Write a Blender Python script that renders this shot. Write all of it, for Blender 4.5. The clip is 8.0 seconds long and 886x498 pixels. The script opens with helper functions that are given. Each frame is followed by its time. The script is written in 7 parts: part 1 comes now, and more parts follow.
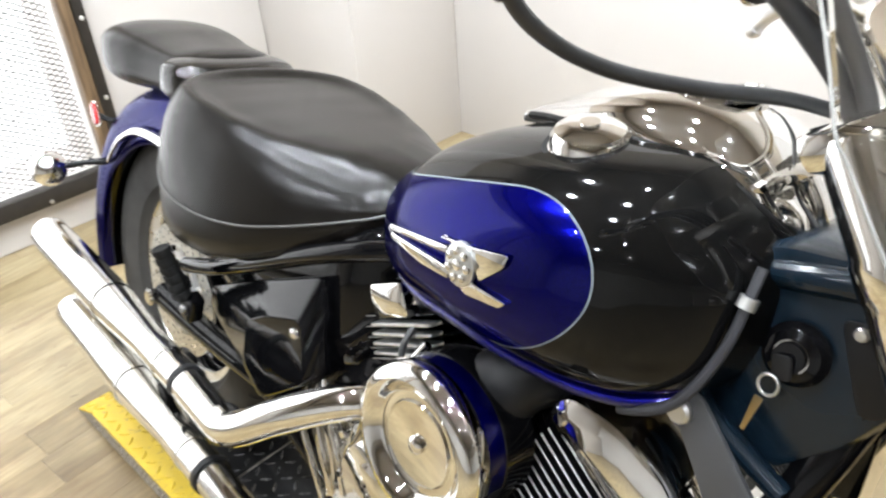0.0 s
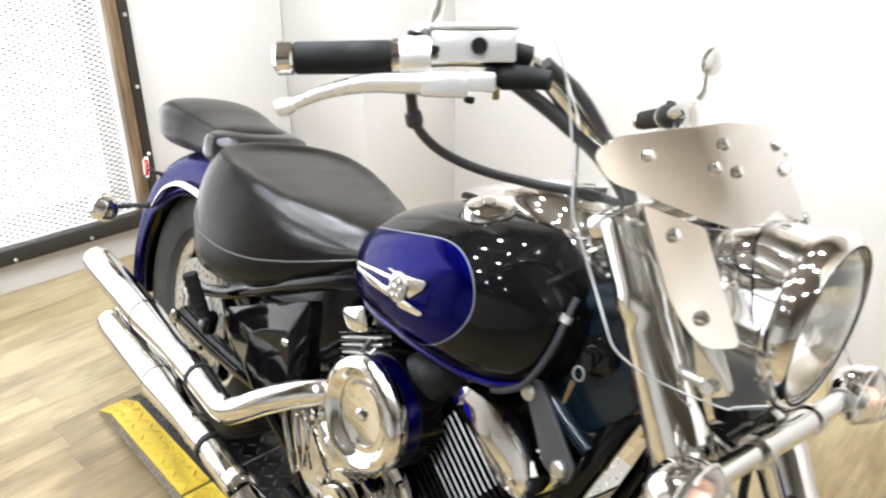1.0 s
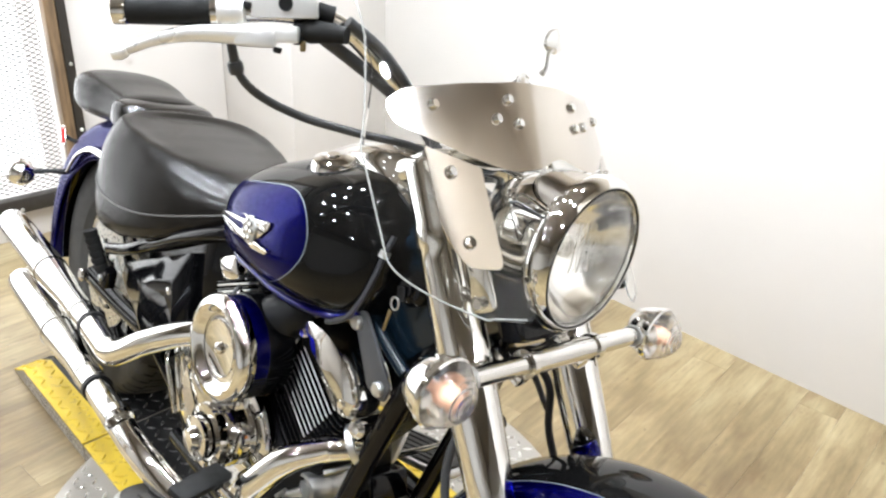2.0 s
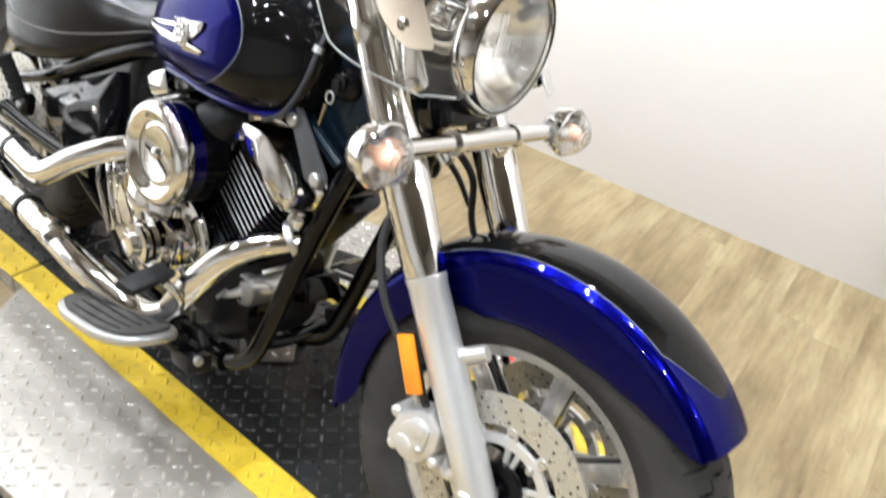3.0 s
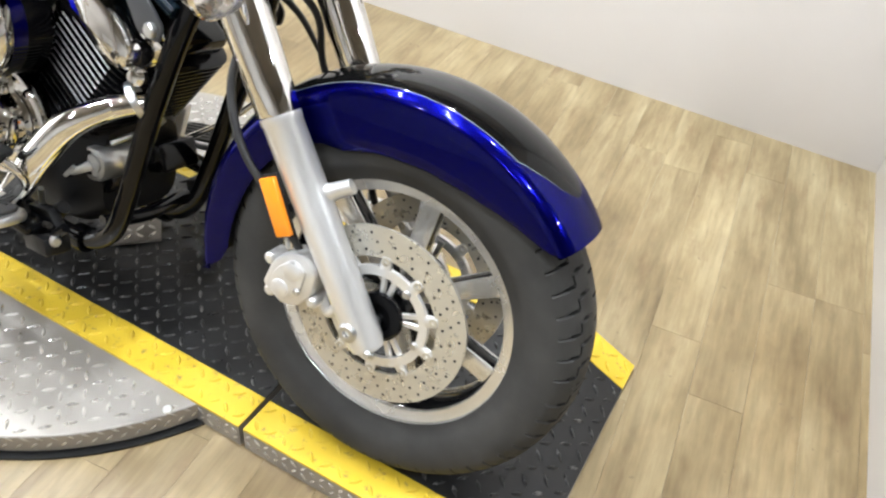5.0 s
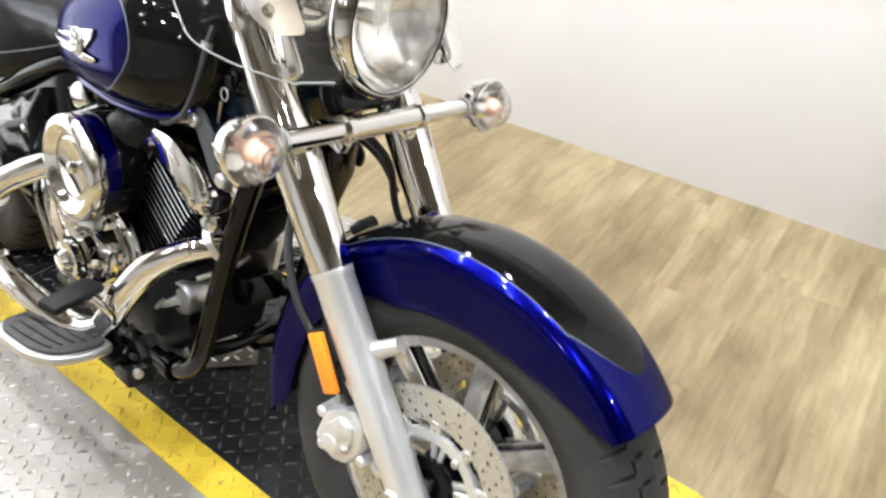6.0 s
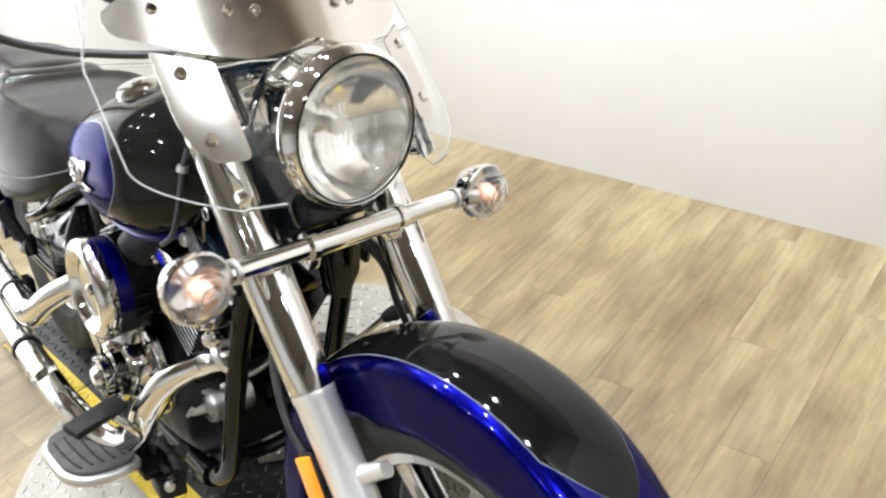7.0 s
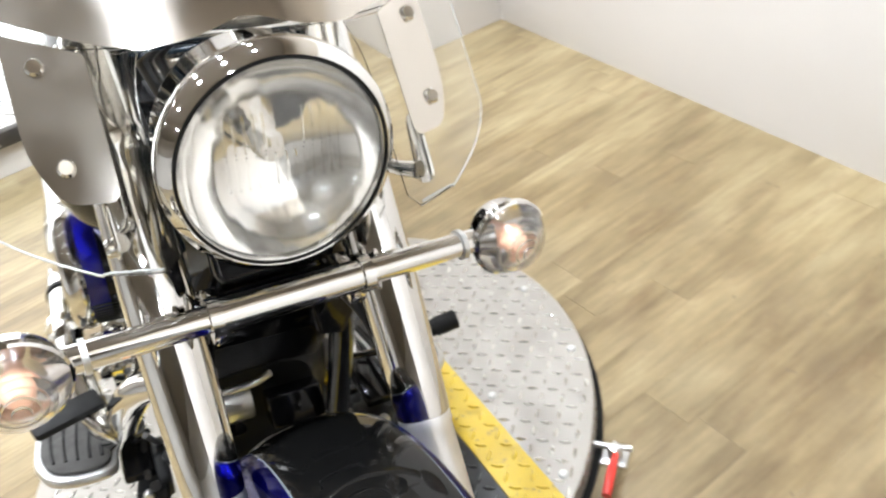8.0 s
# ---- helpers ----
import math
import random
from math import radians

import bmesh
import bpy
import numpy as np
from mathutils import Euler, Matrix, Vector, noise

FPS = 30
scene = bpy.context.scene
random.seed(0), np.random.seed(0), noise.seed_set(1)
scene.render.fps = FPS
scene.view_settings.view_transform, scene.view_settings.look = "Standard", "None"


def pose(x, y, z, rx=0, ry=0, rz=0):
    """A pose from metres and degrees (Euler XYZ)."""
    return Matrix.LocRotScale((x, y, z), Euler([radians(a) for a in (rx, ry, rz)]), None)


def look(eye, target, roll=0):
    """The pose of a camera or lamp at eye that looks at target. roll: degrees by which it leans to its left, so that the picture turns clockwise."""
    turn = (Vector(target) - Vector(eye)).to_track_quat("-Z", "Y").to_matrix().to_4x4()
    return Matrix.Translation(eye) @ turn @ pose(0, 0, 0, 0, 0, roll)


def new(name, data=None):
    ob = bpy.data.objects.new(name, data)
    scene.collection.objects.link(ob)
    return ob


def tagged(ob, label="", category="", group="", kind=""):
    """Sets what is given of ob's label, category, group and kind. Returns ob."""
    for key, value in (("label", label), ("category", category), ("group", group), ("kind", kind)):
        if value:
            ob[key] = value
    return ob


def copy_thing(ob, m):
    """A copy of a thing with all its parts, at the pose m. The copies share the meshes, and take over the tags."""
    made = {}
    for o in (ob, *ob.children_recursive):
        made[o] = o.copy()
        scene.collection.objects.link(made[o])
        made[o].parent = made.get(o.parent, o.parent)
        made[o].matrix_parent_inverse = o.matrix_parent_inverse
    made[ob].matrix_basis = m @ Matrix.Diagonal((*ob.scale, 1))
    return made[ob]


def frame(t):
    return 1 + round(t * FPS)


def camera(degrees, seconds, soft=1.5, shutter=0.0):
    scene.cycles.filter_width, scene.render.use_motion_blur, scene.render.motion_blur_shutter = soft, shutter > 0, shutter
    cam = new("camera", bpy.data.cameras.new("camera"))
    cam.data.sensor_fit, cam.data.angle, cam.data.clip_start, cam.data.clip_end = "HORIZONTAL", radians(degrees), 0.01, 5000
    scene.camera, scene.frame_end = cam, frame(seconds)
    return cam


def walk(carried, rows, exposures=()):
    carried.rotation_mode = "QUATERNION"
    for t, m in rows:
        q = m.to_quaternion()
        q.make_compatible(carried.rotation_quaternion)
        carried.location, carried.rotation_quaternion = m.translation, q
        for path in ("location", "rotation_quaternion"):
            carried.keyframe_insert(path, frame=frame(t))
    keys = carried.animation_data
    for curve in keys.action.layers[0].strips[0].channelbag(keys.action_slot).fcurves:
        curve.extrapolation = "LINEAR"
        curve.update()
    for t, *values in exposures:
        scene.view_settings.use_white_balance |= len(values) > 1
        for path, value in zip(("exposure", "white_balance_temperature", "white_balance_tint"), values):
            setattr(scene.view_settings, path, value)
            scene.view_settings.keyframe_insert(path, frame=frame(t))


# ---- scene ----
cam = camera(58.4, 8.0, soft=2.2, shutter=0.3)
PATH = [
    (0, (1.368, -0.436, 1.22), (0.122, 0.717, 0.164), -4.7),
    (0.2, (1.441, -0.519, 1.268), (0.153, 0.627, 0.254), -4.2),
    (0.5, (1.543, -0.609, 1.339), (0.222, 0.574, 0.414), -1.8),
    (0.8, (1.624, -0.63, 1.357), (0.309, 0.576, 0.454), -0.9),
    (1, (1.691, -0.616, 1.358), (0.365, 0.593, 0.473), -0.1),
    (1.2, (1.761, -0.595, 1.362), (0.45, 0.626, 0.473), 1.4),
    (2.3, (1.977, -0.575, 1.33), (0.726, 0.715, 0.452), 2.7),
    (2.5, (1.992, -0.619, 1.322), (0.827, 0.695, 0.365), 2.1),
    (2.8, (2.01, -0.666, 1.299), (0.948, 0.654, 0.236), 3.9),
    (3, (2.029, -0.702, 1.269), (1.021, 0.617, 0.153), 5.7),
    (3.2, (2.037, -0.719, 1.25), (1.108, 0.594, 0.062), 7.3),
    (3.5, (2.051, -0.732, 1.219), (1.207, 0.561, -0.052), 8.9),
    (3.8, (2.061, -0.735, 1.206), (1.261, 0.562, -0.088), 9.9),
    (4, (2.069, -0.732, 1.201), (1.291, 0.563, -0.109), 9.9),
    (4.2, (2.067, -0.731, 1.205), (1.301, 0.558, -0.119), 9.6),
    (5.3, (2.088, -0.737, 1.218), (1.466, 0.658, -0.072), 6.1),
    (5.5, (2.09, -0.713, 1.227), (1.378, 0.698, 0.001), 4.4),
    (5.8, (2.111, -0.635, 1.239), (1.22, 0.68, 0.023), -0.5),
    (6, (2.14, -0.551, 1.253), (1.081, 0.693, 0.1), -1.0),
    (6.2, (2.173, -0.485, 1.271), (1.008, 0.683, 0.141), -1.7),
    (6.5, (2.216, -0.448, 1.293), (0.924, 0.65, 0.232), -5.6),
    (6.8, (2.22, -0.379, 1.283), (0.916, 0.72, 0.238), -9.2),
    (7, (2.213, -0.329, 1.282), (0.894, 0.736, 0.221), -11.9),
    (7.3, (2.134, -0.188, 1.256), (0.776, 0.761, 0.135), -10.4),
    (7.5, (2.084, -0.1, 1.26), (0.691, 0.755, 0.107), -14.4),
    (7.8, (2.048, 0.012, 1.237), (0.646, 0.76, 0.023), -14.9),
    (8, (2.042, 0.103, 1.216), (0.541, 0.659, 0.016), -15.5),
]
walk(cam, [(t, look(eye, target, roll)) for t, eye, target, roll in PATH])

# ---- light ----
FLOOR_Z = -0.058      # vinyl floor; the stage's top is z = 0
WALL_Y, WALL_X, MESH_X, SIDE_X = 1.637, -0.707, -1.235, 2.357
CEIL_Z = 2.75
world = bpy.data.worlds.new("world")
scene.world = world
world.use_nodes = True
wn = world.node_tree
sky = wn.nodes.new("ShaderNodeTexSky")
sky.sky_type, sky.sun_disc = "NISHITA", False
sky.sun_elevation, sky.sun_rotation = radians(40), radians(200)
wn.nodes["Background"].inputs[1].default_value = 0.12
wn.links.new(sky.outputs[0], wn.nodes["Background"].inputs[0])


def area_lamp(name, eye, target, sx, sy, watts, colour):
    d = bpy.data.lights.new(name, "AREA")
    d.shape, d.size, d.size_y, d.energy, d.color = "RECTANGLE", sx, sy, watts, colour
    o = new(name, d)
    o.matrix_world = look(eye, target)
    return o


# daylight in the mesh-covered shop window
area_lamp("window_daylight", (-1.62, -0.75, 1.25), (0.5, -0.6, 0.9), 2.2, 2.2, 38, (0.96, 0.98, 1.0))
LAMP_GLOW = 2830.0
scene.view_settings.exposure = 0.0

# ---- materials ----
def material(name, colour=(0.5, 0.5, 0.5), rough=0.5, metal=0.0, coat=0.0, spec=0.5):
    m = bpy.data.materials.new(name)
    m.use_nodes = True
    p = m.node_tree.nodes["Principled BSDF"]
    p.inputs["Base Color"].default_value = (*colour, 1)
    p.inputs["Roughness"].default_value = rough
    p.inputs["Metallic"].default_value = metal
    p.inputs["Coat Weight"].default_value = coat
    p.inputs["Coat Roughness"].default_value = 0.03
    p.inputs["Specular IOR Level"].default_value = spec
    return m


def bsdf(m):
    return m.node_tree.nodes["Principled BSDF"]


def node(m, kind, **values):
    n = m.node_tree.nodes.new(kind)
    for k, v in values.items():
        if k in n.inputs:
            n.inputs[k].default_value = v
    return n


def link(m, a, b):
    m.node_tree.links.new(a, b)


def coords(m, scale=(1, 1, 1), which="Object"):
    tc, mp = node(m, "ShaderNodeTexCoord"), node(m, "ShaderNodeMapping")
    link(m, tc.outputs[which], mp.inputs[0])
    mp.inputs["Scale"].default_value = scale
    return mp.outputs[0]


def noise_tex(m, vec, scale, detail=4.0, rough=0.55):
    n = node(m, "ShaderNodeTexNoise", Scale=scale, Detail=detail, Roughness=rough)
    link(m, vec, n.inputs["Vector"])
    return n.outputs[0]


def ramp(m, fac, stops, smooth=False):
    r = node(m, "ShaderNodeValToRGB")
    link(m, fac, r.inputs[0])
    cr = r.color_ramp
    if smooth:
        cr.interpolation = "B_SPLINE"
    while len(cr.elements) < len(stops):
        cr.elements.new(0.5)
    for el, (pos, col) in zip(cr.elements, stops):
        el.position = pos
        el.color = (*col, 1) if len(col) == 3 else col
    return r.outputs[0]


def maths(m, op, a, b=None, clamp=False):
    n = m.node_tree.nodes.new("ShaderNodeMath")
    n.operation, n.use_clamp = op, clamp
    for i, v in enumerate((a, b)):
        if v is None:
            continue
        if isinstance(v, (int, float)):
            n.inputs[i].default_value = v
        else:
            link(m, v, n.inputs[i])
    return n.outputs[0]


def mix(m, fac, a, b):
    n = m.node_tree.nodes.new("ShaderNodeMix")
    n.data_type = "RGBA"
    for i, v in ((0, fac), (6, a), (7, b)):
        if isinstance(v, tuple):
            n.inputs[i].default_value = (*v, 1) if len(v) == 3 else v
        elif isinstance(v, (int, float)):
            n.inputs[i].default_value = v
        else:
            link(m, v, n.inputs[i])
    return n.outputs[2]


def bump(m, height, strength=0.2, distance=0.002):
    b = node(m, "ShaderNodeBump", Strength=strength, Distance=distance)
    link(m, height, b.inputs["Height"])
    link(m, b.outputs[0], bsdf(m).inputs["Normal"])


def varied_rough(m, low, high, scale=14.0):
    n = noise_tex(m, coords(m), scale, 5.0)
    mr = node(m, "ShaderNodeMapRange")
    link(m, n, mr.inputs[0])
    mr.inputs[1].default_value, mr.inputs[2].default_value = 0.3, 0.7
    mr.inputs[3].default_value, mr.inputs[4].default_value = low, high
    link(m, mr.outputs[0], bsdf(m).inputs["Roughness"])


CHROME = material("chrome", (0.78, 0.77, 0.75), 0.06, 1.0)
varied_rough(CHROME, 0.02, 0.065)
POLISHED = material("polished_alloy", (0.72, 0.70, 0.67), 0.16, 1.0)
varied_rough(POLISHED, 0.12, 0.24, 22)
MIRROR_PLATE = material("polished_steel_plate", (0.62, 0.575, 0.52), 0.16, 1.0)
varied_rough(MIRROR_PLATE, 0.12, 0.2, 12)
LIP = material("polished_rim_lip", (0.78, 0.77, 0.75), 0.26, 0.85)
varied_rough(LIP, 0.22, 0.3, 10)
ALLOY_GREY = material("dull_grey_alloy", (0.06, 0.061, 0.065), 0.42, 0.3)
varied_rough(ALLOY_GREY, 0.36, 0.5, 30)
BOWL = material("headlamp_reflector", (0.95, 0.94, 0.92), 0.11, 0.92)
bs = node(BOWL, "ShaderNodeSeparateXYZ")
link(BOWL, coords(BOWL), bs.inputs[0])
bump(BOWL, maths(BOWL, "SINE", maths(BOWL, "MULTIPLY", bs.outputs[1], 420.0)), 0.04, 0.0012)
SATIN = material("satin_alloy", (0.62, 0.62, 0.61), 0.36, 1.0)
varied_rough(SATIN, 0.28, 0.45, 30)
SILVER = material("silver_paint", (0.76, 0.75, 0.735), 0.3, 0.7, 0.1)
varied_rough(SILVER, 0.27, 0.30, 6)
STEEL = material("brake_steel", (0.58, 0.555, 0.49), 0.3, 0.7)
sv = coords(STEEL)
bump(STEEL, noise_tex(STEEL, sv, 220, 3), 0.15, 0.0005)
varied_rough(STEEL, 0.22, 0.4, 60)
GLOSS_BLACK = material("gloss_black_paint", (0.002, 0.002, 0.0024), 0.07, spec=0.24)
varied_rough(GLOSS_BLACK, 0.04, 0.1, 9)
SATIN_BLACK = material("satin_black", (0.006, 0.006, 0.0065), 0.42, spec=0.25)
varied_rough(SATIN_BLACK, 0.32, 0.55, 25)
CASE_BLACK = material("black_engine_paint", (0.003, 0.003, 0.0035), 0.1, spec=0.25)
varied_rough(CASE_BLACK, 0.05, 0.14, 18)
NECK_BLACK = material("blue_black_plastic", (0.004, 0.010, 0.017), 0.25, spec=0.35)
varied_rough(NECK_BLACK, 0.12, 0.26, 16)
RUBBER = material("black_rubber", (0.009, 0.0088, 0.0085), 0.6, spec=0.12)
varied_rough(RUBBER, 0.5, 0.75, 40)
TRIM_GREY = material("grey_rubber_trim", (0.022, 0.022, 0.025), 0.4, spec=0.3)
varied_rough(TRIM_GREY, 0.38, 0.55, 40)
BOARD_RUBBER = material("grey_board_rubber", (0.026, 0.024, 0.022), 0.55, spec=0.3)
varied_rough(BOARD_RUBBER, 0.45, 0.7, 40)
TYRE = material("tyre_rubber", (0.05, 0.047, 0.044), 0.62, spec=0.12)
tv = coords(TYRE)
link(TYRE, ramp(TYRE, noise_tex(TYRE, tv, 9, 6), [(0.35, (0.030, 0.029, 0.0275)), (0.7, (0.052, 0.050, 0.047))]), bsdf(TYRE).inputs["Base Color"])
bump(TYRE, noise_tex(TYRE, tv, 160, 3), 0.15, 0.0008)
varied_rough(TYRE, 0.5, 0.72, 12)
PIPING = material("grey_piping", (0.06, 0.058, 0.055), 0.4)
LEATHER = material("black_vinyl", (0.004, 0.0033, 0.0027), 0.27, 0.0, 0.0, spec=0.24)
lv = coords(LEATHER)
vor = node(LEATHER, "ShaderNodeTexVoronoi", Scale=420.0)
link(LEATHER, lv, vor.inputs["Vector"])
bump(LEATHER, vor.outputs[0], 0.05, 0.0004)
BLUE = material("blue_metallic_paint", (0.003, 0.003, 0.2), 0.3, 0.9, 1.0)
bsdf(BLUE).inputs["Specular Tint"].default_value = (0.03, 0.04, 0.6, 1)
bsdf(BLUE).inputs["Coat Roughness"].default_value = 0.015
bf = noise_tex(BLUE, coords(BLUE), 900, 2)
link(BLUE, ramp(BLUE, bf, [(0.35, (0.0006, 0.0009, 0.05)), (0.7, (0.0017, 0.0022, 0.15))]), bsdf(BLUE).inputs["Base Color"])
ROLL_VINYL = material("glossy_black_vinyl", (0.004, 0.0035, 0.003), 0.2, 0.0, 0.3, spec=0.4)
varied_rough(ROLL_VINYL, 0.15, 0.25, 20)
ORANGE = material("orange_reflector", (0.85, 0.26, 0.01), 0.18, 0.0, 0.8)
ov = coords(ORANGE, (600, 600, 600))
chk = node(ORANGE, "ShaderNodeTexChecker", Scale=1.0)
link(ORANGE, ov, chk.inputs[0])
bump(ORANGE, chk.outputs[1], 0.4, 0.001)
RED_LENS = material("red_lens", (0.35, 0.01, 0.01), 0.12, 0.0, 0.6)
AMBER = material("amber_bulb", (0.72, 0.42, 0.28), 0.4)
YELLOW_PAINT = material("yellow_paint", (0.62, 0.44, 0.015), 0.42)
WHITE_LABEL = material("white_label", (0.75, 0.74, 0.72), 0.5)
RED_GRIP = material("red_plastic", (0.55, 0.03, 0.02), 0.35, 0.0, 0.3)
BRASS = material("brass", (0.34, 0.26, 0.14), 0.28, 1.0)
CABLE = material("cable_sheath", (0.02, 0.02, 0.021), 0.4)
varied_rough(CABLE, 0.32, 0.5, 60)


def glass(name, tint=(1, 1, 1), rough=0.0, ior=1.45):
    m = material(name, tint, rough)
    p = bsdf(m)
    p.inputs["Transmission Weight"].default_value = 1.0
    p.inputs["IOR"].default_value = ior
    return m


SHIELD = glass("clear_acrylic", (0.975, 0.985, 0.98), 0.0, 1.33)
SHIELD_EDGE = material("acrylic_edge", (0.55, 0.55, 0.53), 0.2)
bsdf(SHIELD_EDGE).inputs["Transmission Weight"].default_value = 0.6
LENS = glass("ribbed_lens_glass", (0.99, 0.99, 0.98), 0.03, 1.3)
ls = node(LENS, "ShaderNodeSeparateXYZ")
link(LENS, coords(LENS), ls.inputs[0])
bump(LENS, maths(LENS, "SINE", maths(LENS, "MULTIPLY", ls.outputs[1], 1400.0)), 0.06, 0.0005)
LENS_CLEAR = glass("clear_signal_lens", (1.0, 0.985, 0.975), 0.17, 1.42)


def two_tone(name, mask_of):
    """Blue metallic over black, with a fine silver line where they meet."""
    m = material(name, (0.008, 0.008, 0.17), 0.24, 0.5, 0.7, spec=0.22)
    d = mask_of(m)              # below 1: blue, above 1.03: black
    blue_fac = maths(m, "LESS_THAN", d, 1.0)
    line = maths(m, "MULTIPLY", maths(m, "GREATER_THAN", d, 1.0), maths(m, "LESS_THAN", d, 1.018))
    flake = noise_tex(m, coords(m), 900, 2)
    blue = ramp(m, flake, [(0.35, (0.0006, 0.0009, 0.05)), (0.7, (0.0017, 0.0022, 0.15))])
    col = mix(m, blue_fac, (0.003, 0.003, 0.003), blue)
    col = mix(m, line, col, (0.12, 0.135, 0.15))
    link(m, col, bsdf(m).inputs["Base Color"])
    link(m, mix(m, blue_fac, (1.0, 1.0, 1.0), (0.01, 0.012, 0.4)), bsdf(m).inputs["Specular Tint"])
    link(m, maths(m, "MULTIPLY", blue_fac, 0.9), bsdf(m).inputs["Metallic"])
    link(m, maths(m, "ADD", maths(m, "MULTIPLY", blue_fac, 0.16), 0.05), bsdf(m).inputs["Roughness"])
    link(m, maths(m, "MULTIPLY", blue_fac, 0.3), bsdf(m).inputs["Coat Weight"])
    bsdf(m).inputs["Coat Roughness"].default_value = 0.015
    return m


def wall_paint(name, colour):
    m = material(name, colour, 0.42)
    v = coords(m)
    link(m, ramp(m, noise_tex(m, v, 1.3, 5), [(0.3, tuple(c * 0.95 for c in colour)), (0.7, colour)]), bsdf(m).inputs["Base Color"])
    bump(m, noise_tex(m, v, 130, 3), 0.12, 0.0012)
    return m


WALL = wall_paint("white_wall_paint", (0.585, 0.553, 0.520))
CEILING = wall_paint("ceiling_paint", (0.24, 0.216, 0.188))
SHOP_WALL = wall_paint("pale_grey_wall_paint", (0.66, 0.65, 0.635))
# unseen upper walls, toned darker so that black paint mirrors less brightness
SHOP_UPPER = wall_paint("unseen_upper_wall_brown", (0.42, 0.40, 0.375))
UPPER_WALL = wall_paint("unseen_upper_wall_tan", (0.44, 0.385, 0.32))
LAMP_WHITE = material("white_lamp_housing", (0.6, 0.6, 0.58), 0.4)
WOOD_FRAME = material("worn_wood", (0.2, 0.13, 0.07), 0.6)
wv = coords(WOOD_FRAME, (60, 60, 4))
link(WOOD_FRAME, ramp(WOOD_FRAME, noise_tex(WOOD_FRAME, wv, 1.0, 6), [(0.3, (0.07, 0.045, 0.025)), (0.55, (0.2, 0.13, 0.07)), (0.75, (0.3, 0.21, 0.12))]), bsdf(WOOD_FRAME).inputs["Base Color"])
bump(WOOD_FRAME, noise_tex(WOOD_FRAME, wv, 1.0, 6), 0.4, 0.002)
DARK_STEEL = material("dark_steel_strip", (0.05, 0.045, 0.04), 0.5, 0.7)
varied_rough(DARK_STEEL, 0.4, 0.65, 30)


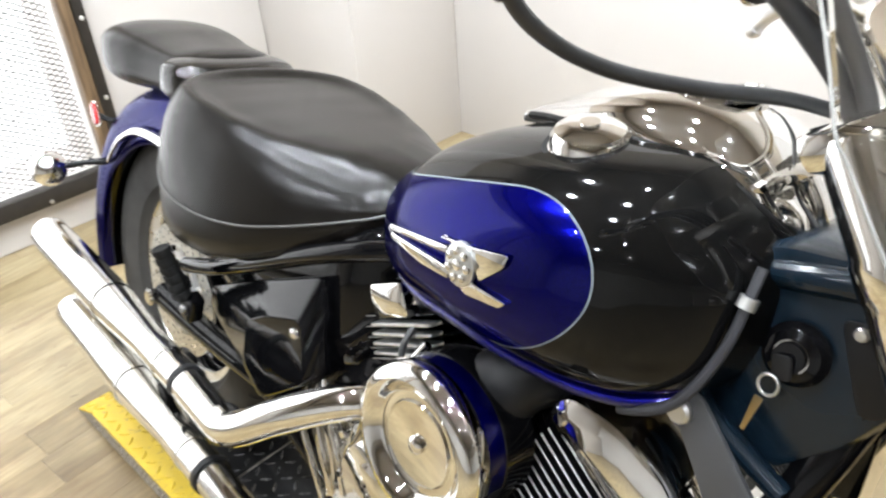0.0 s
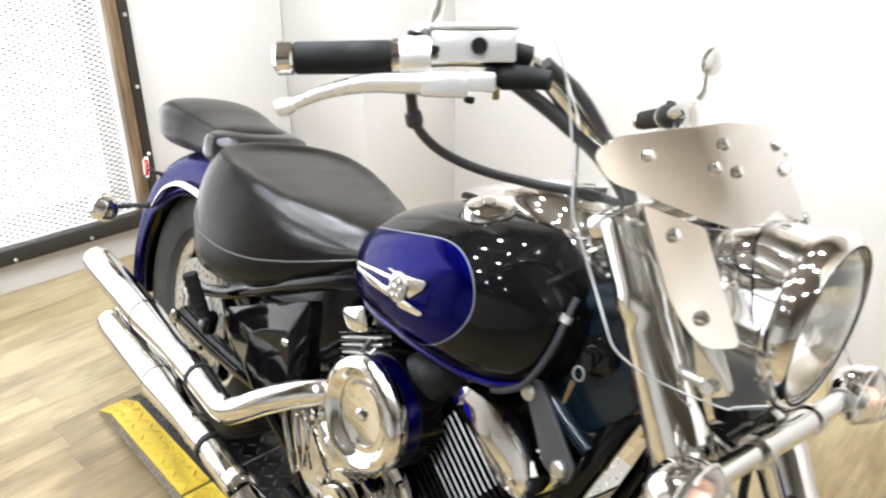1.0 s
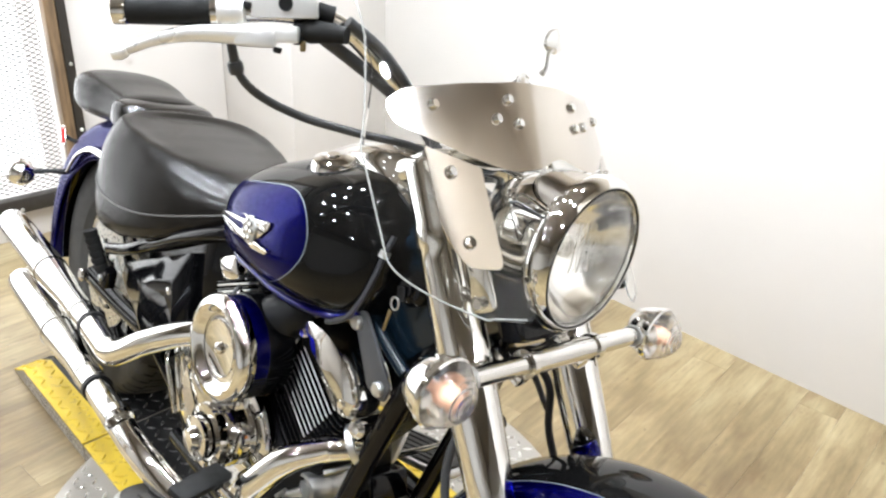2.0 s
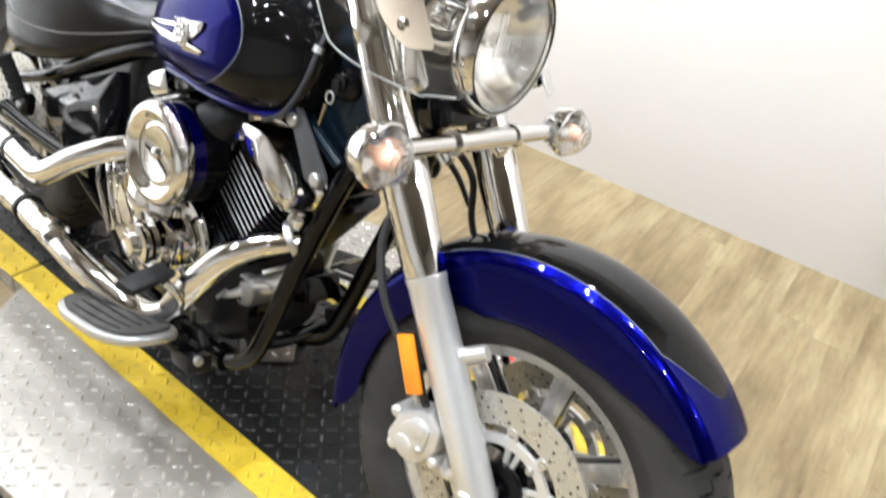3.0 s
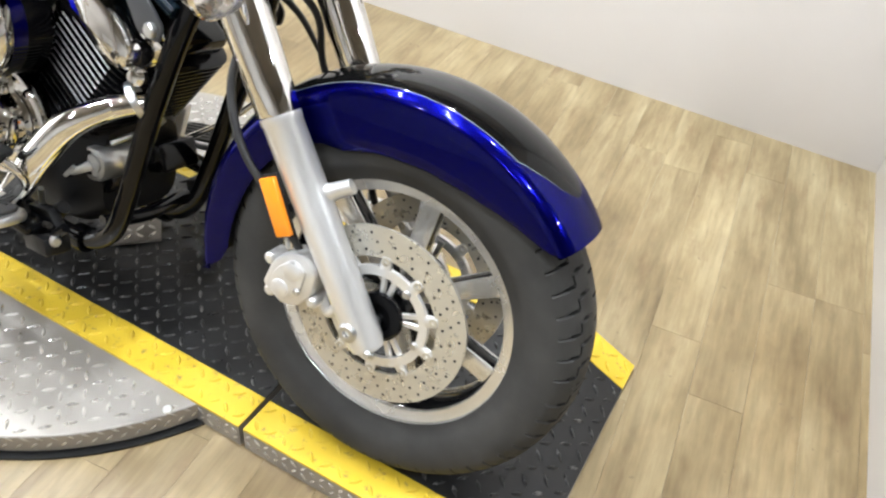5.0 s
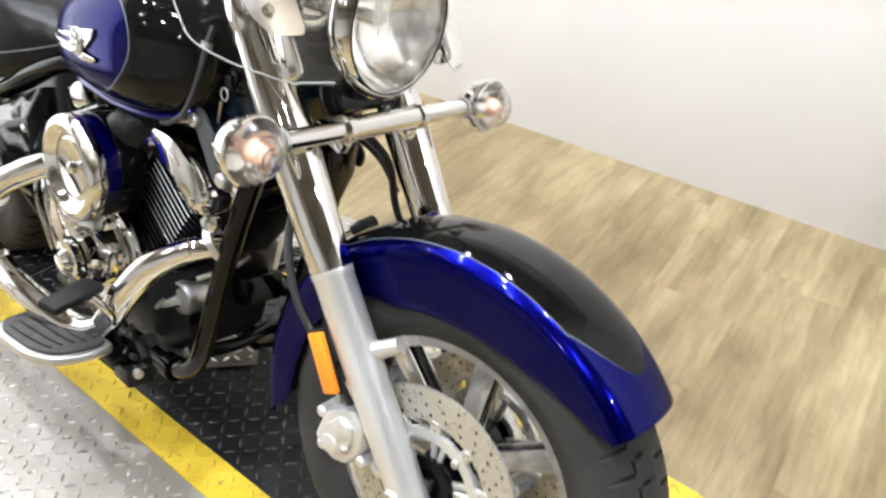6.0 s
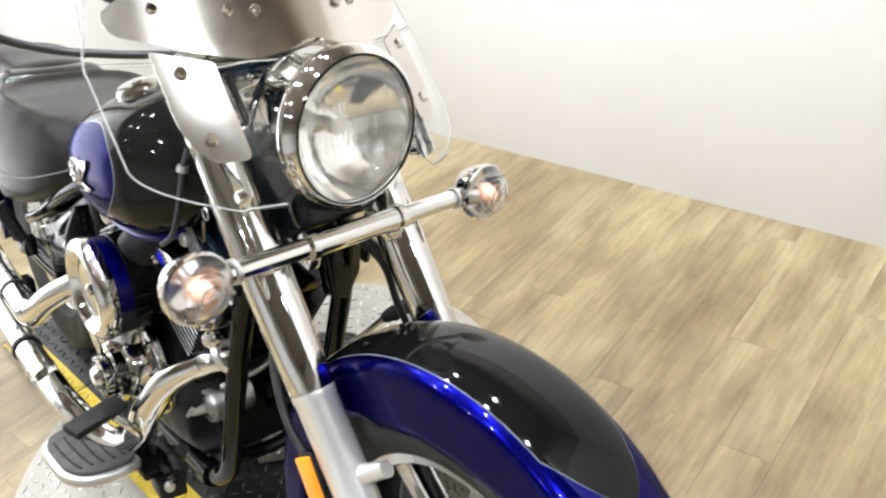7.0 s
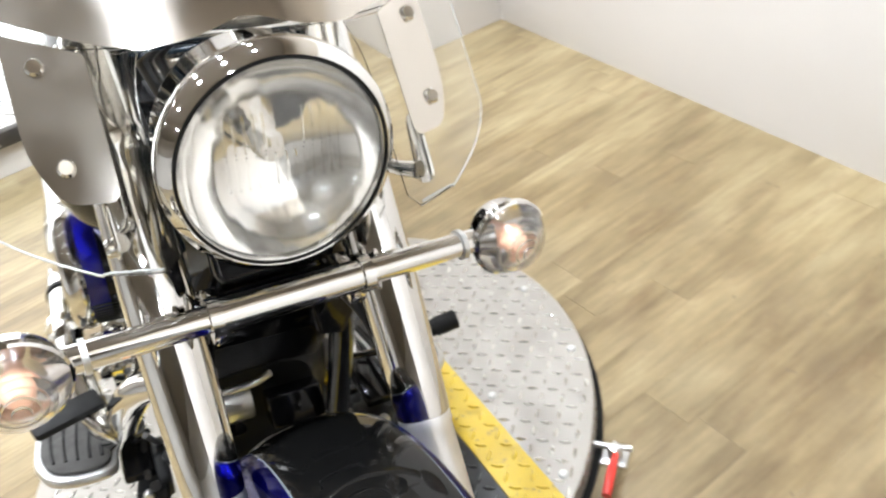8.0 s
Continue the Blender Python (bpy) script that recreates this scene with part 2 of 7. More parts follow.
def plank_material():
    """Vinyl plank: each plank its own tone, long grain along y, dark brown smudges."""
    m = material("vinyl_plank", (0.45, 0.34, 0.2), 0.35, spec=0.5)
    info = node(m, "ShaderNodeObjectInfo")
    tc = node(m, "ShaderNodeTexCoord")
    off = node(m, "ShaderNodeCombineXYZ")
    link(m, maths(m, "MULTIPLY", info.outputs["Random"], 37.0), off.inputs[0])
    link(m, maths(m, "MULTIPLY", info.outputs["Random"], 91.0), off.inputs[1])
    add = m.node_tree.nodes.new("ShaderNodeVectorMath")
    add.operation = "ADD"
    link(m, tc.outputs["Object"], add.inputs[0])
    link(m, off.outputs[0], add.inputs[1])

    def mapped(scale):
        mp = node(m, "ShaderNodeMapping")
        mp.inputs["Scale"].default_value = scale
        link(m, add.outputs[0], mp.inputs[0])
        return mp.outputs[0]

    grain = noise_tex(m, mapped((64, 5.0, 1)), 1.0, 8, 0.62)
    cloud = noise_tex(m, mapped((9, 2.2, 1)), 1.0, 5, 0.6)
    smudge = noise_tex(m, mapped((17, 5.0, 1)), 1.0, 4, 0.6)
    base = ramp(m, cloud, [(0.3, (0.182, 0.132, 0.066)), (0.5, (0.297, 0.230, 0.125)), (0.72, (0.410, 0.338, 0.202))])
    fine = ramp(m, grain, [(0.3, (0.58, 0.55, 0.51)), (0.62, (1, 1, 1))])
    mul = m.node_tree.nodes.new("ShaderNodeMix")
    mul.data_type, mul.blend_type = "RGBA", "MULTIPLY"
    mul.inputs[0].default_value = 0.75
    link(m, base, mul.inputs[6])
    link(m, fine, mul.inputs[7])
    dark = ramp(m, smudge, [(0.55, (0, 0, 0)), (0.70, (1, 1, 1))])
    col = mix(m, maths(m, "MULTIPLY", dark, 0.55), mul.outputs[2], (0.16, 0.10, 0.05))
    tone = node(m, "ShaderNodeHueSaturation")
    link(m, maths(m, "ADD", maths(m, "MULTIPLY", info.outputs["Random"], 0.12), 0.94), tone.inputs["Value"])
    link(m, col, tone.inputs["Color"])
    link(m, tone.outputs[0], bsdf(m).inputs["Base Color"])
    # scuffed ring worn round the turntable
    geo, off2 = node(m, "ShaderNodeNewGeometry"), m.node_tree.nodes.new("ShaderNodeVectorMath")
    off2.operation = "SUBTRACT"
    link(m, geo.outputs["Position"], off2.inputs[0])
    off2.inputs[1].default_value = (0.795, 0.172, FLOOR_Z)
    far = m.node_tree.nodes.new("ShaderNodeVectorMath")
    far.operation = "LENGTH"
    link(m, off2.outputs[0], far.inputs[0])
    ring = maths(m, "SUBTRACT", 1.0, maths(m, "DIVIDE", maths(m, "ABSOLUTE", maths(m, "SUBTRACT", far.outputs["Value"], 1.06)), 0.08), clamp=True)
    ring2 = maths(m, "SUBTRACT", 1.0, maths(m, "DIVIDE", maths(m, "ABSOLUTE", maths(m, "SUBTRACT", far.outputs["Value"], 0.72)), 0.12), clamp=True)
    patchy = ramp(m, noise_tex(m, geo.outputs["Position"], 5.0, 6, 0.65), [(0.38, (0, 0, 0)), (0.60, (1, 1, 1))])
    scuff = maths(m, "MULTIPLY", maths(m, "MULTIPLY", maths(m, "MAXIMUM", ring, ring2), patchy), 0.36)
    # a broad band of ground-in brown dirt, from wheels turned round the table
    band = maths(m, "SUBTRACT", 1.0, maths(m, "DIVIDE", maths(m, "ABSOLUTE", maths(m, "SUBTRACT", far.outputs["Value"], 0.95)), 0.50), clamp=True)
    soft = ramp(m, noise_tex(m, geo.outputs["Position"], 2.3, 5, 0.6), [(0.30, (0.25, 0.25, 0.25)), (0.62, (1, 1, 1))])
    # a round patch past the runway's front end, darker towards its centre
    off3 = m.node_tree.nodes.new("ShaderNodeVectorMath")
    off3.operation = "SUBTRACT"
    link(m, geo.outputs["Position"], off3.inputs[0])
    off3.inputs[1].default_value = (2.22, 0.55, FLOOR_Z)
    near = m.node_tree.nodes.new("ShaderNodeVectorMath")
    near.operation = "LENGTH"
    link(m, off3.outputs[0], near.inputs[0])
    front_patch = maths(m, "SUBTRACT", 1.0, maths(m, "DIVIDE", near.outputs["Value"], 0.55), clamp=True)
    band = maths(m, "MAXIMUM", band, front_patch)
    # browns and darkens the planks under the band and the patch
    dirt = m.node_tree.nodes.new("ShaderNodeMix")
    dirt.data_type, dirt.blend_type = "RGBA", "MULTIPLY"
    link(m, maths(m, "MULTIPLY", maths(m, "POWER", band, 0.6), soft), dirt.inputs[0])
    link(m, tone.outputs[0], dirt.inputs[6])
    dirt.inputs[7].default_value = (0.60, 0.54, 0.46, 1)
    speck = ramp(m, noise_tex(m, geo.outputs["Position"], 38.0, 3, 0.5), [(0.705, (0, 0, 0)), (0.73, (1, 1, 1))])
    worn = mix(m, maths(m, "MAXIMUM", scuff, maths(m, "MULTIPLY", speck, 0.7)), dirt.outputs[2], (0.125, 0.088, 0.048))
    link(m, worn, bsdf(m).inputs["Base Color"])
    bump(m, grain, 0.12, 0.001)
    mr = node(m, "ShaderNodeMapRange")
    link(m, cloud, mr.inputs[0])
    mr.inputs[3].default_value, mr.inputs[4].default_value = 0.26, 0.42
    link(m, mr.outputs[0], bsdf(m).inputs["Roughness"])
    return m


PLANK = plank_material()


def worn_plate(name, colour, worn, rough, metal, amount):
    """Painted or bare sheet metal with scuffs and dirt."""
    m = material(name, colour, rough, metal)
    v = coords(m)
    w = ramp(m, noise_tex(m, v, 55, 8, 0.7), [(amount, (0, 0, 0)), (amount + 0.1, (1, 1, 1))])
    link(m, mix(m, w, colour, worn), bsdf(m).inputs["Base Color"])
    bump(m, noise_tex(m, v, 300, 3), 0.15, 0.0006)
    varied_rough(m, rough - 0.08, rough + 0.14, 18)
    return m


ALU_PLATE = worn_plate("tread_plate_aluminium", (0.31, 0.285, 0.254), (0.235, 0.216, 0.192), 0.38, 0.5, 0.60)
BLACK_PLATE = worn_plate("tread_plate_black", (0.007, 0.007, 0.0072), (0.028, 0.027, 0.026), 0.42, 0.0, 0.62)
YELLOW_PLATE = worn_plate("tread_plate_yellow", (0.56, 0.39, 0.028), (0.24, 0.18, 0.05), 0.38, 0.0, 0.57)
# paler than its plate: bright wear, with glints put into the colour
ALU_TREAD = worn_plate("worn_glint_tread_aluminium", (0.60, 0.57, 0.53), (0.42, 0.40, 0.37), 0.24, 0.75, 0.64)
BLACK_TREAD = worn_plate("worn_tread_black", (0.012, 0.012, 0.0125), (0.13, 0.125, 0.12), 0.3, 0.0, 0.52)
MESH_WIRE = material("expanded_steel", (0.06, 0.06, 0.06), 0.5, 0.3)
DAYLIGHT = material("bright_outdoors", (1, 1, 1), 1.0)
bsdf(DAYLIGHT).inputs["Emission Color"].default_value = (0.96, 0.98, 1.0, 1)
bsdf(DAYLIGHT).inputs["Emission Strength"].default_value = 1.3
BULB = material("lit_diffuser", (1, 1, 1), 0.5)
bsdf(BULB).inputs["Emission Color"].default_value = (0.885, 0.945, 1.015, 1)
bsdf(BULB).inputs["Emission Strength"].default_value = LAMP_GLOW

# ---- mesh tools ----
def finish(bm, name, mat, sharp=38.0, m=None):
    if m is not None:
        bmesh.ops.transform(bm, matrix=m, verts=bm.verts)
    bmesh.ops.recalc_face_normals(bm, faces=bm.faces)
    limit = radians(sharp)
    for e in bm.edges:
        e.smooth = len(e.link_faces) == 2 and e.calc_face_angle(0) < limit
    for f in bm.faces:
        f.smooth = True
    me = bpy.data.meshes.new(name)
    bm.to_mesh(me)
    bm.free()
    for one in mat if isinstance(mat, (list, tuple)) else [mat]:
        me.materials.append(one)
    return me


def part(name, bm, material_, parent, label="", m=None, sharp=38.0):
    ob = new(name, finish(bm, name, material_, sharp, m))
    ob.parent = parent
    if label:
        ob["label"] = label
    return ob


def thing(name, at=(0, 0, 0), label="", category="", group="", kind=""):
    ob = new(name)
    ob.empty_display_size = 0.1
    ob.matrix_world = at if isinstance(at, Matrix) else Matrix.Translation(at)
    return tagged(ob, label, category, group, kind)


def smooth_path(pts, steps=6):
    pts = [Vector(p) for p in pts]
    if len(pts) < 3:
        return pts
    out = []
    ext = [2 * pts[0] - pts[1], *pts, 2 * pts[-1] - pts[-2]]
    for i in range(1, len(ext) - 2):
        p0, p1, p2, p3 = ext[i - 1:i + 3]
        for k in range(steps):
            t = k / steps
            out.append(0.5 * (2 * p1 + (p2 - p0) * t + (2 * p0 - 5 * p1 + 4 * p2 - p3) * t * t + (3 * p1 - p0 - 3 * p2 + p3) * t ** 3))
    return out + [pts[-1]]


def tube(pts, r, seg=14, steps=6, bm=None, flat=1.0):
    """A round bar along a smooth line; r: one radius, or one for each point."""
    bm = bm or bmesh.new()
    n = len(pts)
    path = smooth_path(pts, steps)
    rs = r if isinstance(r, (list, tuple)) else [r] * n
    rings, up = [], Vector((0, 0, 1))
    for i, p in enumerate(path):
        d = (path[min(i + 1, len(path) - 1)] - path[max(i - 1, 0)]).normalized()
        if i == 0:
            up = d.orthogonal().normalized()
        up = (up - d * up.dot(d)).normalized()
        side = d.cross(up)
        u = i / max(len(path) - 1, 1) * (n - 1)
        k = min(int(u), n - 2)
        rad = rs[k] + (rs[k + 1] - rs[k]) * (u - k)
        rings.append([bm.verts.new(p + rad * (math.cos(a) * up + flat * math.sin(a) * side)) for a in (2 * math.pi * j / seg for j in range(seg))])
    for a, b in zip(rings, rings[1:]):
        for j in range(seg):
            bm.faces.new((a[j], a[(j + 1) % seg], b[(j + 1) % seg], b[j]))
    bm.faces.new(rings[0][::-1])
    bm.faces.new(rings[-1])
    return bm


def axis_matrix(centre, axis):
    """Local z along axis, at centre."""
    return Matrix.Translation(centre) @ Vector(axis).to_track_quat("Z", "Y").to_matrix().to_4x4()


def lathe(profile, centre=(0, 0, 0), axis=(0, 1, 0), seg=40, bm=None, closed=False, squash=1.0):
    """Turns (radius, height along axis) about an axis."""
    bm = bm or bmesh.new()
    m = axis_matrix(centre, axis)
    rings = []
    for r, h in profile:
        if r < 1e-6:
            rings.append([bm.verts.new(m @ Vector((0, 0, h)))])
        else:
            rings.append([bm.verts.new(m @ Vector((r * math.cos(a), squash * r * math.sin(a), h))) for a in (2 * math.pi * j / seg for j in range(seg))])
    pairs = list(zip(rings, rings[1:])) + ([(rings[-1], rings[0])] if closed else [])
    for a, b in pairs:
        for j in range(seg):
            k = (j + 1) % seg
            if len(a) == 1 and len(b) == 1:
                continue
            if len(a) == 1:
                bm.faces.new((a[0], b[j], b[k]))
            elif len(b) == 1:
                bm.faces.new((a[j], a[k], b[0]))
            else:
                bm.faces.new((a[j], a[k], b[k], b[j]))
    return bm


def loft(rings, bm=None, caps=True):
    bm = bm or bmesh.new()
    vs = [[bm.verts.new(p) for p in ring] for ring in rings]
    n = len(vs[0])
    for a, b in zip(vs, vs[1:]):
        for j in range(n):
            bm.faces.new((a[j], a[(j + 1) % n], b[(j + 1) % n], b[j]))
    if caps:
        bm.faces.new(vs[0][::-1])
        bm.faces.new(vs[-1])
    return bm


def block(size, at=Matrix(), bevel=0.004, bm=None, segments=2):
    """A box with rounded edges; at: a pose."""
    own = bmesh.new()
    bmesh.ops.create_cube(own, size=1.0, matrix=Matrix.Diagonal((*size, 1)))
    if bevel:
        bmesh.ops.bevel(own, geom=own.edges[:], offset=bevel, segments=segments, profile=0.5, affect="EDGES")
    bmesh.ops.transform(own, matrix=at, verts=own.verts)
    return join(own, bm)


def join(own, bm=None):
    if bm is None:
        return own
    tmp = bpy.data.meshes.new("tmp")
    own.to_mesh(tmp)
    own.free()
    bm.from_mesh(tmp)
    bpy.data.meshes.remove(tmp)
    return bm


def slab(outline, thick, at=Matrix(), bevel=0.0015, bm=None):
    """A plate from a flat outline (x, y), grown by thick along local z."""
    own = bmesh.new()
    f = own.faces.new([own.verts.new((x, y, 0)) for x, y in outline])
    got = bmesh.ops.extrude_face_region(own, geom=[f])
    bmesh.ops.translate(own, vec=(0, 0, thick), verts=[g for g in got["geom"] if isinstance(g, bmesh.types.BMVert)])
    if bevel:
        rim = [e for e in own.edges if e.is_manifold and e.calc_face_angle(0) > 0.9 and (abs(e.verts[0].co.z - e.verts[1].co.z) < 1e-6)]
        bmesh.ops.bevel(own, geom=rim, offset=bevel, segments=2, profile=0.5, affect="EDGES")
    bmesh.ops.transform(own, matrix=at, verts=own.verts)
    return join(own, bm)


def rounded(pts, r, steps=5):
    """A flat outline with its corners rounded; r: one radius or one for each corner."""
    out, n = [], len(pts)
    for i in range(n):
        p, a, b = Vector(pts[i]), Vector(pts[i - 1]), Vector(pts[(i + 1) % n])
        rad = r[i] if isinstance(r, (list, tuple)) else r
        da, db = (a - p), (b - p)
        rad = min(rad, da.length * 0.49, db.length * 0.49)
        s, e = p + da.normalized() * rad, p + db.normalized() * rad
        for k in range(steps + 1):
            t = k / steps
            out.append(tuple((1 - t) ** 2 * s + 2 * t * (1 - t) * p + t * t * e))
    return out


def bolt(at, axis, r=0.007, h=0.006, bm=None):
    """A hexagon or dome-headed bolt."""
    return lathe([(0, -0.002), (r, -0.002), (r, h * 0.6), (r * 0.75, h), (0, h)], at, axis, 10, bm)


def side_pose(x, y, z, face=-1, turn=0.0):
    """Local x, y lie in the bike's side plane (x ahead, y up); local z looks out to the right (-1) or left (1)."""
    m = Matrix(((1, 0, 0, x), (0, 0, face, y), (0, 1, 0, z), (0, 0, 0, 1)))
    return m @ Matrix.Rotation(turn, 4, "Z")

# ---- the showroom ----
def wall(name, lo, hi, label, mat=None):
    c = [(a + b) / 2 for a, b in zip(lo, hi)]
    ob = new(name, finish(block([b - a for a, b in zip(lo, hi)], Matrix(), 0.004), name, mat or WALL))
    ob.location = c
    return tagged(ob, label, "wall", kind="structure")


UPPER_Z = 1.72      # white paint below; unseen above, darkened to tan for the reflections


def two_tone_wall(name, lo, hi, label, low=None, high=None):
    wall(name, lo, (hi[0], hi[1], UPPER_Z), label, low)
    wall(name + "_upper", (lo[0], lo[1], UPPER_Z), hi, "unseen upper part of the wall, made darker tan for reflections", high or UPPER_WALL)


ROOM_X, ROOM_Y = 6.2, -4.6
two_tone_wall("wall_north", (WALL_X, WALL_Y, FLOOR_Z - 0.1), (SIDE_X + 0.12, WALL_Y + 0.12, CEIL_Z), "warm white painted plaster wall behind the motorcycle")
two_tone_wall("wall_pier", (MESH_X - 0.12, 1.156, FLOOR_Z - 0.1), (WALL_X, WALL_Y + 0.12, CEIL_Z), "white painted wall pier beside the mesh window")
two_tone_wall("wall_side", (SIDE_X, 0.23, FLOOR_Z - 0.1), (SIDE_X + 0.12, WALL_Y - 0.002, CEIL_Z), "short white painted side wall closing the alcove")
# the side wall and the floor boards stand a little off square to the back wall
SKEW = radians(5.6)
CORNER = Vector((SIDE_X, WALL_Y, 0))
TURNED = Matrix.Translation(CORNER) @ Matrix.Rotation(SKEW, 4, "Z")
for name in ("wall_side", "wall_side_upper"):
    ob = bpy.data.objects[name]
    ob.location = TURNED @ (ob.location - CORNER)
    ob.rotation_euler.z = SKEW
# unseen walls round the room, toned for what chrome and paint mirror
two_tone_wall("wall_front", (MESH_X - 0.12, ROOM_Y - 0.12, FLOOR_Z - 0.1), (ROOM_X + 0.12, ROOM_Y, CEIL_Z), "unseen pale grey wall opposite the stage, toned for reflections", SHOP_WALL, SHOP_UPPER)
two_tone_wall("wall_east", (ROOM_X, ROOM_Y, FLOOR_Z - 0.1), (ROOM_X + 0.12, WALL_Y + 0.12, CEIL_Z), "unseen pale grey wall at the far end, toned for reflections", SHOP_WALL, SHOP_UPPER)
two_tone_wall("wall_return", (SIDE_X + 0.122, WALL_Y, FLOOR_Z - 0.1), (ROOM_X - 0.002, WALL_Y + 0.12, CEIL_Z), "unseen pale grey wall past the alcove, toned for reflections", SHOP_WALL, SHOP_UPPER)
wall("ceiling", (MESH_X - 0.5, ROOM_Y - 0.12, CEIL_Z), (ROOM_X + 0.12, WALL_Y + 0.12, CEIL_Z + 0.1), "dull brown painted showroom ceiling", CEILING)

# wall with the mesh-covered window: pieces round one opening
WIN_Y0, WIN_Y1, WIN_Z0, WIN_Z1 = -2.1, 0.428, 0.12, 2.35
WALL_MX = MESH_X - 0.12
wall("wall_west", (WALL_MX, ROOM_Y + 0.002, FLOOR_Z - 0.1), (MESH_X, WIN_Y0, CEIL_Z), "white painted wall beyond the mesh window")
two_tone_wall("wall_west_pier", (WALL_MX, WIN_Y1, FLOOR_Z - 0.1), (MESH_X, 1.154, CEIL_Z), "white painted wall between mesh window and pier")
wall("wall_west_base", (WALL_MX, WIN_Y0 + 0.002, FLOOR_Z - 0.1), (MESH_X, WIN_Y1 - 0.002, WIN_Z0), "low white painted wall under the mesh window")
wall("wall_west_head", (WALL_MX, WIN_Y0 + 0.002, WIN_Z1), (MESH_X, WIN_Y1 - 0.002, CEIL_Z), "white painted wall over the mesh window")

window = thing("window_1", (MESH_X, WIN_Y1, WIN_Z0), "bright shop window screened by expanded steel mesh in a wood and steel frame", "window", kind="structure")


def wpart(name, lo, hi, mat, label="", bevel=0.002, parent=window):
    c = Vector([(a + b) / 2 for a, b in zip(lo, hi)])
    bm = block([b - a for a, b in zip(lo, hi)], Matrix.Translation(c - Vector((MESH_X, WIN_Y1, WIN_Z0))), bevel)
    return part(name, bm, mat, parent, label)


# frame: worn wood next to the opening, dark steel strip outside it, steel rail below
wpart("frame_post", (MESH_X + 0.002, 0.430, 0.05), (MESH_X + 0.045, 0.470, WIN_Z1 + 0.05), WOOD_FRAME, "worn brown wooden post")
steel_post = wpart("frame_strip", (MESH_X + 0.002, 0.472, 0.05), (MESH_X + 0.05, 0.506, WIN_Z1 + 0.05), DARK_STEEL, "dark steel edge strip")
wpart("frame_post", (MESH_X + 0.002, WIN_Y0 - 0.042, 0.05), (MESH_X + 0.045, WIN_Y0 - 0.002, WIN_Z1 + 0.05), WOOD_FRAME, "worn brown wooden post")
steel_rail = wpart("frame_rail", (MESH_X + 0.002, WIN_Y0, 0.066), (MESH_X + 0.05, 0.428, 0.123), DARK_STEEL, "dark steel bottom rail")
wpart("frame_rail", (MESH_X + 0.002, WIN_Y0, WIN_Z1 - 0.01), (MESH_X + 0.05, 0.428, WIN_Z1 + 0.05), DARK_STEEL, "dark steel top rail")
wpart("reveal", (WALL_MX - 0.16, WIN_Y1 + 0.002, WIN_Z0), (WALL_MX - 0.002, WIN_Y1 + 0.04, WIN_Z1), WALL)
wpart("reveal", (WALL_MX - 0.16, WIN_Y0 - 0.04, WIN_Z0), (WALL_MX - 0.002, WIN_Y0 - 0.002, WIN_Z1), WALL)
wpart("window_sill", (WALL_MX - 0.16, WIN_Y0 - 0.04, WIN_Z0 - 0.04), (WALL_MX - 0.002, WIN_Y1 + 0.04, WIN_Z0 - 0.002), WALL)
wpart("reveal", (WALL_MX - 0.16, WIN_Y0 - 0.04, WIN_Z1 + 0.002), (WALL_MX - 0.002, WIN_Y1 + 0.04, WIN_Z1 + 0.04), WALL)
for k in range(8):
    part("screw", bolt((0.052, 0.062, 0.230 + 0.258 * k), (1, 0, 0), 0.007, 0.004), SATIN, steel_post)
for k in range(6):
    part("screw", bolt((0.052, -0.207 - 0.268 * k, -0.040), (1, 0, 0), 0.007, 0.004), SATIN, steel_rail)


def expanded_mesh(y0, y1, z0, z1, dy=0.034, dz=0.0095, w=0.0021):
    """Diamond mesh: zigzag strands with a twist, each a thin ribbon."""
    verts, faces = [], []
    rows = int((z1 - z0) / dz)
    cols = int((y1 - y0) / (dy / 2))
    for r in range(rows):
        za = z0 + r * dz
        base = len(verts)
        for c in range(cols + 1):
            y = y0 + c * dy / 2
            hi = (c + r) % 2
            z = za + (dz if hi else 0.0)
            x = 0.0015 if hi else -0.0015
            verts += [(x, y, z - w), (x + 0.0015, y, z + w)]
        for c in range(cols):
            i = base + 2 * c
            faces.append((i, i + 2, i + 3, i + 1))
    me = bpy.data.meshes.new("steel_mesh")
    me.from_pydata(verts, [], faces)
    me.materials.append(MESH_WIRE)
    return me


mesh_ob = new("steel_mesh", expanded_mesh(WIN_Y0 - WIN_Y1, 0.0, 0.0, WIN_Z1 - WIN_Z0))
mesh_ob.parent = window
mesh_ob.location = (-0.012, 0, 0)
tagged(mesh_ob, "dark expanded steel mesh", kind="stuff")

backdrop = new("backdrop", finish(block((0.02, 4.2, 3.4), Matrix(), 0), "backdrop", DAYLIGHT))
backdrop.location = (MESH_X - 0.62, -0.8, 1.2)
tagged(backdrop, "overexposed daylight outside the shop window", "backdrop", kind="structure")

# floor: sub-floor sheet and vinyl planks laid along y
floor = new("floor", finish(block((ROOM_X - MESH_X + 0.7, WALL_Y - ROOM_Y + 0.3, 0.1), Matrix(), 0), "floor", PLANK))
floor.location = ((ROOM_X + MESH_X) / 2, (WALL_Y + ROOM_Y) / 2, FLOOR_Z - 0.055)
tagged(floor, "pale oak-look vinyl plank floor with brown smudges", "floor", kind="structure")

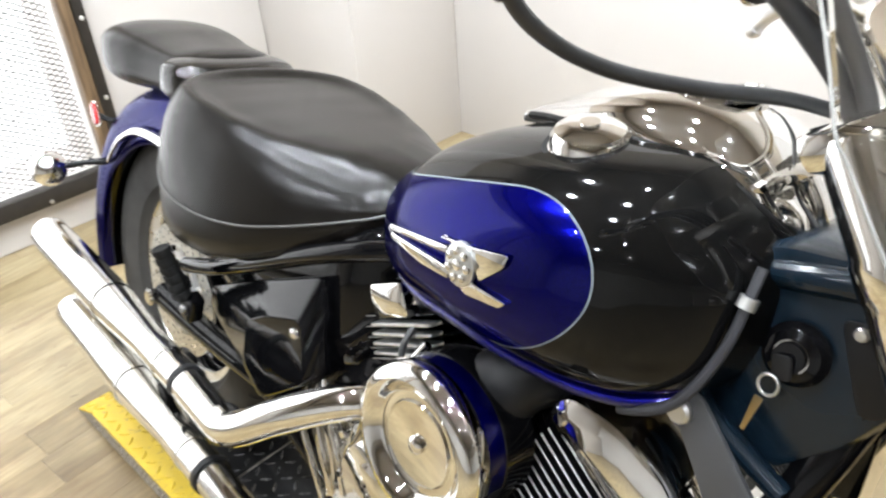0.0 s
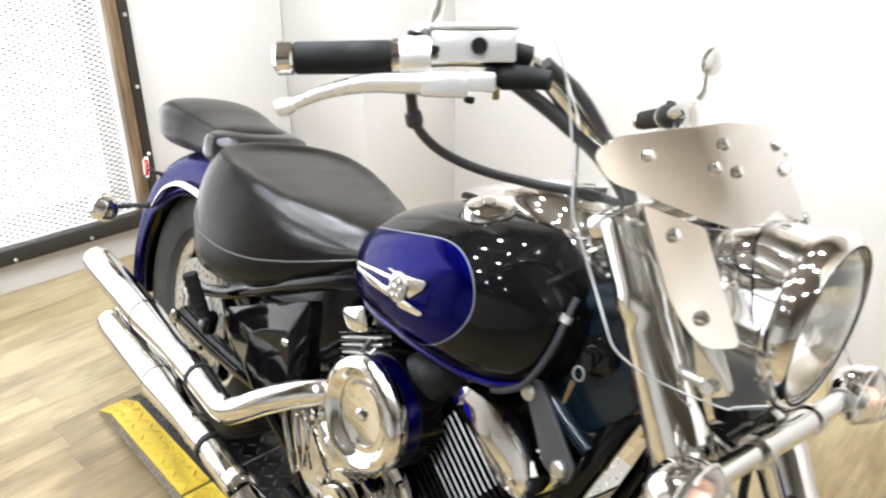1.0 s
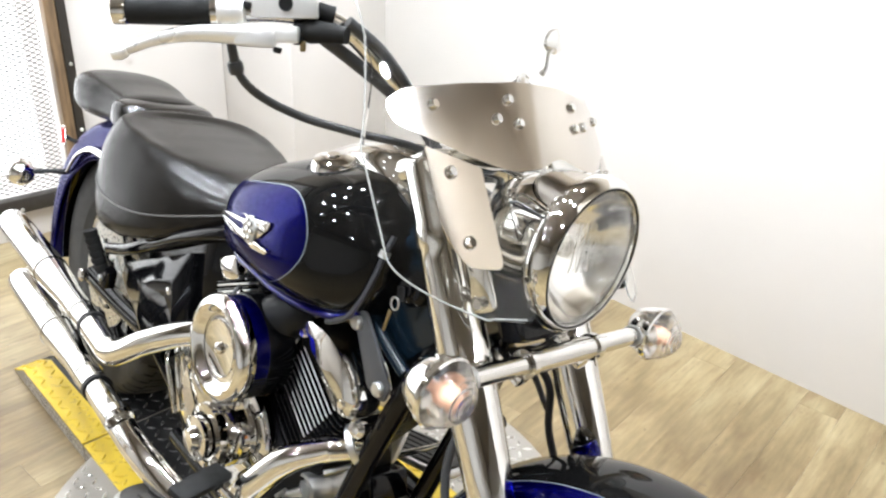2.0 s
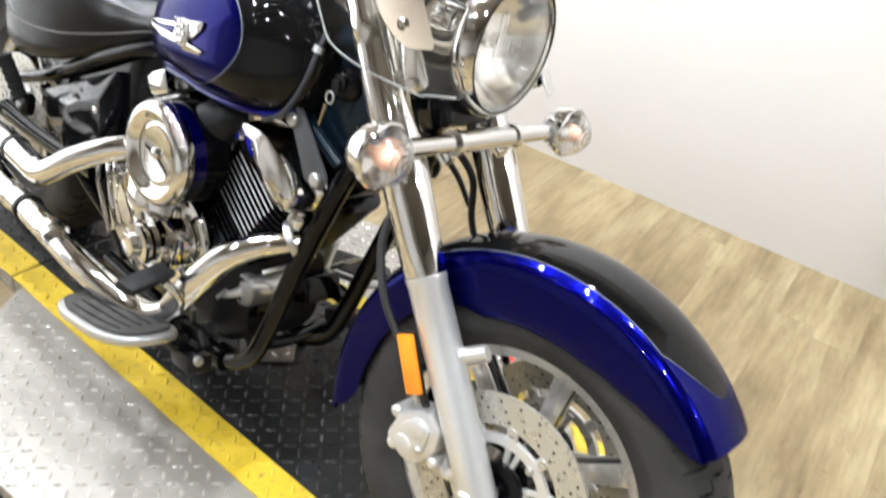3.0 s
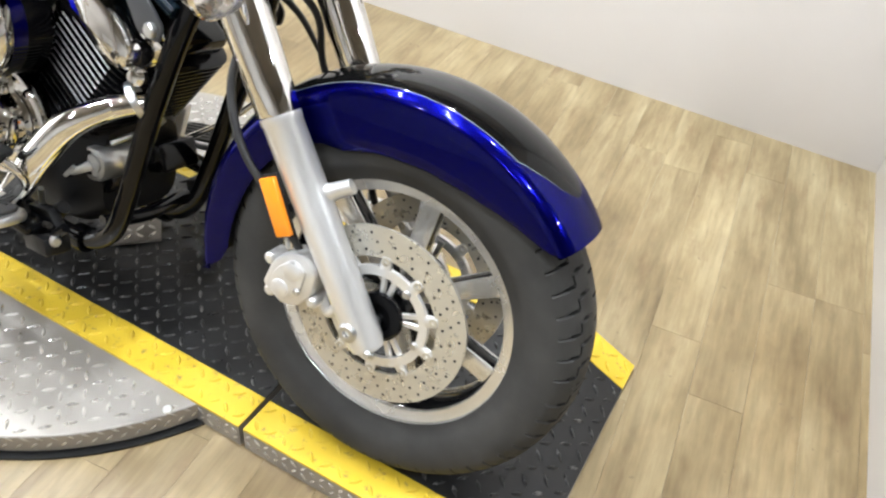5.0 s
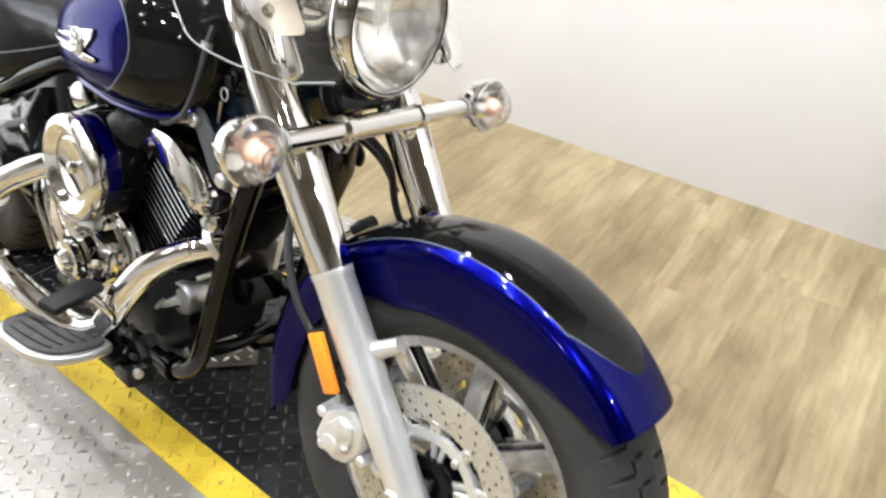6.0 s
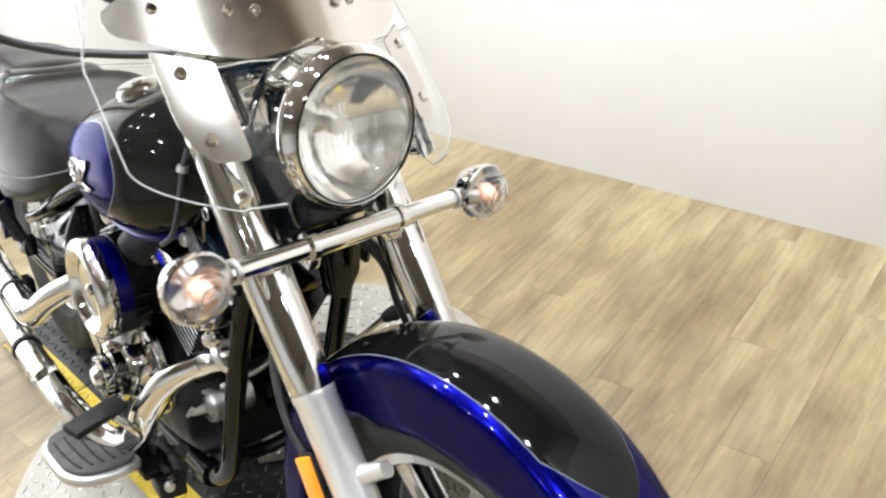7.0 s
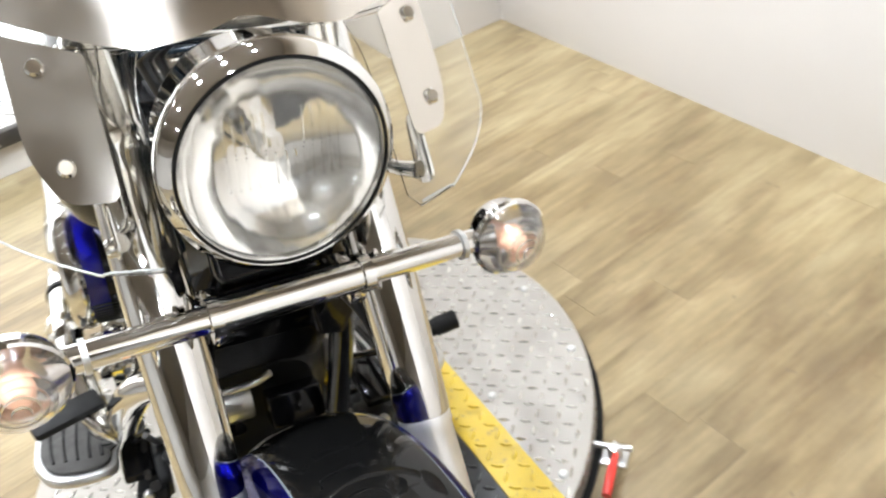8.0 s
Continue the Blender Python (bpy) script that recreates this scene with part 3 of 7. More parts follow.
# ---- ceiling lamps: rows of small spotlights ----
def ceiling_spot(x, y):
    t = thing("ceiling_spotlight", (x, y, CEIL_Z), "small round white ceiling spotlight, switched on", "ceiling lamp", "ceiling spotlights")
    part("housing", lathe([(0.03, -0.0005), (0.06, -0.0005), (0.06, -0.060), (0.055, -0.064), (0.050, -0.060), (0.048, -0.02), (0.03, -0.02)], (0, 0, 0), (0, 0, 1), 20), LAMP_WHITE, t)
    part("diffuser", lathe([(0, -0.046), (0.024, -0.0455), (0.031, -0.043), (0.031, -0.036), (0, -0.036)], (0, 0, 0), (0, 0, 1), 16), BULB, t)
    return t


first_spot = ceiling_spot(2.2, 0.1)
# grid over the stage; the last seven are added to brighten the open side
for sx, sy in [(x, y) for x in (-0.45, 0.45, 1.35) for y in (0.8, 0.1, -0.6)] + [(-0.2, -1.7), (1.3, -1.7), (3.1, 0.4), (3.1, -1.0), (4.7, 0.1), (2.3, -2.9), (0.3, -2.9)]:
    copy_thing(first_spot, Matrix.Translation((sx, sy, CEIL_Z)))

# ---- the stage: turntable disc with a tread-plate runway over it ----
DISC_X, DISC_Y, DISC_R = 0.795, 0.172, 0.600
RIGHT_EDGE = (-0.112, -0.035)                    # yellow strips
LEFT_EDGES = [(0.396, 0.475), (0.396, 0.475), (0.411, 0.487)]
STRIP = [RIGHT_EDGE, LEFT_EDGES[1]]
SECTIONS = [(-0.315, 0.212), (0.221, 1.423), (1.434, 1.988)]


def tread_marks(x0, x1, y0, y1, z, inside=None, pitch=0.030, size=(0.0135, 0.0036), h=0.0032):
    """Raised lozenges, alternately turned, as on checker plate."""
    verts, faces = [], []
    nx, ny = int((x1 - x0) / pitch), int((y1 - y0) / pitch)
    for i in range(nx):
        for j in range(ny):
            x, y = x0 + (i + 0.5) * (x1 - x0) / nx, y0 + (j + 0.5) * (y1 - y0) / ny
            if inside and not inside(x, y):
                continue
            a = radians(45 if (i + j) % 2 else -45)
            c, s = math.cos(a), math.sin(a)
            base = len(verts)
            L, W = size
            for u, v, w in ((L, 0, 0), (0.35 * L, W, 0), (-0.35 * L, W, 0), (-L, 0, 0), (-0.35 * L, -W, 0), (0.35 * L, -W, 0),
                            (0.6 * L, 0, h), (0, 0.45 * W, h), (-0.6 * L, 0, h), (0, -0.45 * W, h)):
                verts.append((x + c * u - s * v, y + s * u + c * v, z + w))
            q = [base + k for k in range(10)]
            faces += [(q[0], q[1], q[7], q[6]), (q[1], q[2], q[7]), (q[2], q[3], q[8], q[7]), (q[3], q[4], q[9], q[8]), (q[4], q[5], q[9]), (q[5], q[0], q[6], q[9]), (q[6], q[7], q[8], q[9])]
    me = bpy.data.meshes.new("tread_relief")
    me.from_pydata(verts, [], faces)
    return me


def treads(name, parent, mat, *args, **kw):
    me = tread_marks(*args, **kw)
    me.materials.append(mat)
    ob = new(name, me)
    ob.parent = parent
    return tagged(ob, kind="stuff")


stage = thing("turntable_stage", (DISC_X, DISC_Y, FLOOR_Z), "round aluminium checker-plate turntable with a black runway edged in yellow", "display stage")
TO_STAGE = Matrix.Translation((-DISC_X, -DISC_Y, -FLOOR_Z))
disc = part("turntable_disc", lathe([(0, -0.048), (DISC_R - 0.002, -0.048), (DISC_R, -0.046), (DISC_R, -0.007), (DISC_R - 0.002, -0.005), (0, -0.005)], (DISC_X, DISC_Y, 0), (0, 0, 1), 96), ALU_PLATE, stage, "bare aluminium checker plate disc", TO_STAGE)
part("base_ring", lathe([(DISC_R - 0.03, FLOOR_Z + 0.0005), (DISC_R + 0.012, FLOOR_Z + 0.0005), (DISC_R + 0.012, FLOOR_Z + 0.005), (DISC_R - 0.03, FLOOR_Z + 0.006)], (DISC_X, DISC_Y, 0), (0, 0, 1), 96), RUBBER, stage, "black rubber base ring", TO_STAGE)
in_disc = lambda x, y: math.hypot(x - DISC_X, y - DISC_Y) < DISC_R - 0.012 and not STRIP[0][0] - 0.012 < y < STRIP[1][1] + 0.012
ob = treads("tread_relief", disc, ALU_TREAD, DISC_X - DISC_R, DISC_X + DISC_R, DISC_Y - DISC_R, DISC_Y + DISC_R, -0.005, in_disc)
ob.matrix_local = TO_STAGE
# checker marks round the disc's upright edge
verts, faces = [], []
for k in range(150):
    a = 2 * math.pi * k / 150
    for lift, lean in ((-0.036, 1), (-0.018, -1)):
        base = len(verts)
        a0 = a + (0.5 if lean < 0 else 0) * 2 * math.pi / 150
        for u, v, w in ((0.010, 0, 0), (0, 0.0028, 0), (-0.010, 0, 0), (0, -0.0028, 0), (0, 0, 0.0016)):
            uu, vv = u * 0.75 - lean * v * 0.65, lean * u * 0.65 + v * 0.75
            aa = a0 + uu / DISC_R
            verts.append((DISC_X + (DISC_R + w) * math.cos(aa), DISC_Y + (DISC_R + w) * math.sin(aa), lift + 0.006 + vv))
        faces += [(base, base + 1, base + 4), (base + 1, base + 2, base + 4), (base + 2, base + 3, base + 4), (base + 3, base, base + 4)]
me = bpy.data.meshes.new("edge_relief")
me.from_pydata(verts, [], faces)
me.materials.append(ALU_TREAD)
em = new("edge_relief", me)
em.parent, em.matrix_local = disc, TO_STAGE
tagged(em, kind="stuff")
for bx, by in ((1.015, 0.701), (1.255, 0.502), (0.79, 0.735), (0.52, 0.66), (1.013, 0.502), (0.33, 0.50), (1.29, -0.150), (1.02, -0.36), (0.73, -0.38)):
    part("bolt", bolt((bx, by, -0.005), (0, 0, 1), 0.009, 0.005), SATIN, disc, m=TO_STAGE)

END_SLOPE = 0.105      # the outer sections fall to the floor over this length


def deck_drop(x):
    """How far the deck lies below its level part at x, past the start of an end slope."""
    past = max(SECTIONS[0][0] + END_SLOPE - x, x - SECTIONS[-1][1] + END_SLOPE, 0.0)
    return past / END_SLOPE * 0.0505


def strip_mesh(x0, x1, y0, y1, top, bottom, foot=None):
    """A long plate that follows the deck down its end slopes; foot: a level underside instead of a parallel one."""
    cuts = sorted({x0, x1, *(c for c in (SECTIONS[0][0] + END_SLOPE, SECTIONS[-1][1] - END_SLOPE) if x0 < c < x1)})
    rings = []
    for x in cuts:
        d = deck_drop(x)
        low = foot if foot is not None else bottom - d
        rings.append([Vector((x, y0, low)), Vector((x, y0 + 0.0006, top - d)), Vector((x, y1 - 0.0006, top - d)), Vector((x, y1, low))])
    return loft(rings)


def follow_deck(ob):
    for v in ob.data.vertices:
        v.co.z -= deck_drop(v.co.x)


for n, (x0, x1) in enumerate(SECTIONS):
    STRIP = [RIGHT_EDGE, LEFT_EDGES[n]]
    y0, y1 = STRIP[0][0], STRIP[1][1]
    body = part("runway_section", strip_mesh(x0, x1, y0, y1, -0.0042, 0, FLOOR_Z + 0.0015), ALU_PLATE, stage, "bare aluminium runway frame with black and yellow top", TO_STAGE, 20)
    part("deck_plate", strip_mesh(x0 + 0.0005, x1 - 0.0005, STRIP[0][1] + 0.0005, STRIP[1][0] - 0.0005, 0.0, -0.0040), BLACK_PLATE, body, "black painted checker plate", TO_STAGE, 20)
    ob = treads("deck_relief", body, BLACK_TREAD, x0, x1, STRIP[0][1] + 0.004, STRIP[1][0] - 0.004, 0.0)
    follow_deck(ob)
    ob.matrix_local = TO_STAGE
    level0 = x0 + (END_SLOPE if n == 0 else 0.0)
    level1 = x1 - (END_SLOPE if n == 2 else 0.0)
    for face, y_face in ((-1, y0), (1, y1)):
        ob = treads("side_relief", body, ALU_TREAD, level0, level1, -0.050, -0.006, 0.0, None, 0.020, (0.009, 0.0026), 0.0018)
        ob.matrix_local = TO_STAGE @ Matrix(((1, 0, 0, 0), (0, 0, face, y_face), (0, 1, 0, 0), (0, 0, 0, 1)))
    for a, b in STRIP:
        part("edge_strip", strip_mesh(x0, x1, a, b, 0.0005, -0.0040), YELLOW_PLATE, body, "worn yellow painted checker plate edge", TO_STAGE, 20)
        ob = treads("strip_relief", body, YELLOW_PLATE, x0, x1, a, b, 0.0005)
        follow_deck(ob)
        ob.matrix_local = TO_STAGE

jack = part("tread_pad", slab(rounded([(-0.058, -0.058), (0.058, -0.058), (0.058, 0.058), (-0.058, 0.058)], 0.004, 2), 0.008, pose(0.871, 0.183, 0.0005, 0, 0, 45), 0.001), ALU_PLATE, stage, "bare aluminium tread plate square under the side stand", TO_STAGE)
ob = treads("pad_relief", jack, ALU_TREAD, -0.052, 0.052, -0.052, 0.052, 0.0, None, 0.026)
ob.matrix_local = TO_STAGE @ pose(0.871, 0.183, 0.0084, 0, 0, 45)

# toggle clamp with a red grip on the disc's edge
clamp = thing("toggle_clamp", (1.232, 0.572, FLOOR_Z), "small steel toggle clamp with a red plastic grip beside the turntable", "clamp")

bar = part("clamp_bar", tube([(-0.012, 0.022, 0.030), (0.018, 0.048, 0.030), (0.042, 0.070, 0.030)], 0.006, 10), SATIN, clamp)
part("pivot", block((0.022, 0.022, 0.034), Matrix.Translation((0.022, 0.046, 0.020)), 0.003), SATIN, clamp)
part("base_plate", block((0.05, 0.04, 0.004), pose(0.02, 0.045, 0.0025, 0, 0, 40), 0.001), SATIN, clamp)
part("grip", tube([(0.034, 0.040, 0.032), (0.062, 0.005, 0.032), (0.092, -0.030, 0.030)], [0.006, 0.0095, 0.0085], 12), RED_GRIP, clamp, "red plastic grip")

# ---- the motorcycle: x ahead, y to its left, z up from where the wheels stand ----
LEAN_DEG, YAW_DEG, PITCH_DEG, STEER_DEG = 14.08, -3.2, -0.83, 4.33
AXLE = Vector((1.645, 0, 0.318))
STAND = Matrix.Translation((AXLE.x, -0.012, 0.004)) @ pose(0, 0, 0, -LEAN_DEG, PITCH_DEG, YAW_DEG) @ Matrix.Translation((-AXLE.x, 0, 0))
FRONT = Matrix.Translation(AXLE) @ pose(0, 0, 0, 0, 0, STEER_DEG) @ Matrix.Translation(-AXLE)
moto = thing("motorcycle", STAND, "dark blue and black chromed cruiser motorcycle leaning on its side stand", "motorcycle")


# the drawing's lengths, widths and heights against the machine's own, all from the front axle
FRONT_SIZE, BODY_SIZE = Vector((1.015, 0.93, 0.982)), Vector((1.004, 0.975, 0.982))
held = []      # round assemblies keep their shape and only move: their centre while they are built


def proportioned(p, size):
    return AXLE + Vector([(a - b) * k for a, b, k in zip(p, AXLE, size)])


def to_machine(bm, size):
    if held:
        bmesh.ops.translate(bm, vec=proportioned(held[-1], size) - held[-1], verts=bm.verts)
    else:
        for v in bm.verts:
            v.co = proportioned(v.co, size)
    return bm


def mp(name, bm, mat, label="", parent=None, sharp=38.0):
    return part(name, to_machine(bm, BODY_SIZE), mat, parent or moto, label, None, sharp)


def fp(name, bm, mat, label="", parent=None, sharp=38.0):
    """A part that turns with the handlebar."""
    return part(name, to_machine(bm, FRONT_SIZE), mat, parent or moto, label, FRONT, sharp)


def tyre_mesh(c, radius, half, seat, seg=640):
    """A tyre with stepped grooves cut across its shoulders."""
    prof = [(seat - 0.006, half * 0.74), (seat + 0.004, half * 0.80), (seat + 0.012, half * 0.90), (radius - 0.072, half * 0.99), (radius - 0.050, half * 1.0), (radius - 0.032, half * 0.97),
            (radius - 0.024, half * 0.92), (radius - 0.017, half * 0.84), (radius - 0.011, half * 0.73), (radius - 0.007, half * 0.62), (radius - 0.0060, half * 0.580), (radius - 0.0054, half * 0.550), (radius - 0.0049, half * 0.520), (radius - 0.004, half * 0.48), (radius - 0.002, half * 0.34), (radius - 0.001, half * 0.18), (radius, half * 0.05)]
    # each groove is a stair: down the shoulder, a jog along the tread, on towards the middle
    groove = {6: (0,), 7: (0,), 8: (1,), 9: (1,), 10: (1,), 11: (1, 2, 3, 4, 5, 6), 12: (6,), 13: (6,), 14: (7,), 15: (7,)}
    prof = prof + [(r, -y) for r, y in reversed(prof)]
    bm = bmesh.new()
    rings = []
    for j in range(seg):
        a = 2 * math.pi * j / seg
        ring = []
        for k, (r, y) in enumerate(prof):
            kk = min(k, len(prof) - 1 - k)
            side = 0 if k < len(prof) / 2 else 6
            rr = r - 0.006 if kk in groove and (j + side) % 12 in groove[kk] else r
            ring.append(bm.verts.new((c.x + rr * math.cos(a), c.y + y, c.z + rr * math.sin(a))))
        rings.append(ring)
    for j in range(seg):
        p, q = rings[j], rings[(j + 1) % seg]
        for k in range(len(prof) - 1):
            f = bm.faces.new((p[k], p[k + 1], q[k + 1], q[k]))
            kk, side = min(k, len(prof) - 2 - k), 0 if k < len(prof) / 2 - 1 else 6
            # groove faces take the darker second material, standing in for their shade
            if kk in groove and kk + 1 in groove and (j + side) % 12 in groove[kk] + tuple(g - 1 for g in groove[kk + 1]):
                f.material_index = 1
        bm.faces.new((p[-1], p[0], q[0], q[-1]))
    return bm


def rim_mesh(c, r, half):
    """Dark barrel between the two bright lips."""
    prof = [(r - 0.006, half - 0.010), (r - 0.012, half * 0.55), (r - 0.018, half * 0.4), (r - 0.018, -half * 0.4), (r - 0.012, -half * 0.55), (r - 0.006, -half + 0.010),
            (r - 0.013, -half + 0.008), (r - 0.018, -half * 0.72), (r - 0.027, -half * 0.5), (r - 0.030, 0), (r - 0.027, half * 0.5), (r - 0.018, half * 0.72), (r - 0.013, half - 0.008)]
    return lathe(prof, c, (0, 1, 0), 96, closed=True)


def lip_mesh(c, r, half, side):
    prof = [(r + 0.0015, half - 0.004), (r + 0.001, half), (r - 0.004, half + 0.001), (r - 0.006, half - 0.0005), (r - 0.0075, half - 0.004), (r - 0.016, half - 0.0065), (r - 0.0245, half - 0.0085), (r - 0.026, half - 0.011), (r - 0.025, half - 0.016), (r - 0.010, half - 0.013)]
    return lathe([(a, b * side) for a, b in prof], c, (0, 1, 0), 96, closed=True)


def spoke(c, a, r0, r1, w0, w1, t):
    d, s = Vector((math.cos(a), 0, math.sin(a))), Vector((-math.sin(a), 0, math.cos(a)))
    rings = []
    for u in (0, 0.3, 0.7, 1.0):
        r, w, th = r0 + (r1 - r0) * u, w0 + (w1 - w0) * u, t * (1.0 - 0.25 * u)
        rings.append([c + d * r + s * (w * i) + Vector((0, th * j, 0)) for i, j in ((-1, -0.6), (-0.75, -1), (0.75, -1), (1, -0.6), (1, 0.6), (0.75, 1), (-0.75, 1), (-1, 0.6))])
    return loft(rings)


def wheel(kind, c, tyre_r, half, rim_r, disc_sides, disc_r, put, spokes=7, first=20.0):
    rim = put(kind, rim_mesh(c, rim_r, half * 0.71), CASE_BLACK, "cast alloy wheel, polished lips and dark barrel")
    for side in (-1, 1):
        put("rim_lip", lip_mesh(c, rim_r, half * 0.71, side), LIP, "polished alloy rim lip", rim)
    put("tyre", tyre_mesh(c, tyre_r, half, rim_r), [TYRE, RUBBER], "black road tyre with zigzag tread", rim, 24)
    put("hub", lathe([(0, -0.078), (0.03, -0.078), (0.036, -0.07), (0.038, -0.03), (0.034, 0), (0.038, 0.03), (0.036, 0.07), (0.03, 0.078), (0, 0.078)], c, (0, 1, 0), 32), CASE_BLACK, "", rim)
    for k in range(spokes):
        a = radians(first + 360 / spokes * k)
        put("spoke", spoke(c, a, 0.03, rim_r - 0.02, 0.012, 0.0165, 0.017), CASE_BLACK, "", rim)
        for side in (-1, 1):
            put("spoke_face", spoke(c + Vector((0, side * 0.0145, 0)), a, 0.035, rim_r - 0.019, 0.0118, 0.0178, 0.0035), LIP, "", rim)
    for side in disc_sides:
        y = 0.079 * side
        cc = c + Vector((0, y, 0))
        inner = disc_r * 0.67
        d = put("brake_disc", lathe([(inner, -0.0025), (disc_r, -0.0025), (disc_r, 0.0025), (inner, 0.0025)], cc, (0, 1, 0), 80, closed=True), STEEL, "drilled steel brake disc", rim)
        holes = bmesh.new()
        for k in range(26):
            a0 = 2 * math.pi * k / 26
            for i in range(3):
                r, a = inner + (disc_r - inner) * (0.22 + 0.28 * i), a0 + 0.07 * i
                for s in (-1, 1):
                    lathe([(0, 0.0002), (0.0026, 0.0002), (0.0026, 0.0)], cc + Vector((r * math.cos(a), s * 0.0026, r * math.sin(a))), (0, s, 0), 7, holes)
        put("disc_drilling", holes, SATIN_BLACK, "", d)["kind"] = "stuff"
        put("disc_carrier", lathe([(inner * 0.71, -0.004), (inner * 0.86, -0.004), (inner * 0.86, 0.004), (inner * 0.71, 0.004)], cc, (0, 1, 0), 64, closed=True), SILVER, "", d)
        put("carrier_hub", lathe([(0.024, -0.006), (0.040, -0.006), (0.042, 0.0), (0.040, 0.006), (0.024, 0.006)], cc, (0, 1, 0), 40, closed=True), CASE_BLACK, "", d)
        for k in range(5):
            for da in (-8, 8):
                a = radians(14 + 72 * k + da)
                put("carrier_arm", spoke(cc + Vector((0, -side * 0.006, 0)), a, 0.034, inner * 0.80, 0.0042, 0.0050, 0.004), SILVER, "", d)
        for k in range(10):
            a = radians(20 + 36 * k)
            p = cc + Vector((inner * 0.97 * math.cos(a), 0, inner * 0.97 * math.sin(a)))
            q = cc + Vector((inner * 0.72 * math.cos(a), 0, inner * 0.72 * math.sin(a)))
            put("disc_button", spoke(cc, a, inner * 0.82, inner * 1.04, 0.0100, 0.0080, 0.0042), SILVER, "", d)
            put("disc_rivet", lathe([(0.003, -0.0055), (0.0068, -0.0055), (0.0068, 0.0055), (0.003, 0.0055)], p, (0, 1, 0), 12, closed=True), STEEL, "", d)
            if k % 2:
                put("disc_bolt", bolt(q + Vector((0, side * 0.004, 0)), (0, side, 0), 0.0065, 0.005), SATIN, "", d)
    return rim


held.append(AXLE)
front_wheel = wheel("front_wheel", AXLE, 0.3135, 0.067, 0.2150, (-1, 1), 0.149, fp, first=32)
fp("axle", tube([(1.640, -0.132, 0.306), (1.640, 0.132, 0.306)], 0.011, 14), SATIN, "", front_wheel)


def fender_mesh(c, crown, half, th0, th1, depth_of, drop=0.032, n_th=84, thick=0.0025):
    """A valanced mudguard; UV holds angle / 180 and half + sideways metres."""
    bm = bmesh.new()
    uv = bm.loops.layers.uv.new("UVMap")
    prof = []
    for k in range(-14, 15):
        s = k / 14
        if abs(s) < 0.64:
            ph = s / 0.64 * math.pi / 2
            prof.append((half * math.sin(ph), drop * (1 - math.cos(ph)), 0.0))
        else:
            prof.append((half * (1 if s > 0 else -1), drop, (abs(s) - 0.64) / 0.36))
    def grid(off):
        rows = []
        for i in range(n_th + 1):
            th = radians(th0 + (th1 - th0) * i / n_th)
            low = depth_of(math.degrees(th))
            row = []
            for y, dr, k in prof:
                r = crown - dr - off
                if k > 0:
                    r = (crown - drop - off) + (low - crown + drop) * k
                yy = y * (1 - off / half)
                row.append((bm.verts.new((c.x + r * math.cos(th), c.y + yy, c.z + r * math.sin(th))), math.degrees(th) / 180, y + 0.5))
            rows.append(row)
        return rows
    outer, inner = grid(0.0), grid(thick)
    def face(quad):
        f = bm.faces.new([v[0] for v in quad])
        for l, v in zip(f.loops, quad):
            l[uv].uv = (v[1], v[2])
    for g in (outer, inner):
        for a, b in zip(g, g[1:]):
            for k in range(len(prof) - 1):
                face((a[k], a[k + 1], b[k + 1], b[k]))
    for k in range(len(prof) - 1):
        for i in (0, -1):
            face((outer[i][k], outer[i][k + 1], inner[i][k + 1], inner[i][k]))
    for i in range(n_th):
        for k in (0, -1):
            face((outer[i][k], outer[i + 1][k], inner[i + 1][k], inner[i][k]))
    return bm


def lerp_table(table, x):
    if x <= table[0][0]:
        return table[0][1:]
    for a, b in zip(table, table[1:]):
        if x <= b[0]:
            t = (x - a[0]) / (b[0] - a[0])
            t = t * t * (3 - 2 * t) * 0.35 + t * 0.65
            return [p + (q - p) * t for p, q in zip(a[1:], b[1:])]
    return table[-1][1:]


def fender_mask(start, soft, half):
    def made(m):
        tc, sep = node(m, "ShaderNodeTexCoord"), node(m, "ShaderNodeSeparateXYZ")
        link(m, tc.outputs["UV"], sep.inputs[0])
        u = maths(m, "MULTIPLY", sep.outputs[0], 180.0)
        k = maths(m, "DIVIDE", maths(m, "SUBTRACT", u, start), soft, clamp=True)
        edge = maths(m, "MULTIPLY", maths(m, "SQRT", k), half)
        v = maths(m, "MAXIMUM", maths(m, "ABSOLUTE", maths(m, "SUBTRACT", sep.outputs[1], 0.5)), 0.0001)
        return maths(m, "DIVIDE", edge, v)
    return made


FENDER_PAINT = two_tone("two_tone_fender_paint", fender_mask(47.0, 15.0, 0.064))
skirt = [(37, 0.330), (38.5, 0.316), (41, 0.305), (46, 0.292), (52, 0.279), (62, 0.262), (75, 0.250), (90, 0.245), (112, 0.245), (122, 0.262), (140, 0.272), (165, 0.276), (184, 0.282), (190, 0.300), (193, 0.335)]
front_fender = fp("front_fender", fender_mesh(AXLE + Vector((-0.015, 0, 0.010)), 0.353, 0.077, 37.5, 193, lambda th: lerp_table(skirt, th)[0]), FENDER_PAINT, "deep blue valanced mudguard with a black crown panel", None, 60)
held.pop()

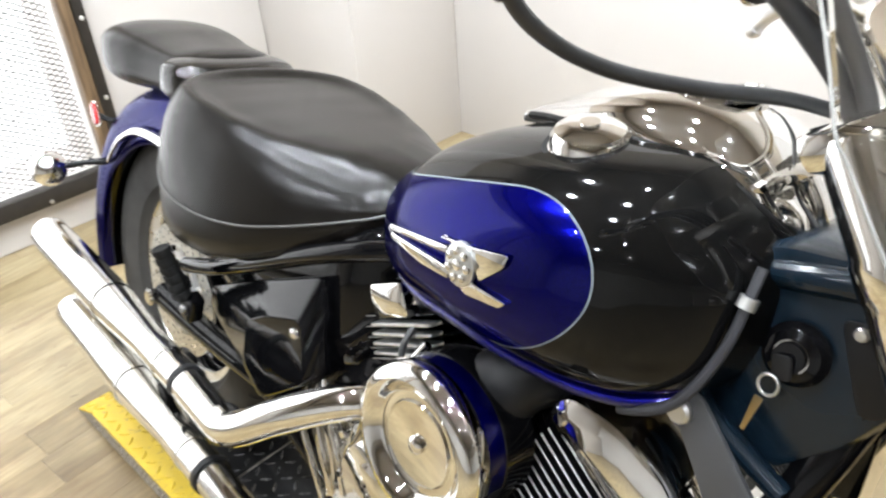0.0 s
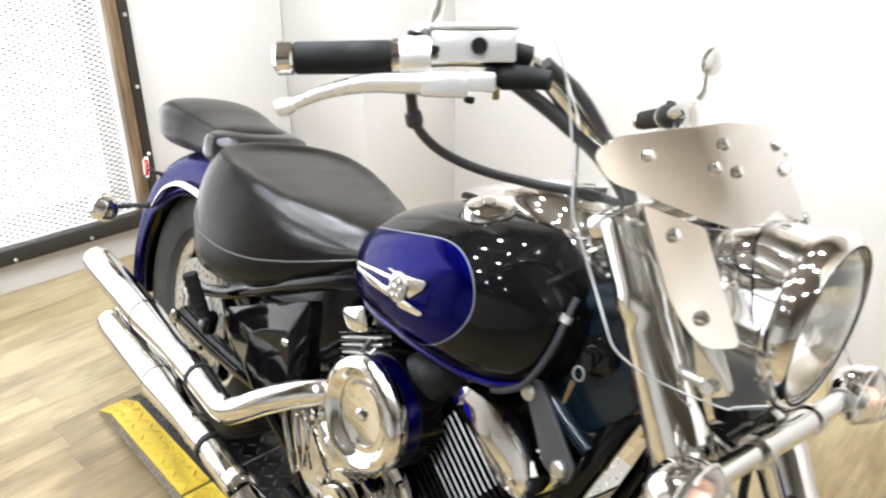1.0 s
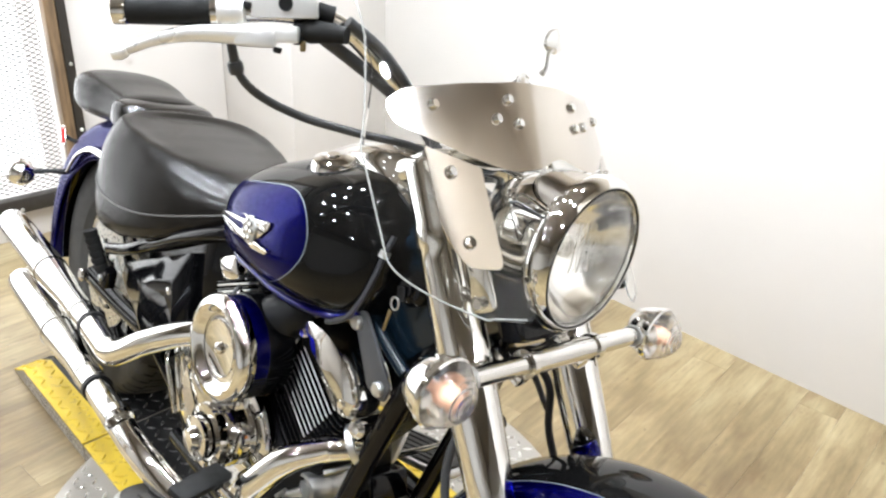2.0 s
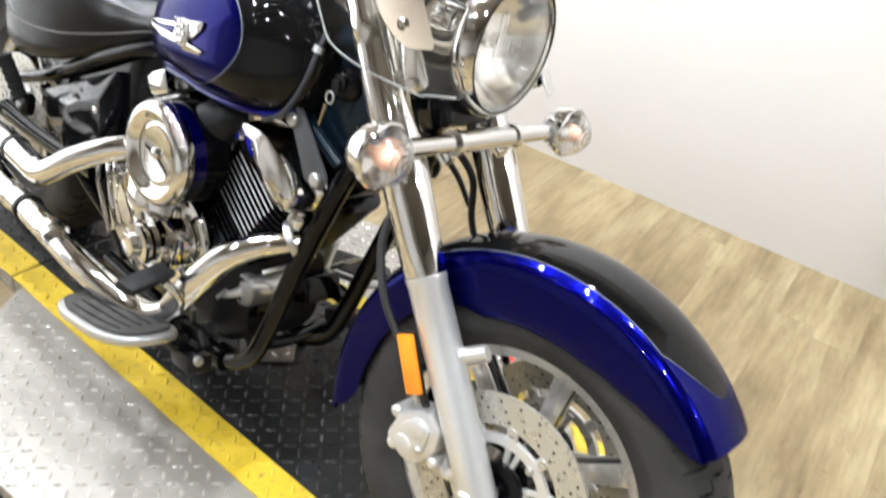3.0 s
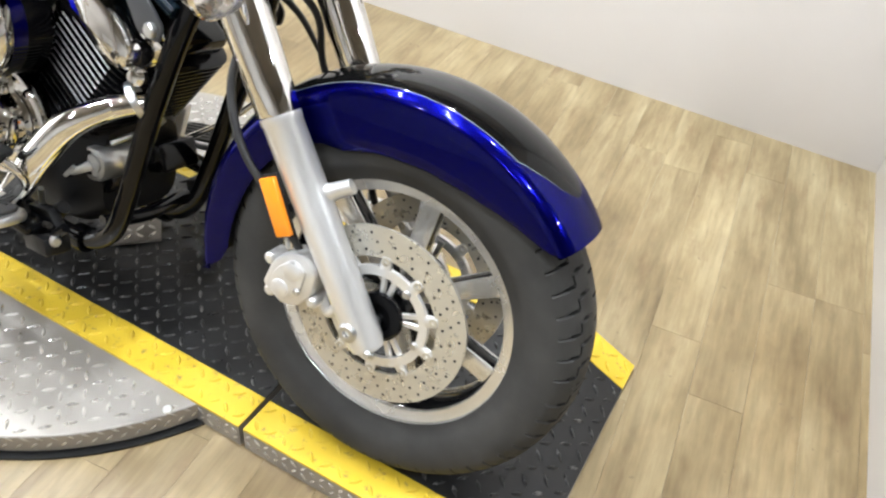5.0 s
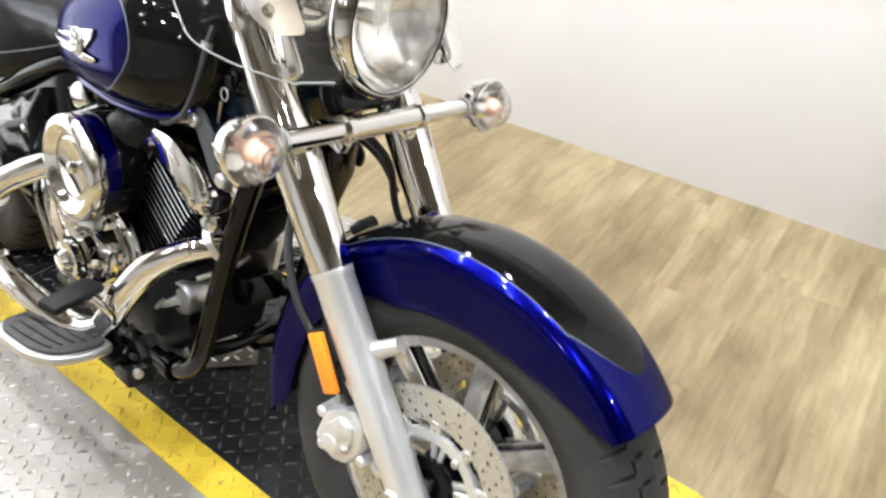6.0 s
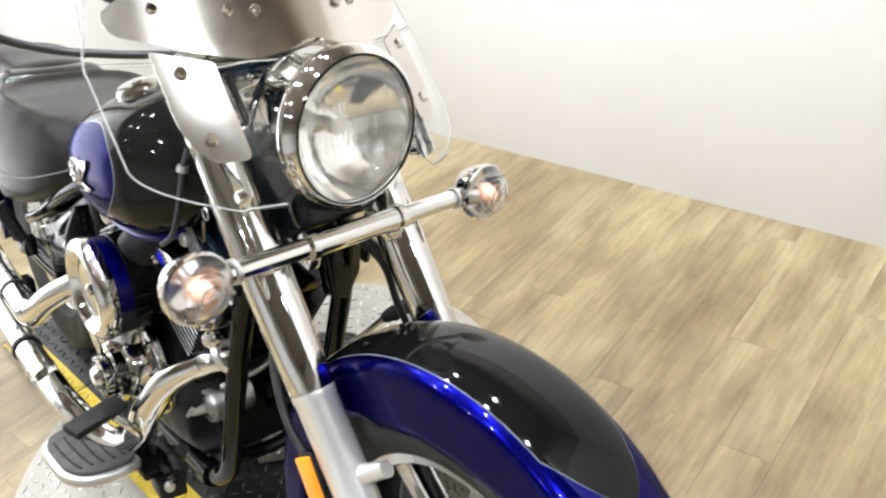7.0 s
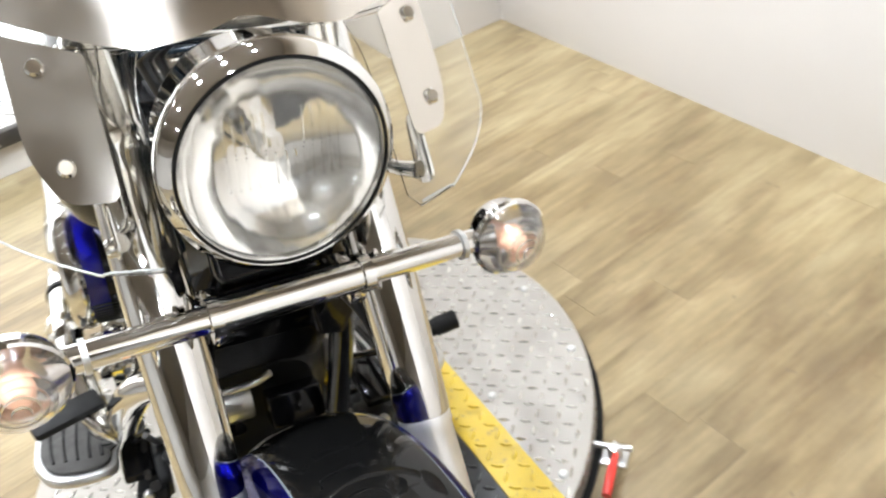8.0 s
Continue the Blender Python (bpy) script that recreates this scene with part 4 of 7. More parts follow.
# fork: satin lower legs, chrome upper covers
for side in (-1, 1):
    y = 0.120 * side + (0.014 if side > 0 else 0.0)
    low, seal, top = Vector((1.655, y, 0.276)), Vector((1.452, y, 0.591)), Vector((1.205, y, 0.985))
    d = (seal - low).normalized()
    leg = fp("fork_leg", lathe([(0, 0), (0.018, 0), (0.026, 0.004), (0.0295, 0.02), (0.0295, 0.16), (0.0305, 0.24), (0.0305, (seal - low).length - 0.012), (0.0318, (seal - low).length - 0.010), (0.0318, (seal - low).length), (0, (seal - low).length)], low, d, 32), SILVER, "silver painted fork lower leg")
    fp("fork_cover", lathe([(0, 0), (0.0315, 0), (0.0325, 0.004), (0.0340, 0.05), (0.0355, 0.10), (0.0365, 0.15), (0.0370, 0.20), (0.0360, 0.27), (0.0345, 0.33), (0.0335, 0.345), (0.0355, 0.350), (0.0355, 0.375), (0.0335, 0.380), (0.0335, (top - seal).length - 0.01), (0.030, (top - seal).length), (0, (top - seal).length)], seal + d * 0.001, (top + Vector((0.013, 0, 0)) - seal).normalized(), 36), CHROME, "chrome fork tube cover")
    # lug that carries the mudguard, and axle pinch boss
    mid = low + d * 0.248
    ahead = Vector((d.z, 0, -d.x))
    fp("mudguard_lug", tube([mid - ahead * -0.012 + Vector((0, -side * 0.004, 0)), mid + ahead * 0.035 + Vector((0, -side * 0.014, 0)), mid + ahead * 0.062 + Vector((0, -side * 0.022, 0))], [0.016, 0.0125, 0.011], 14, flat=1.3), SILVER, "", leg)
    fp("axle_boss", lathe([(0, 0), (0.016, 0), (0.016, 0.006), (0.012, 0.010), (0.006, 0.010), (0.005, 0.004), (0, 0.004)], (1.628, y + side * 0.024, 0.309), (0, side, 0), 20), SATIN, "", leg)
    fp("pinch_bolt", bolt((1.665, y + side * 0.026, 0.286), (0, side, 0), 0.006, 0.005), SATIN, "", leg)
    # side reflector on a small bracket behind the leg
    rm = Vector((1.486, y + side * 0.036, 0.4665))
    rt = math.atan2(0.89, -0.454)
    refl = fp("side_reflector", block((0.090, 0.026, 0.011), side_pose(*rm, side, rt), 0.002), ORANGE, "amber rectangular side reflector")
    fp("reflector_housing", block((0.098, 0.030, 0.006), side_pose(rm.x, rm.y - side * 0.007, rm.z, side, rt), 0.002), SATIN_BLACK, "", refl)
    fp("reflector_bracket", block((0.03, 0.012, 0.006), side_pose(rm.x + 0.02, rm.y - side * 0.016, rm.z + 0.004, side, 0.6), 0.001), SATIN_BLACK, "", refl)
    # caliper behind the leg
    cal = fp("brake_caliper", slab(rounded([(-0.034, -0.046), (0.010, -0.052), (0.034, -0.034), (0.042, 0.006), (0.028, 0.044), (-0.010, 0.052), (-0.030, 0.030), (-0.040, 0.0)], 0.010), 0.052, side_pose(1.512, y * 0.86 - side * 0.018, 0.345, side, -0.42), 0.008), SILVER, "silver painted brake caliper")
    fp("caliper_cover", slab(rounded([(-0.022, -0.034), (0.016, -0.036), (0.026, 0.0), (0.016, 0.034), (-0.012, 0.036), (-0.026, 0.0)], 0.010), 0.008, side_pose(1.512, y * 0.86 + side * 0.033, 0.347, side, -0.42), 0.003), SILVER, "", cal)
    for k in (-1, 1):
        fp("caliper_bore", lathe([(0, 0.009), (0.011, 0.0088), (0.0150, 0.0070), (0.0165, 0.003), (0.017, -0.004), (0, -0.004)], (1.510 + 0.009 * k, y * 0.86 + side * 0.036, 0.346 + 0.0185 * k), (0, side, 0), 24), SILVER, "", cal)
    fp("caliper_bolt", bolt((1.531, y * 0.86 + side * 0.040, 0.334), (0, side, 0), 0.006, 0.006), SATIN, "", cal)
    for bx, bz in ((1.470, 0.362), (1.476, 0.306), (1.552, 0.318)):
        fp("caliper_lug", lathe([(0, -0.02), (0.010, -0.02), (0.010, 0.016), (0.006, 0.020), (0, 0.020)], (bx, y * 0.86 + side * 0.012, bz), (0, side, 0), 14), SILVER, "", cal)
    fp("caliper_bracket", tube([(1.552, y * 0.86, 0.318), (1.572, y * 0.90, 0.300), (1.592, y * 0.96, 0.330), (1.60, y, 0.37)], [0.012, 0.009, 0.010, 0.012], 10), SILVER, "", cal)
    fp("bleed_nipple", lathe([(0, 0), (0.004, 0), (0.004, 0.014), (0.0025, 0.018), (0, 0.018)], (1.496, y * 0.86 + side * 0.02, 0.388), (-0.3, 0, 1), 8), SATIN, "", cal)
    # brake hose from caliper up to the steering head
    fp("brake_hose", tube([(1.512, y * 0.95, 0.385), (1.470, y * 1.05, 0.45), (1.405, y * 1.10, 0.52), (1.365, y * 1.0, 0.60), (1.36, y * 0.8, 0.68), (1.33, y * 0.55, 0.73)], 0.0065, 10), CABLE, "black brake hose")

fp("lower_yoke", block((0.062, 0.23, 0.024), pose(1.352, 0, 0.745, 0, -32, 0), 0.010), CASE_BLACK, "black painted lower fork yoke")
fp("upper_yoke", block((0.075, 0.29, 0.034), pose(1.212, 0, 0.985, 0, -32, 0), 0.012), CHROME, "chrome upper fork yoke")

# headlamp
HL = Vector((1.423, 0.008, 0.921))
hd = Vector((0.985, 0, -0.03)).normalized()
held.append(HL)
lamp = fp("headlamp", lathe([(0, -0.165), (0.03, -0.163), (0.062, -0.150), (0.084, -0.120), (0.098, -0.080), (0.103, -0.034), (0.106, -0.030), (0.110, -0.018), (0.108, -0.004), (0.099, 0.005), (0.0945, 0.002), (0.093, -0.010), (0.088, -0.06), (0.03, -0.10), (0, -0.10)], HL, hd, 72), CHROME, "chrome round headlamp with ribbed clear glass")
lens_prof = [(0, 0.016), (0.03, 0.0145), (0.06, 0.010), (0.085, 0.003), (0.0952, -0.002), (0.0952, -0.005), (0.085, -0.001), (0.06, 0.006), (0.03, 0.0105), (0, 0.012)]
fp("headlamp_lens", lathe(lens_prof, HL, hd, 72), LENS, "ribbed clear glass lens", lamp).visible_shadow = False
ribs = bmesh.new()
for k in range(-6, 7):
    z0 = 0.004
    for lo, hi in ((0.018, 0.052), (-0.015, 0.014)):
        yv = k * 0.0085
        if abs(yv) < 0.012 and lo > 0:
            continue
        hh = HL + Vector((-0.001 - yv * yv * 1.2, yv, 0))
        tube([hh + Vector((0.004, 0, lo)), hh + Vector((0.005, 0, (lo + hi) / 2)), hh + Vector((0.004, 0, hi))], 0.0013, 6, 2, ribs)
rib_ob = fp("lens_ribbing", ribs, LENS, "", lamp)
rib_ob["kind"] = "stuff"
rib_ob.visible_shadow = False
fp("lens_gasket", lathe([(0.0950, -0.002), (0.0975, -0.002), (0.0980, 0.0048), (0.0955, 0.0055)], HL, hd, 72, closed=True), RUBBER, "black rubber lens ring", lamp)
fp("reflector_bowl", lathe([(0.0945, -0.005), (0.086, -0.024), (0.065, -0.046), (0.035, -0.062), (0.012, -0.066)], HL, hd, 48), BOWL, "", lamp)
fp("bulb_cover", lathe([(0, -0.034), (0.012, -0.034), (0.015, -0.04), (0.015, -0.07), (0, -0.07)], HL, hd, 20), CHROME, "", lamp)
fp("headlamp_bracket", block((0.05, 0.12, 0.05), pose(1.370, 0, 0.812, 0, -25, 0), 0.012), CASE_BLACK, "", lamp)
fp("wiring_boot", lathe([(0, 0), (0.022, 0), (0.018, 0.03), (0.009, 0.05), (0, 0.05)], (1.275, -0.02, 0.88), (-0.4, 0, -1), 14), RUBBER, "", lamp)
held.pop()

# light bar with two turn signals
lightbar = fp("light_bar", tube([(1.421, -0.235, 0.781), (1.421, 0.235, 0.781)], 0.0135, 24), CHROME, "chrome light bar carrying the turn signals")
fp("bar_sleeve", tube([(1.421, -0.082, 0.781), (1.421, 0.082, 0.781)], 0.0165, 24), CHROME, "", lightbar)
for side in (-1, 1):
    fp("bar_clamp", lathe([(0.014, 0), (0.0195, 0), (0.0195, 0.012), (0.014, 0.012)], (1.421, side * 0.076, 0.781), (0, side, 0), 24, closed=True), CHROME, "", lightbar)
    fp("clamp_ring", lathe([(0.014, 0), (0.0165, 0), (0.0165, 0.006), (0.014, 0.006)], (1.421, side * 0.200, 0.781), (0, side, 0), 24, closed=True), SATIN, "", lightbar)
    fp("bar_bracket", block((0.060, 0.022, 0.018), pose(1.392, side * 0.075, 0.762, 0, 20, 0), 0.004), CHROME, "", lightbar)
    s = Vector((1.432, side * 0.262, 0.781))
    held.append(s)
    sig = fp("front_turn_signal", lathe([(0, -0.046), (0.014, -0.045), (0.029, -0.036), (0.038, -0.020), (0.0415, -0.004), (0.0445, -0.002), (0.0445, 0.004), (0.042, 0.006), (0.039, 0.0), (0.030, -0.016), (0, -0.026)], s, (1, 0, -0.03), 40), CHROME, "chrome bullet turn signal with a clear ribbed lens")
    fp("signal_lens", lathe([(0, 0.042), (0.007, 0.0415), (0.0078, 0.0390), (0.014, 0.0380), (0.0148, 0.0355), (0.021, 0.0335), (0.0218, 0.0310), (0.028, 0.0275), (0.0288, 0.0250), (0.034, 0.0200), (0.0348, 0.0175), (0.040, 0.010), (0.0425, 0.003), (0.0425, 0.0), (0.036, 0.012), (0.026, 0.023), (0.013, 0.031), (0, 0.034)], s, (1, 0, -0.03), 40), LENS_CLEAR, "clear ringed plastic lens", sig).visible_shadow = False
    fp("signal_bulb", lathe([(0, 0.024), (0.008, 0.022), (0.0145, 0.013), (0.0145, 0.002), (0.008, -0.008), (0.006, -0.022), (0, -0.022)], s, (1, 0, -0.03), 18), AMBER, "amber bulb", sig)
    held.pop()
    fp("signal_stalk", tube([s + Vector((0.0, -side * 0.02, 0)), (1.421, side * 0.215, 0.781)], [0.018, 0.0125], 18), CHROME, "", sig)

mp("horn_cover", slab(rounded([(-0.042, 0.036), (0.042, 0.036), (0.036, -0.020), (0.004, -0.062), (-0.028, -0.050)], 0.006), 0.03, pose(1.215, 0.075, 0.640, 90, 0, 102), 0.004), CASE_BLACK, "black cover under the steering head")
mp("wiring_tag", block((0.005, 0.056, 0.046), pose(1.195, 0.098, 0.648, 0, 12, 15), 0.002), YELLOW_PAINT, "small yellow wiring tag")
mp("wiring_loom", tube([(1.235, 0.06, 0.705), (1.235, 0.11, 0.690), (1.262, 0.150, 0.650), (1.305, 0.158, 0.600)], [0.006, 0.007, 0.006, 0.005], 10), CABLE, "black wiring loom")

# windshield: curved clear sheet with a headlamp cut-out, metal plates on its face
SHIELD_Y = 0.016      # the shield sits a little to the left of the lamp


def shield_x(y, z, off=0.0):
    return 1.296 - 1.33 * y * y - 0.69 * (z - 1.079) + off


def shield_rows():
    rows = []
    for k in range(15):
        z = 0.848 + 0.0116 * k
        edge = 0.285 - 0.10 * max(0.0, (0.900 - z) / 0.053) ** 2.2
        h = z - 0.925
        inner = 0.118 if h < 0.03 else math.sqrt(max(0.118 ** 2 - (h - 0.03) ** 2, 0.0004))
        if z < 0.86:
            inner += 0.02 * (0.86 - z) / 0.018
        rows.append((z, min(inner, edge - 0.01), edge))
    return rows


def shield_mesh():
    bm = bmesh.new()
    def sheet(off):
        out = []
        for side in (-1, 1):
            out.append([[bm.verts.new((shield_x(side * (a + (b - a) * i / 8), z, off), side * (a + (b - a) * i / 8), z)) for i in range(9)] for z, a, b in shield_rows()])
        rows = []
        for k in range(24):
            z = 1.014 + 0.015 * k
            b = (0.287 - 0.035 * min(1.0, max(0.0, (z - 1.0) / 0.1))) * (1 - 0.5 * max(0.0, (z - 1.20) / 0.16) ** 2.2)
            rows.append([bm.verts.new((shield_x(b * i / 12, z, off), b * i / 12, z)) for i in range(-12, 13)])
        out.append(rows)
        return out
    a, b = sheet(0.0), sheet(-0.003)
    for g in (a, b):
        for rows in g:
            for p, q in zip(rows, rows[1:]):
                for i in range(len(p) - 1):
                    bm.faces.new((p[i], p[i + 1], q[i + 1], q[i]))
    for ra, rb in zip(a, b):
        for i in range(len(ra) - 1):
            for k in (0, -1):
                bm.faces.new((ra[i][k], ra[i + 1][k], rb[i + 1][k], rb[i][k]))
        for k in (0, -1):
            for i in range(len(ra[0]) - 1):
                bm.faces.new((ra[k][i], ra[k][i + 1], rb[k][i + 1], rb[k][i]))
    return bm


def wp(name, bm, *args):
    """A part of the windshield."""
    bmesh.ops.translate(bm, vec=(0, SHIELD_Y, 0), verts=bm.verts)
    return fp(name, bm, *args)


shield = wp("windshield", shield_mesh(), SHIELD, "clear acrylic windshield with polished metal plates")
shield.visible_shadow = False
for side in (-1, 1):
    rim_line = [(0.135, 0.8505), (0.18, 0.8495)] + [(b, z) for z, a, b in shield_rows()] + [(0.270, 1.06), (0.252, 1.14), (0.250, 1.20), (0.205, 1.30), (0.135, 1.355)]
    wp("sheet_edge", tube([(shield_x(a, z, -0.0015), side * a, z) for a, z in rim_line], 0.0012, 8, 3), SHIELD_EDGE, "pale polished acrylic edge", shield)


def on_shield(outline, off, thick, n=7):
    """A plate laid on the sheet's curve; outline in y, z."""
    bm = bmesh.new()
    f = bm.faces.new([bm.verts.new((0, y, z)) for y, z in outline])
    bmesh.ops.triangulate(bm, faces=[f])
    for _ in range(3):
        bmesh.ops.subdivide_edges(bm, edges=[e for e in bm.edges if e.calc_length() > 0.03], cuts=1)
        bmesh.ops.triangulate(bm, faces=bm.faces[:])
    got = bmesh.ops.extrude_face_region(bm, geom=bm.faces[:])
    for g in got["geom"]:
        if isinstance(g, bmesh.types.BMVert):
            g.co.x = thick
    for v in bm.verts:
        v.co.x += shield_x(v.co.y, v.co.z, off)
    return bm


for side in (-1, 1):
    low = rounded([(side * 0.149, 1.012), (side * 0.216, 1.027), (side * 0.219, 0.935), (side * 0.200, 0.901), (side * 0.152, 0.903)], [0.004, 0.004, 0.02, 0.014, 0.012])
    pl = wp("side_plate", on_shield(low, 0.001, 0.0025), MIRROR_PLATE, "polished alloy windshield side plate", shield, 30)
    for y, z in ((0.192, 1.002), (0.190, 0.928)):
        wp("plate_screw", bolt((shield_x(y, z, 0.0035), side * y, z), (0.82, 0, 0.57), 0.0085, 0.006), CHROME, "", pl)
    clip = wp("mount_clip", slab(rounded([(-0.020, -0.030), (0.020, -0.030), (0.016, 0.045), (-0.012, 0.045)], 0.015), 0.004, side_pose(1.372, side * 0.164, 0.872, side, 0.5), 0.001), CHROME, "chrome windshield mounting clip", shield)
    wp("clip_bolt", bolt((1.377, side * 0.169, 0.854), (0, side, 0), 0.009, 0.007), CHROME, "", clip)
    wp("clip_arm", tube([(1.372, side * 0.162, 0.855), (1.345, side * 0.150, 0.850), (1.295, side * 0.135, 0.850)], [0.010, 0.008, 0.010], 10), CHROME, "", clip)
up = rounded([(-0.252, 1.068), (-0.222, 1.089), (-0.142, 1.107), (-0.05, 1.120), (0.05, 1.120), (0.142, 1.107), (0.222, 1.089), (0.252, 1.068), (0.246, 1.045), (0.204, 1.035), (0.148, 1.020), (0.10, 1.012), (0.05, 1.019), (0.0, 1.033), (-0.05, 1.019), (-0.10, 1.012), (-0.148, 1.020), (-0.204, 1.035), (-0.246, 1.045)], 0.014)
upper_plate = wp("cross_plate", on_shield(up, 0.001, 0.0025), MIRROR_PLATE, "polished alloy plate across the windshield", shield, 30)
for y, z in ((-0.193, 1.075), (-0.078, 1.096), (0.078, 1.096), (0.193, 1.075), (-0.106, 1.071), (-0.069, 1.069), (0.069, 1.069), (0.106, 1.071)):
    wp("plate_screw", bolt((shield_x(y, z, 0.0035), y, z), (0.82, 0, 0.57), 0.0075, 0.006), CHROME, "", upper_plate)
for side in (-1, 1):
    wp("shield_stay", tube([(shield_x(0.1, 1.06, -0.004), side * 0.10, 1.06), (1.24, side * 0.10, 1.03), (1.21, side * 0.07, 0.99)], 0.006, 10), CHROME, "", shield)

# handlebar and controls
def hp(name, bm, *args):
    """A part that hangs on the handlebar."""
    for v in bm.verts:
        k = max(0.0, min(1.0, (v.co.y - 0.10) / 0.24))      # the left half is bent back and down
        k = k * k * (3 - 2 * k)
        v.co = (v.co.x + 0.012 - 0.062 * k, v.co.y * 0.97, v.co.z + 0.022 - 0.050 * k)
    return fp(name, bm, *args)


for side in (-1, 1):
    hp("bar_riser", tube([(1.205, side * 0.045, 0.99), (1.175, side * 0.045, 1.03)], 0.015, 16), CHROME, "chrome handlebar riser")
hp("handlebar", tube([(0.95, -0.464, 1.083), (1.030, -0.386, 1.105), (1.083, -0.315, 1.122), (1.115, -0.24, 1.118), (1.140, -0.15, 1.060), (1.165, -0.07, 1.034), (1.172, 0.0, 1.032),
                         (1.165, 0.07, 1.034), (1.140, 0.15, 1.060), (1.115, 0.24, 1.118), (1.083, 0.315, 1.122), (1.030, 0.386, 1.105), (0.95, 0.464, 1.083)], 0.0125, 16), CHROME, "wide chrome handlebar")
for side in (-1, 1):
    g0, g1 = Vector((0.951, side * 0.463, 1.084)), Vector((1.028, side * 0.388, 1.105))
    gd = (g1 - g0).normalized()
    L = (g1 - g0).length
    grip = hp("grip", lathe([(0.0135, 0), (0.0175, 0.002), (0.0178, L - 0.004), (0.0165, L), (0.0135, L)], g0, gd, 28, closed=True), RUBBER, "black rubber grip with chrome ends")
    hp("grip_end", lathe([(0, -0.022), (0.014, -0.022), (0.018, -0.018), (0.018, -0.002), (0.0165, 0.0), (0, 0.0)], g0, gd, 24), CHROME, "", grip)
    hp("grip_flange", lathe([(0.013, 0), (0.020, 0), (0.020, 0.008), (0.013, 0.008)], g1, gd, 24, closed=True), CHROME, "", grip)
    m = Vector((1.085, side * 0.315, 1.132))
    sw = hp("switch_housing", lathe([(0, 0), (0.020, 0), (0.022, 0.004), (0.022, 0.030), (0.020, 0.034), (0, 0.034)], g1 + gd * 0.008, gd, 20), SILVER if side < 0 else SATIN_BLACK, "silver switch housing" if side < 0 else "black switch housing")
    hp("kill_switch", block((0.012, 0.014, 0.008), Matrix.Translation(g1 + gd * 0.024 + Vector((-0.004, 0, 0.022))), 0.002), SATIN_BLACK, "", sw)
    hp("switch_button", block((0.014, 0.012, 0.008), Matrix.Translation(g1 + gd * 0.024 + Vector((0.018, -side * 0.006, 0.012))), 0.002), SATIN_BLACK, "", sw)
    if side < 0:
        yawm = Matrix.Translation(m + Vector((-0.008, -0.002, 0.000))) @ pose(0, 0, 0, 0, -10, math.degrees(math.atan2(gd.y, gd.x)))
        mc = hp("master_cylinder", block((0.092, 0.048, 0.034), yawm, 0.003), SILVER, "satin alloy brake master cylinder")
        hp("reservoir_lid", block((0.096, 0.052, 0.006), yawm @ Matrix.Translation((0, 0, 0.020)), 0.002), SILVER, "", mc)
        hp("sight_glass", lathe([(0, 0), (0.009, 0), (0.009, 0.003), (0.007, 0.001), (0, 0.001)], yawm @ Vector((0.006, -0.024, 0)), yawm.to_3x3() @ Vector((0, -1, 0)), 18), RUBBER, "dark round sight glass", mc)
        hp("banjo", tube([yawm @ Vector((0.04, 0, -0.006)), yawm @ Vector((0.065, 0.004, -0.012))], 0.011, 12), RUBBER, "", mc)
        hp("hose_boot", tube([(1.098, -0.300, 1.104), (1.112, -0.294, 1.106), (1.135, -0.284, 1.110), (1.158, -0.274, 1.112)], [0.010, 0.0145, 0.0125, 0.0105], 18), RUBBER, "grey-black rubber hose boot", mc)
        hp("brake_switch", block((0.014, 0.012, 0.026), yawm @ Matrix.Translation((0.020, -0.010, -0.036)), 0.003), SATIN_BLACK, "", mc)
        hp("switch_terminal", block((0.008, 0.008, 0.014), yawm @ Matrix.Translation((0.026, -0.012, -0.050)), 0.002), BRASS, "brass switch terminal", mc)
        hp("clamp_half", block((0.026, 0.036, 0.040), yawm @ Matrix.Translation((-0.052, 0.004, 0.004)), 0.004), SILVER, "", mc)
        for bz in (-0.012, 0.016):
            hp("clamp_screw", bolt(yawm @ Vector((-0.052, -0.016, bz)), yawm.to_3x3() @ Vector((0, -1, 0)), 0.0045, 0.004), SATIN, "", mc)
    lev = [Vector((x_, side * y_, z_)) for x_, y_, z_ in ((1.100, 0.340, 1.092), (1.066, 0.370, 1.085), (1.020, 0.407, 1.074), (0.985, 0.440, 1.056), (0.960, 0.468, 1.034))]
    lever_ob = hp("control_lever", tube(lev, [0.009, 0.0105, 0.0090, 0.0065, 0.0055], 14, flat=1.25), SILVER, "satin alloy hand lever")
    ld = (lev[0] - lev[1]).normalized()
    lm = Matrix.Translation(lev[0].lerp(lev[1], 0.55)) @ pose(0, 0, 0, 0, -math.degrees(math.asin(ld.z)), math.degrees(math.atan2(ld.y, ld.x)))
    hp("lever_pivot", block((0.052, 0.022, 0.027), lm, 0.005), SILVER, "", lever_ob)
    hp("lever_knuckle", block((0.030, 0.018, 0.020), lm @ Matrix.Translation((0.040, 0.0, 0.004)), 0.003), SILVER, "", lever_ob)
    hp("pivot_screw", bolt(lm @ Vector((0.028, 0, -0.014)), (0, 0, -1), 0.006, 0.005), SATIN_BLACK, "", lever_ob)
    hp("lever_ball", lathe([(0, -0.012), (0.008, -0.010), (0.0105, 0), (0.008, 0.010), (0, 0.012)], lev[-1] + Vector((-0.003, side * 0.004, -0.002)), (-1, side * 1.1, -0.7), 16), SILVER, "", lever_ob)
    # mirror on its stem
    st = m + Vector((-0.035, side * 0.040, 0.016))
    if side > 0:
        st.x += 0.045
    reach = Vector((-0.075, -0.095, 0.150)) if side < 0 else Vector((-0.005, 0.030, 0.066))
    size = 1.0 if side < 0 else 0.6
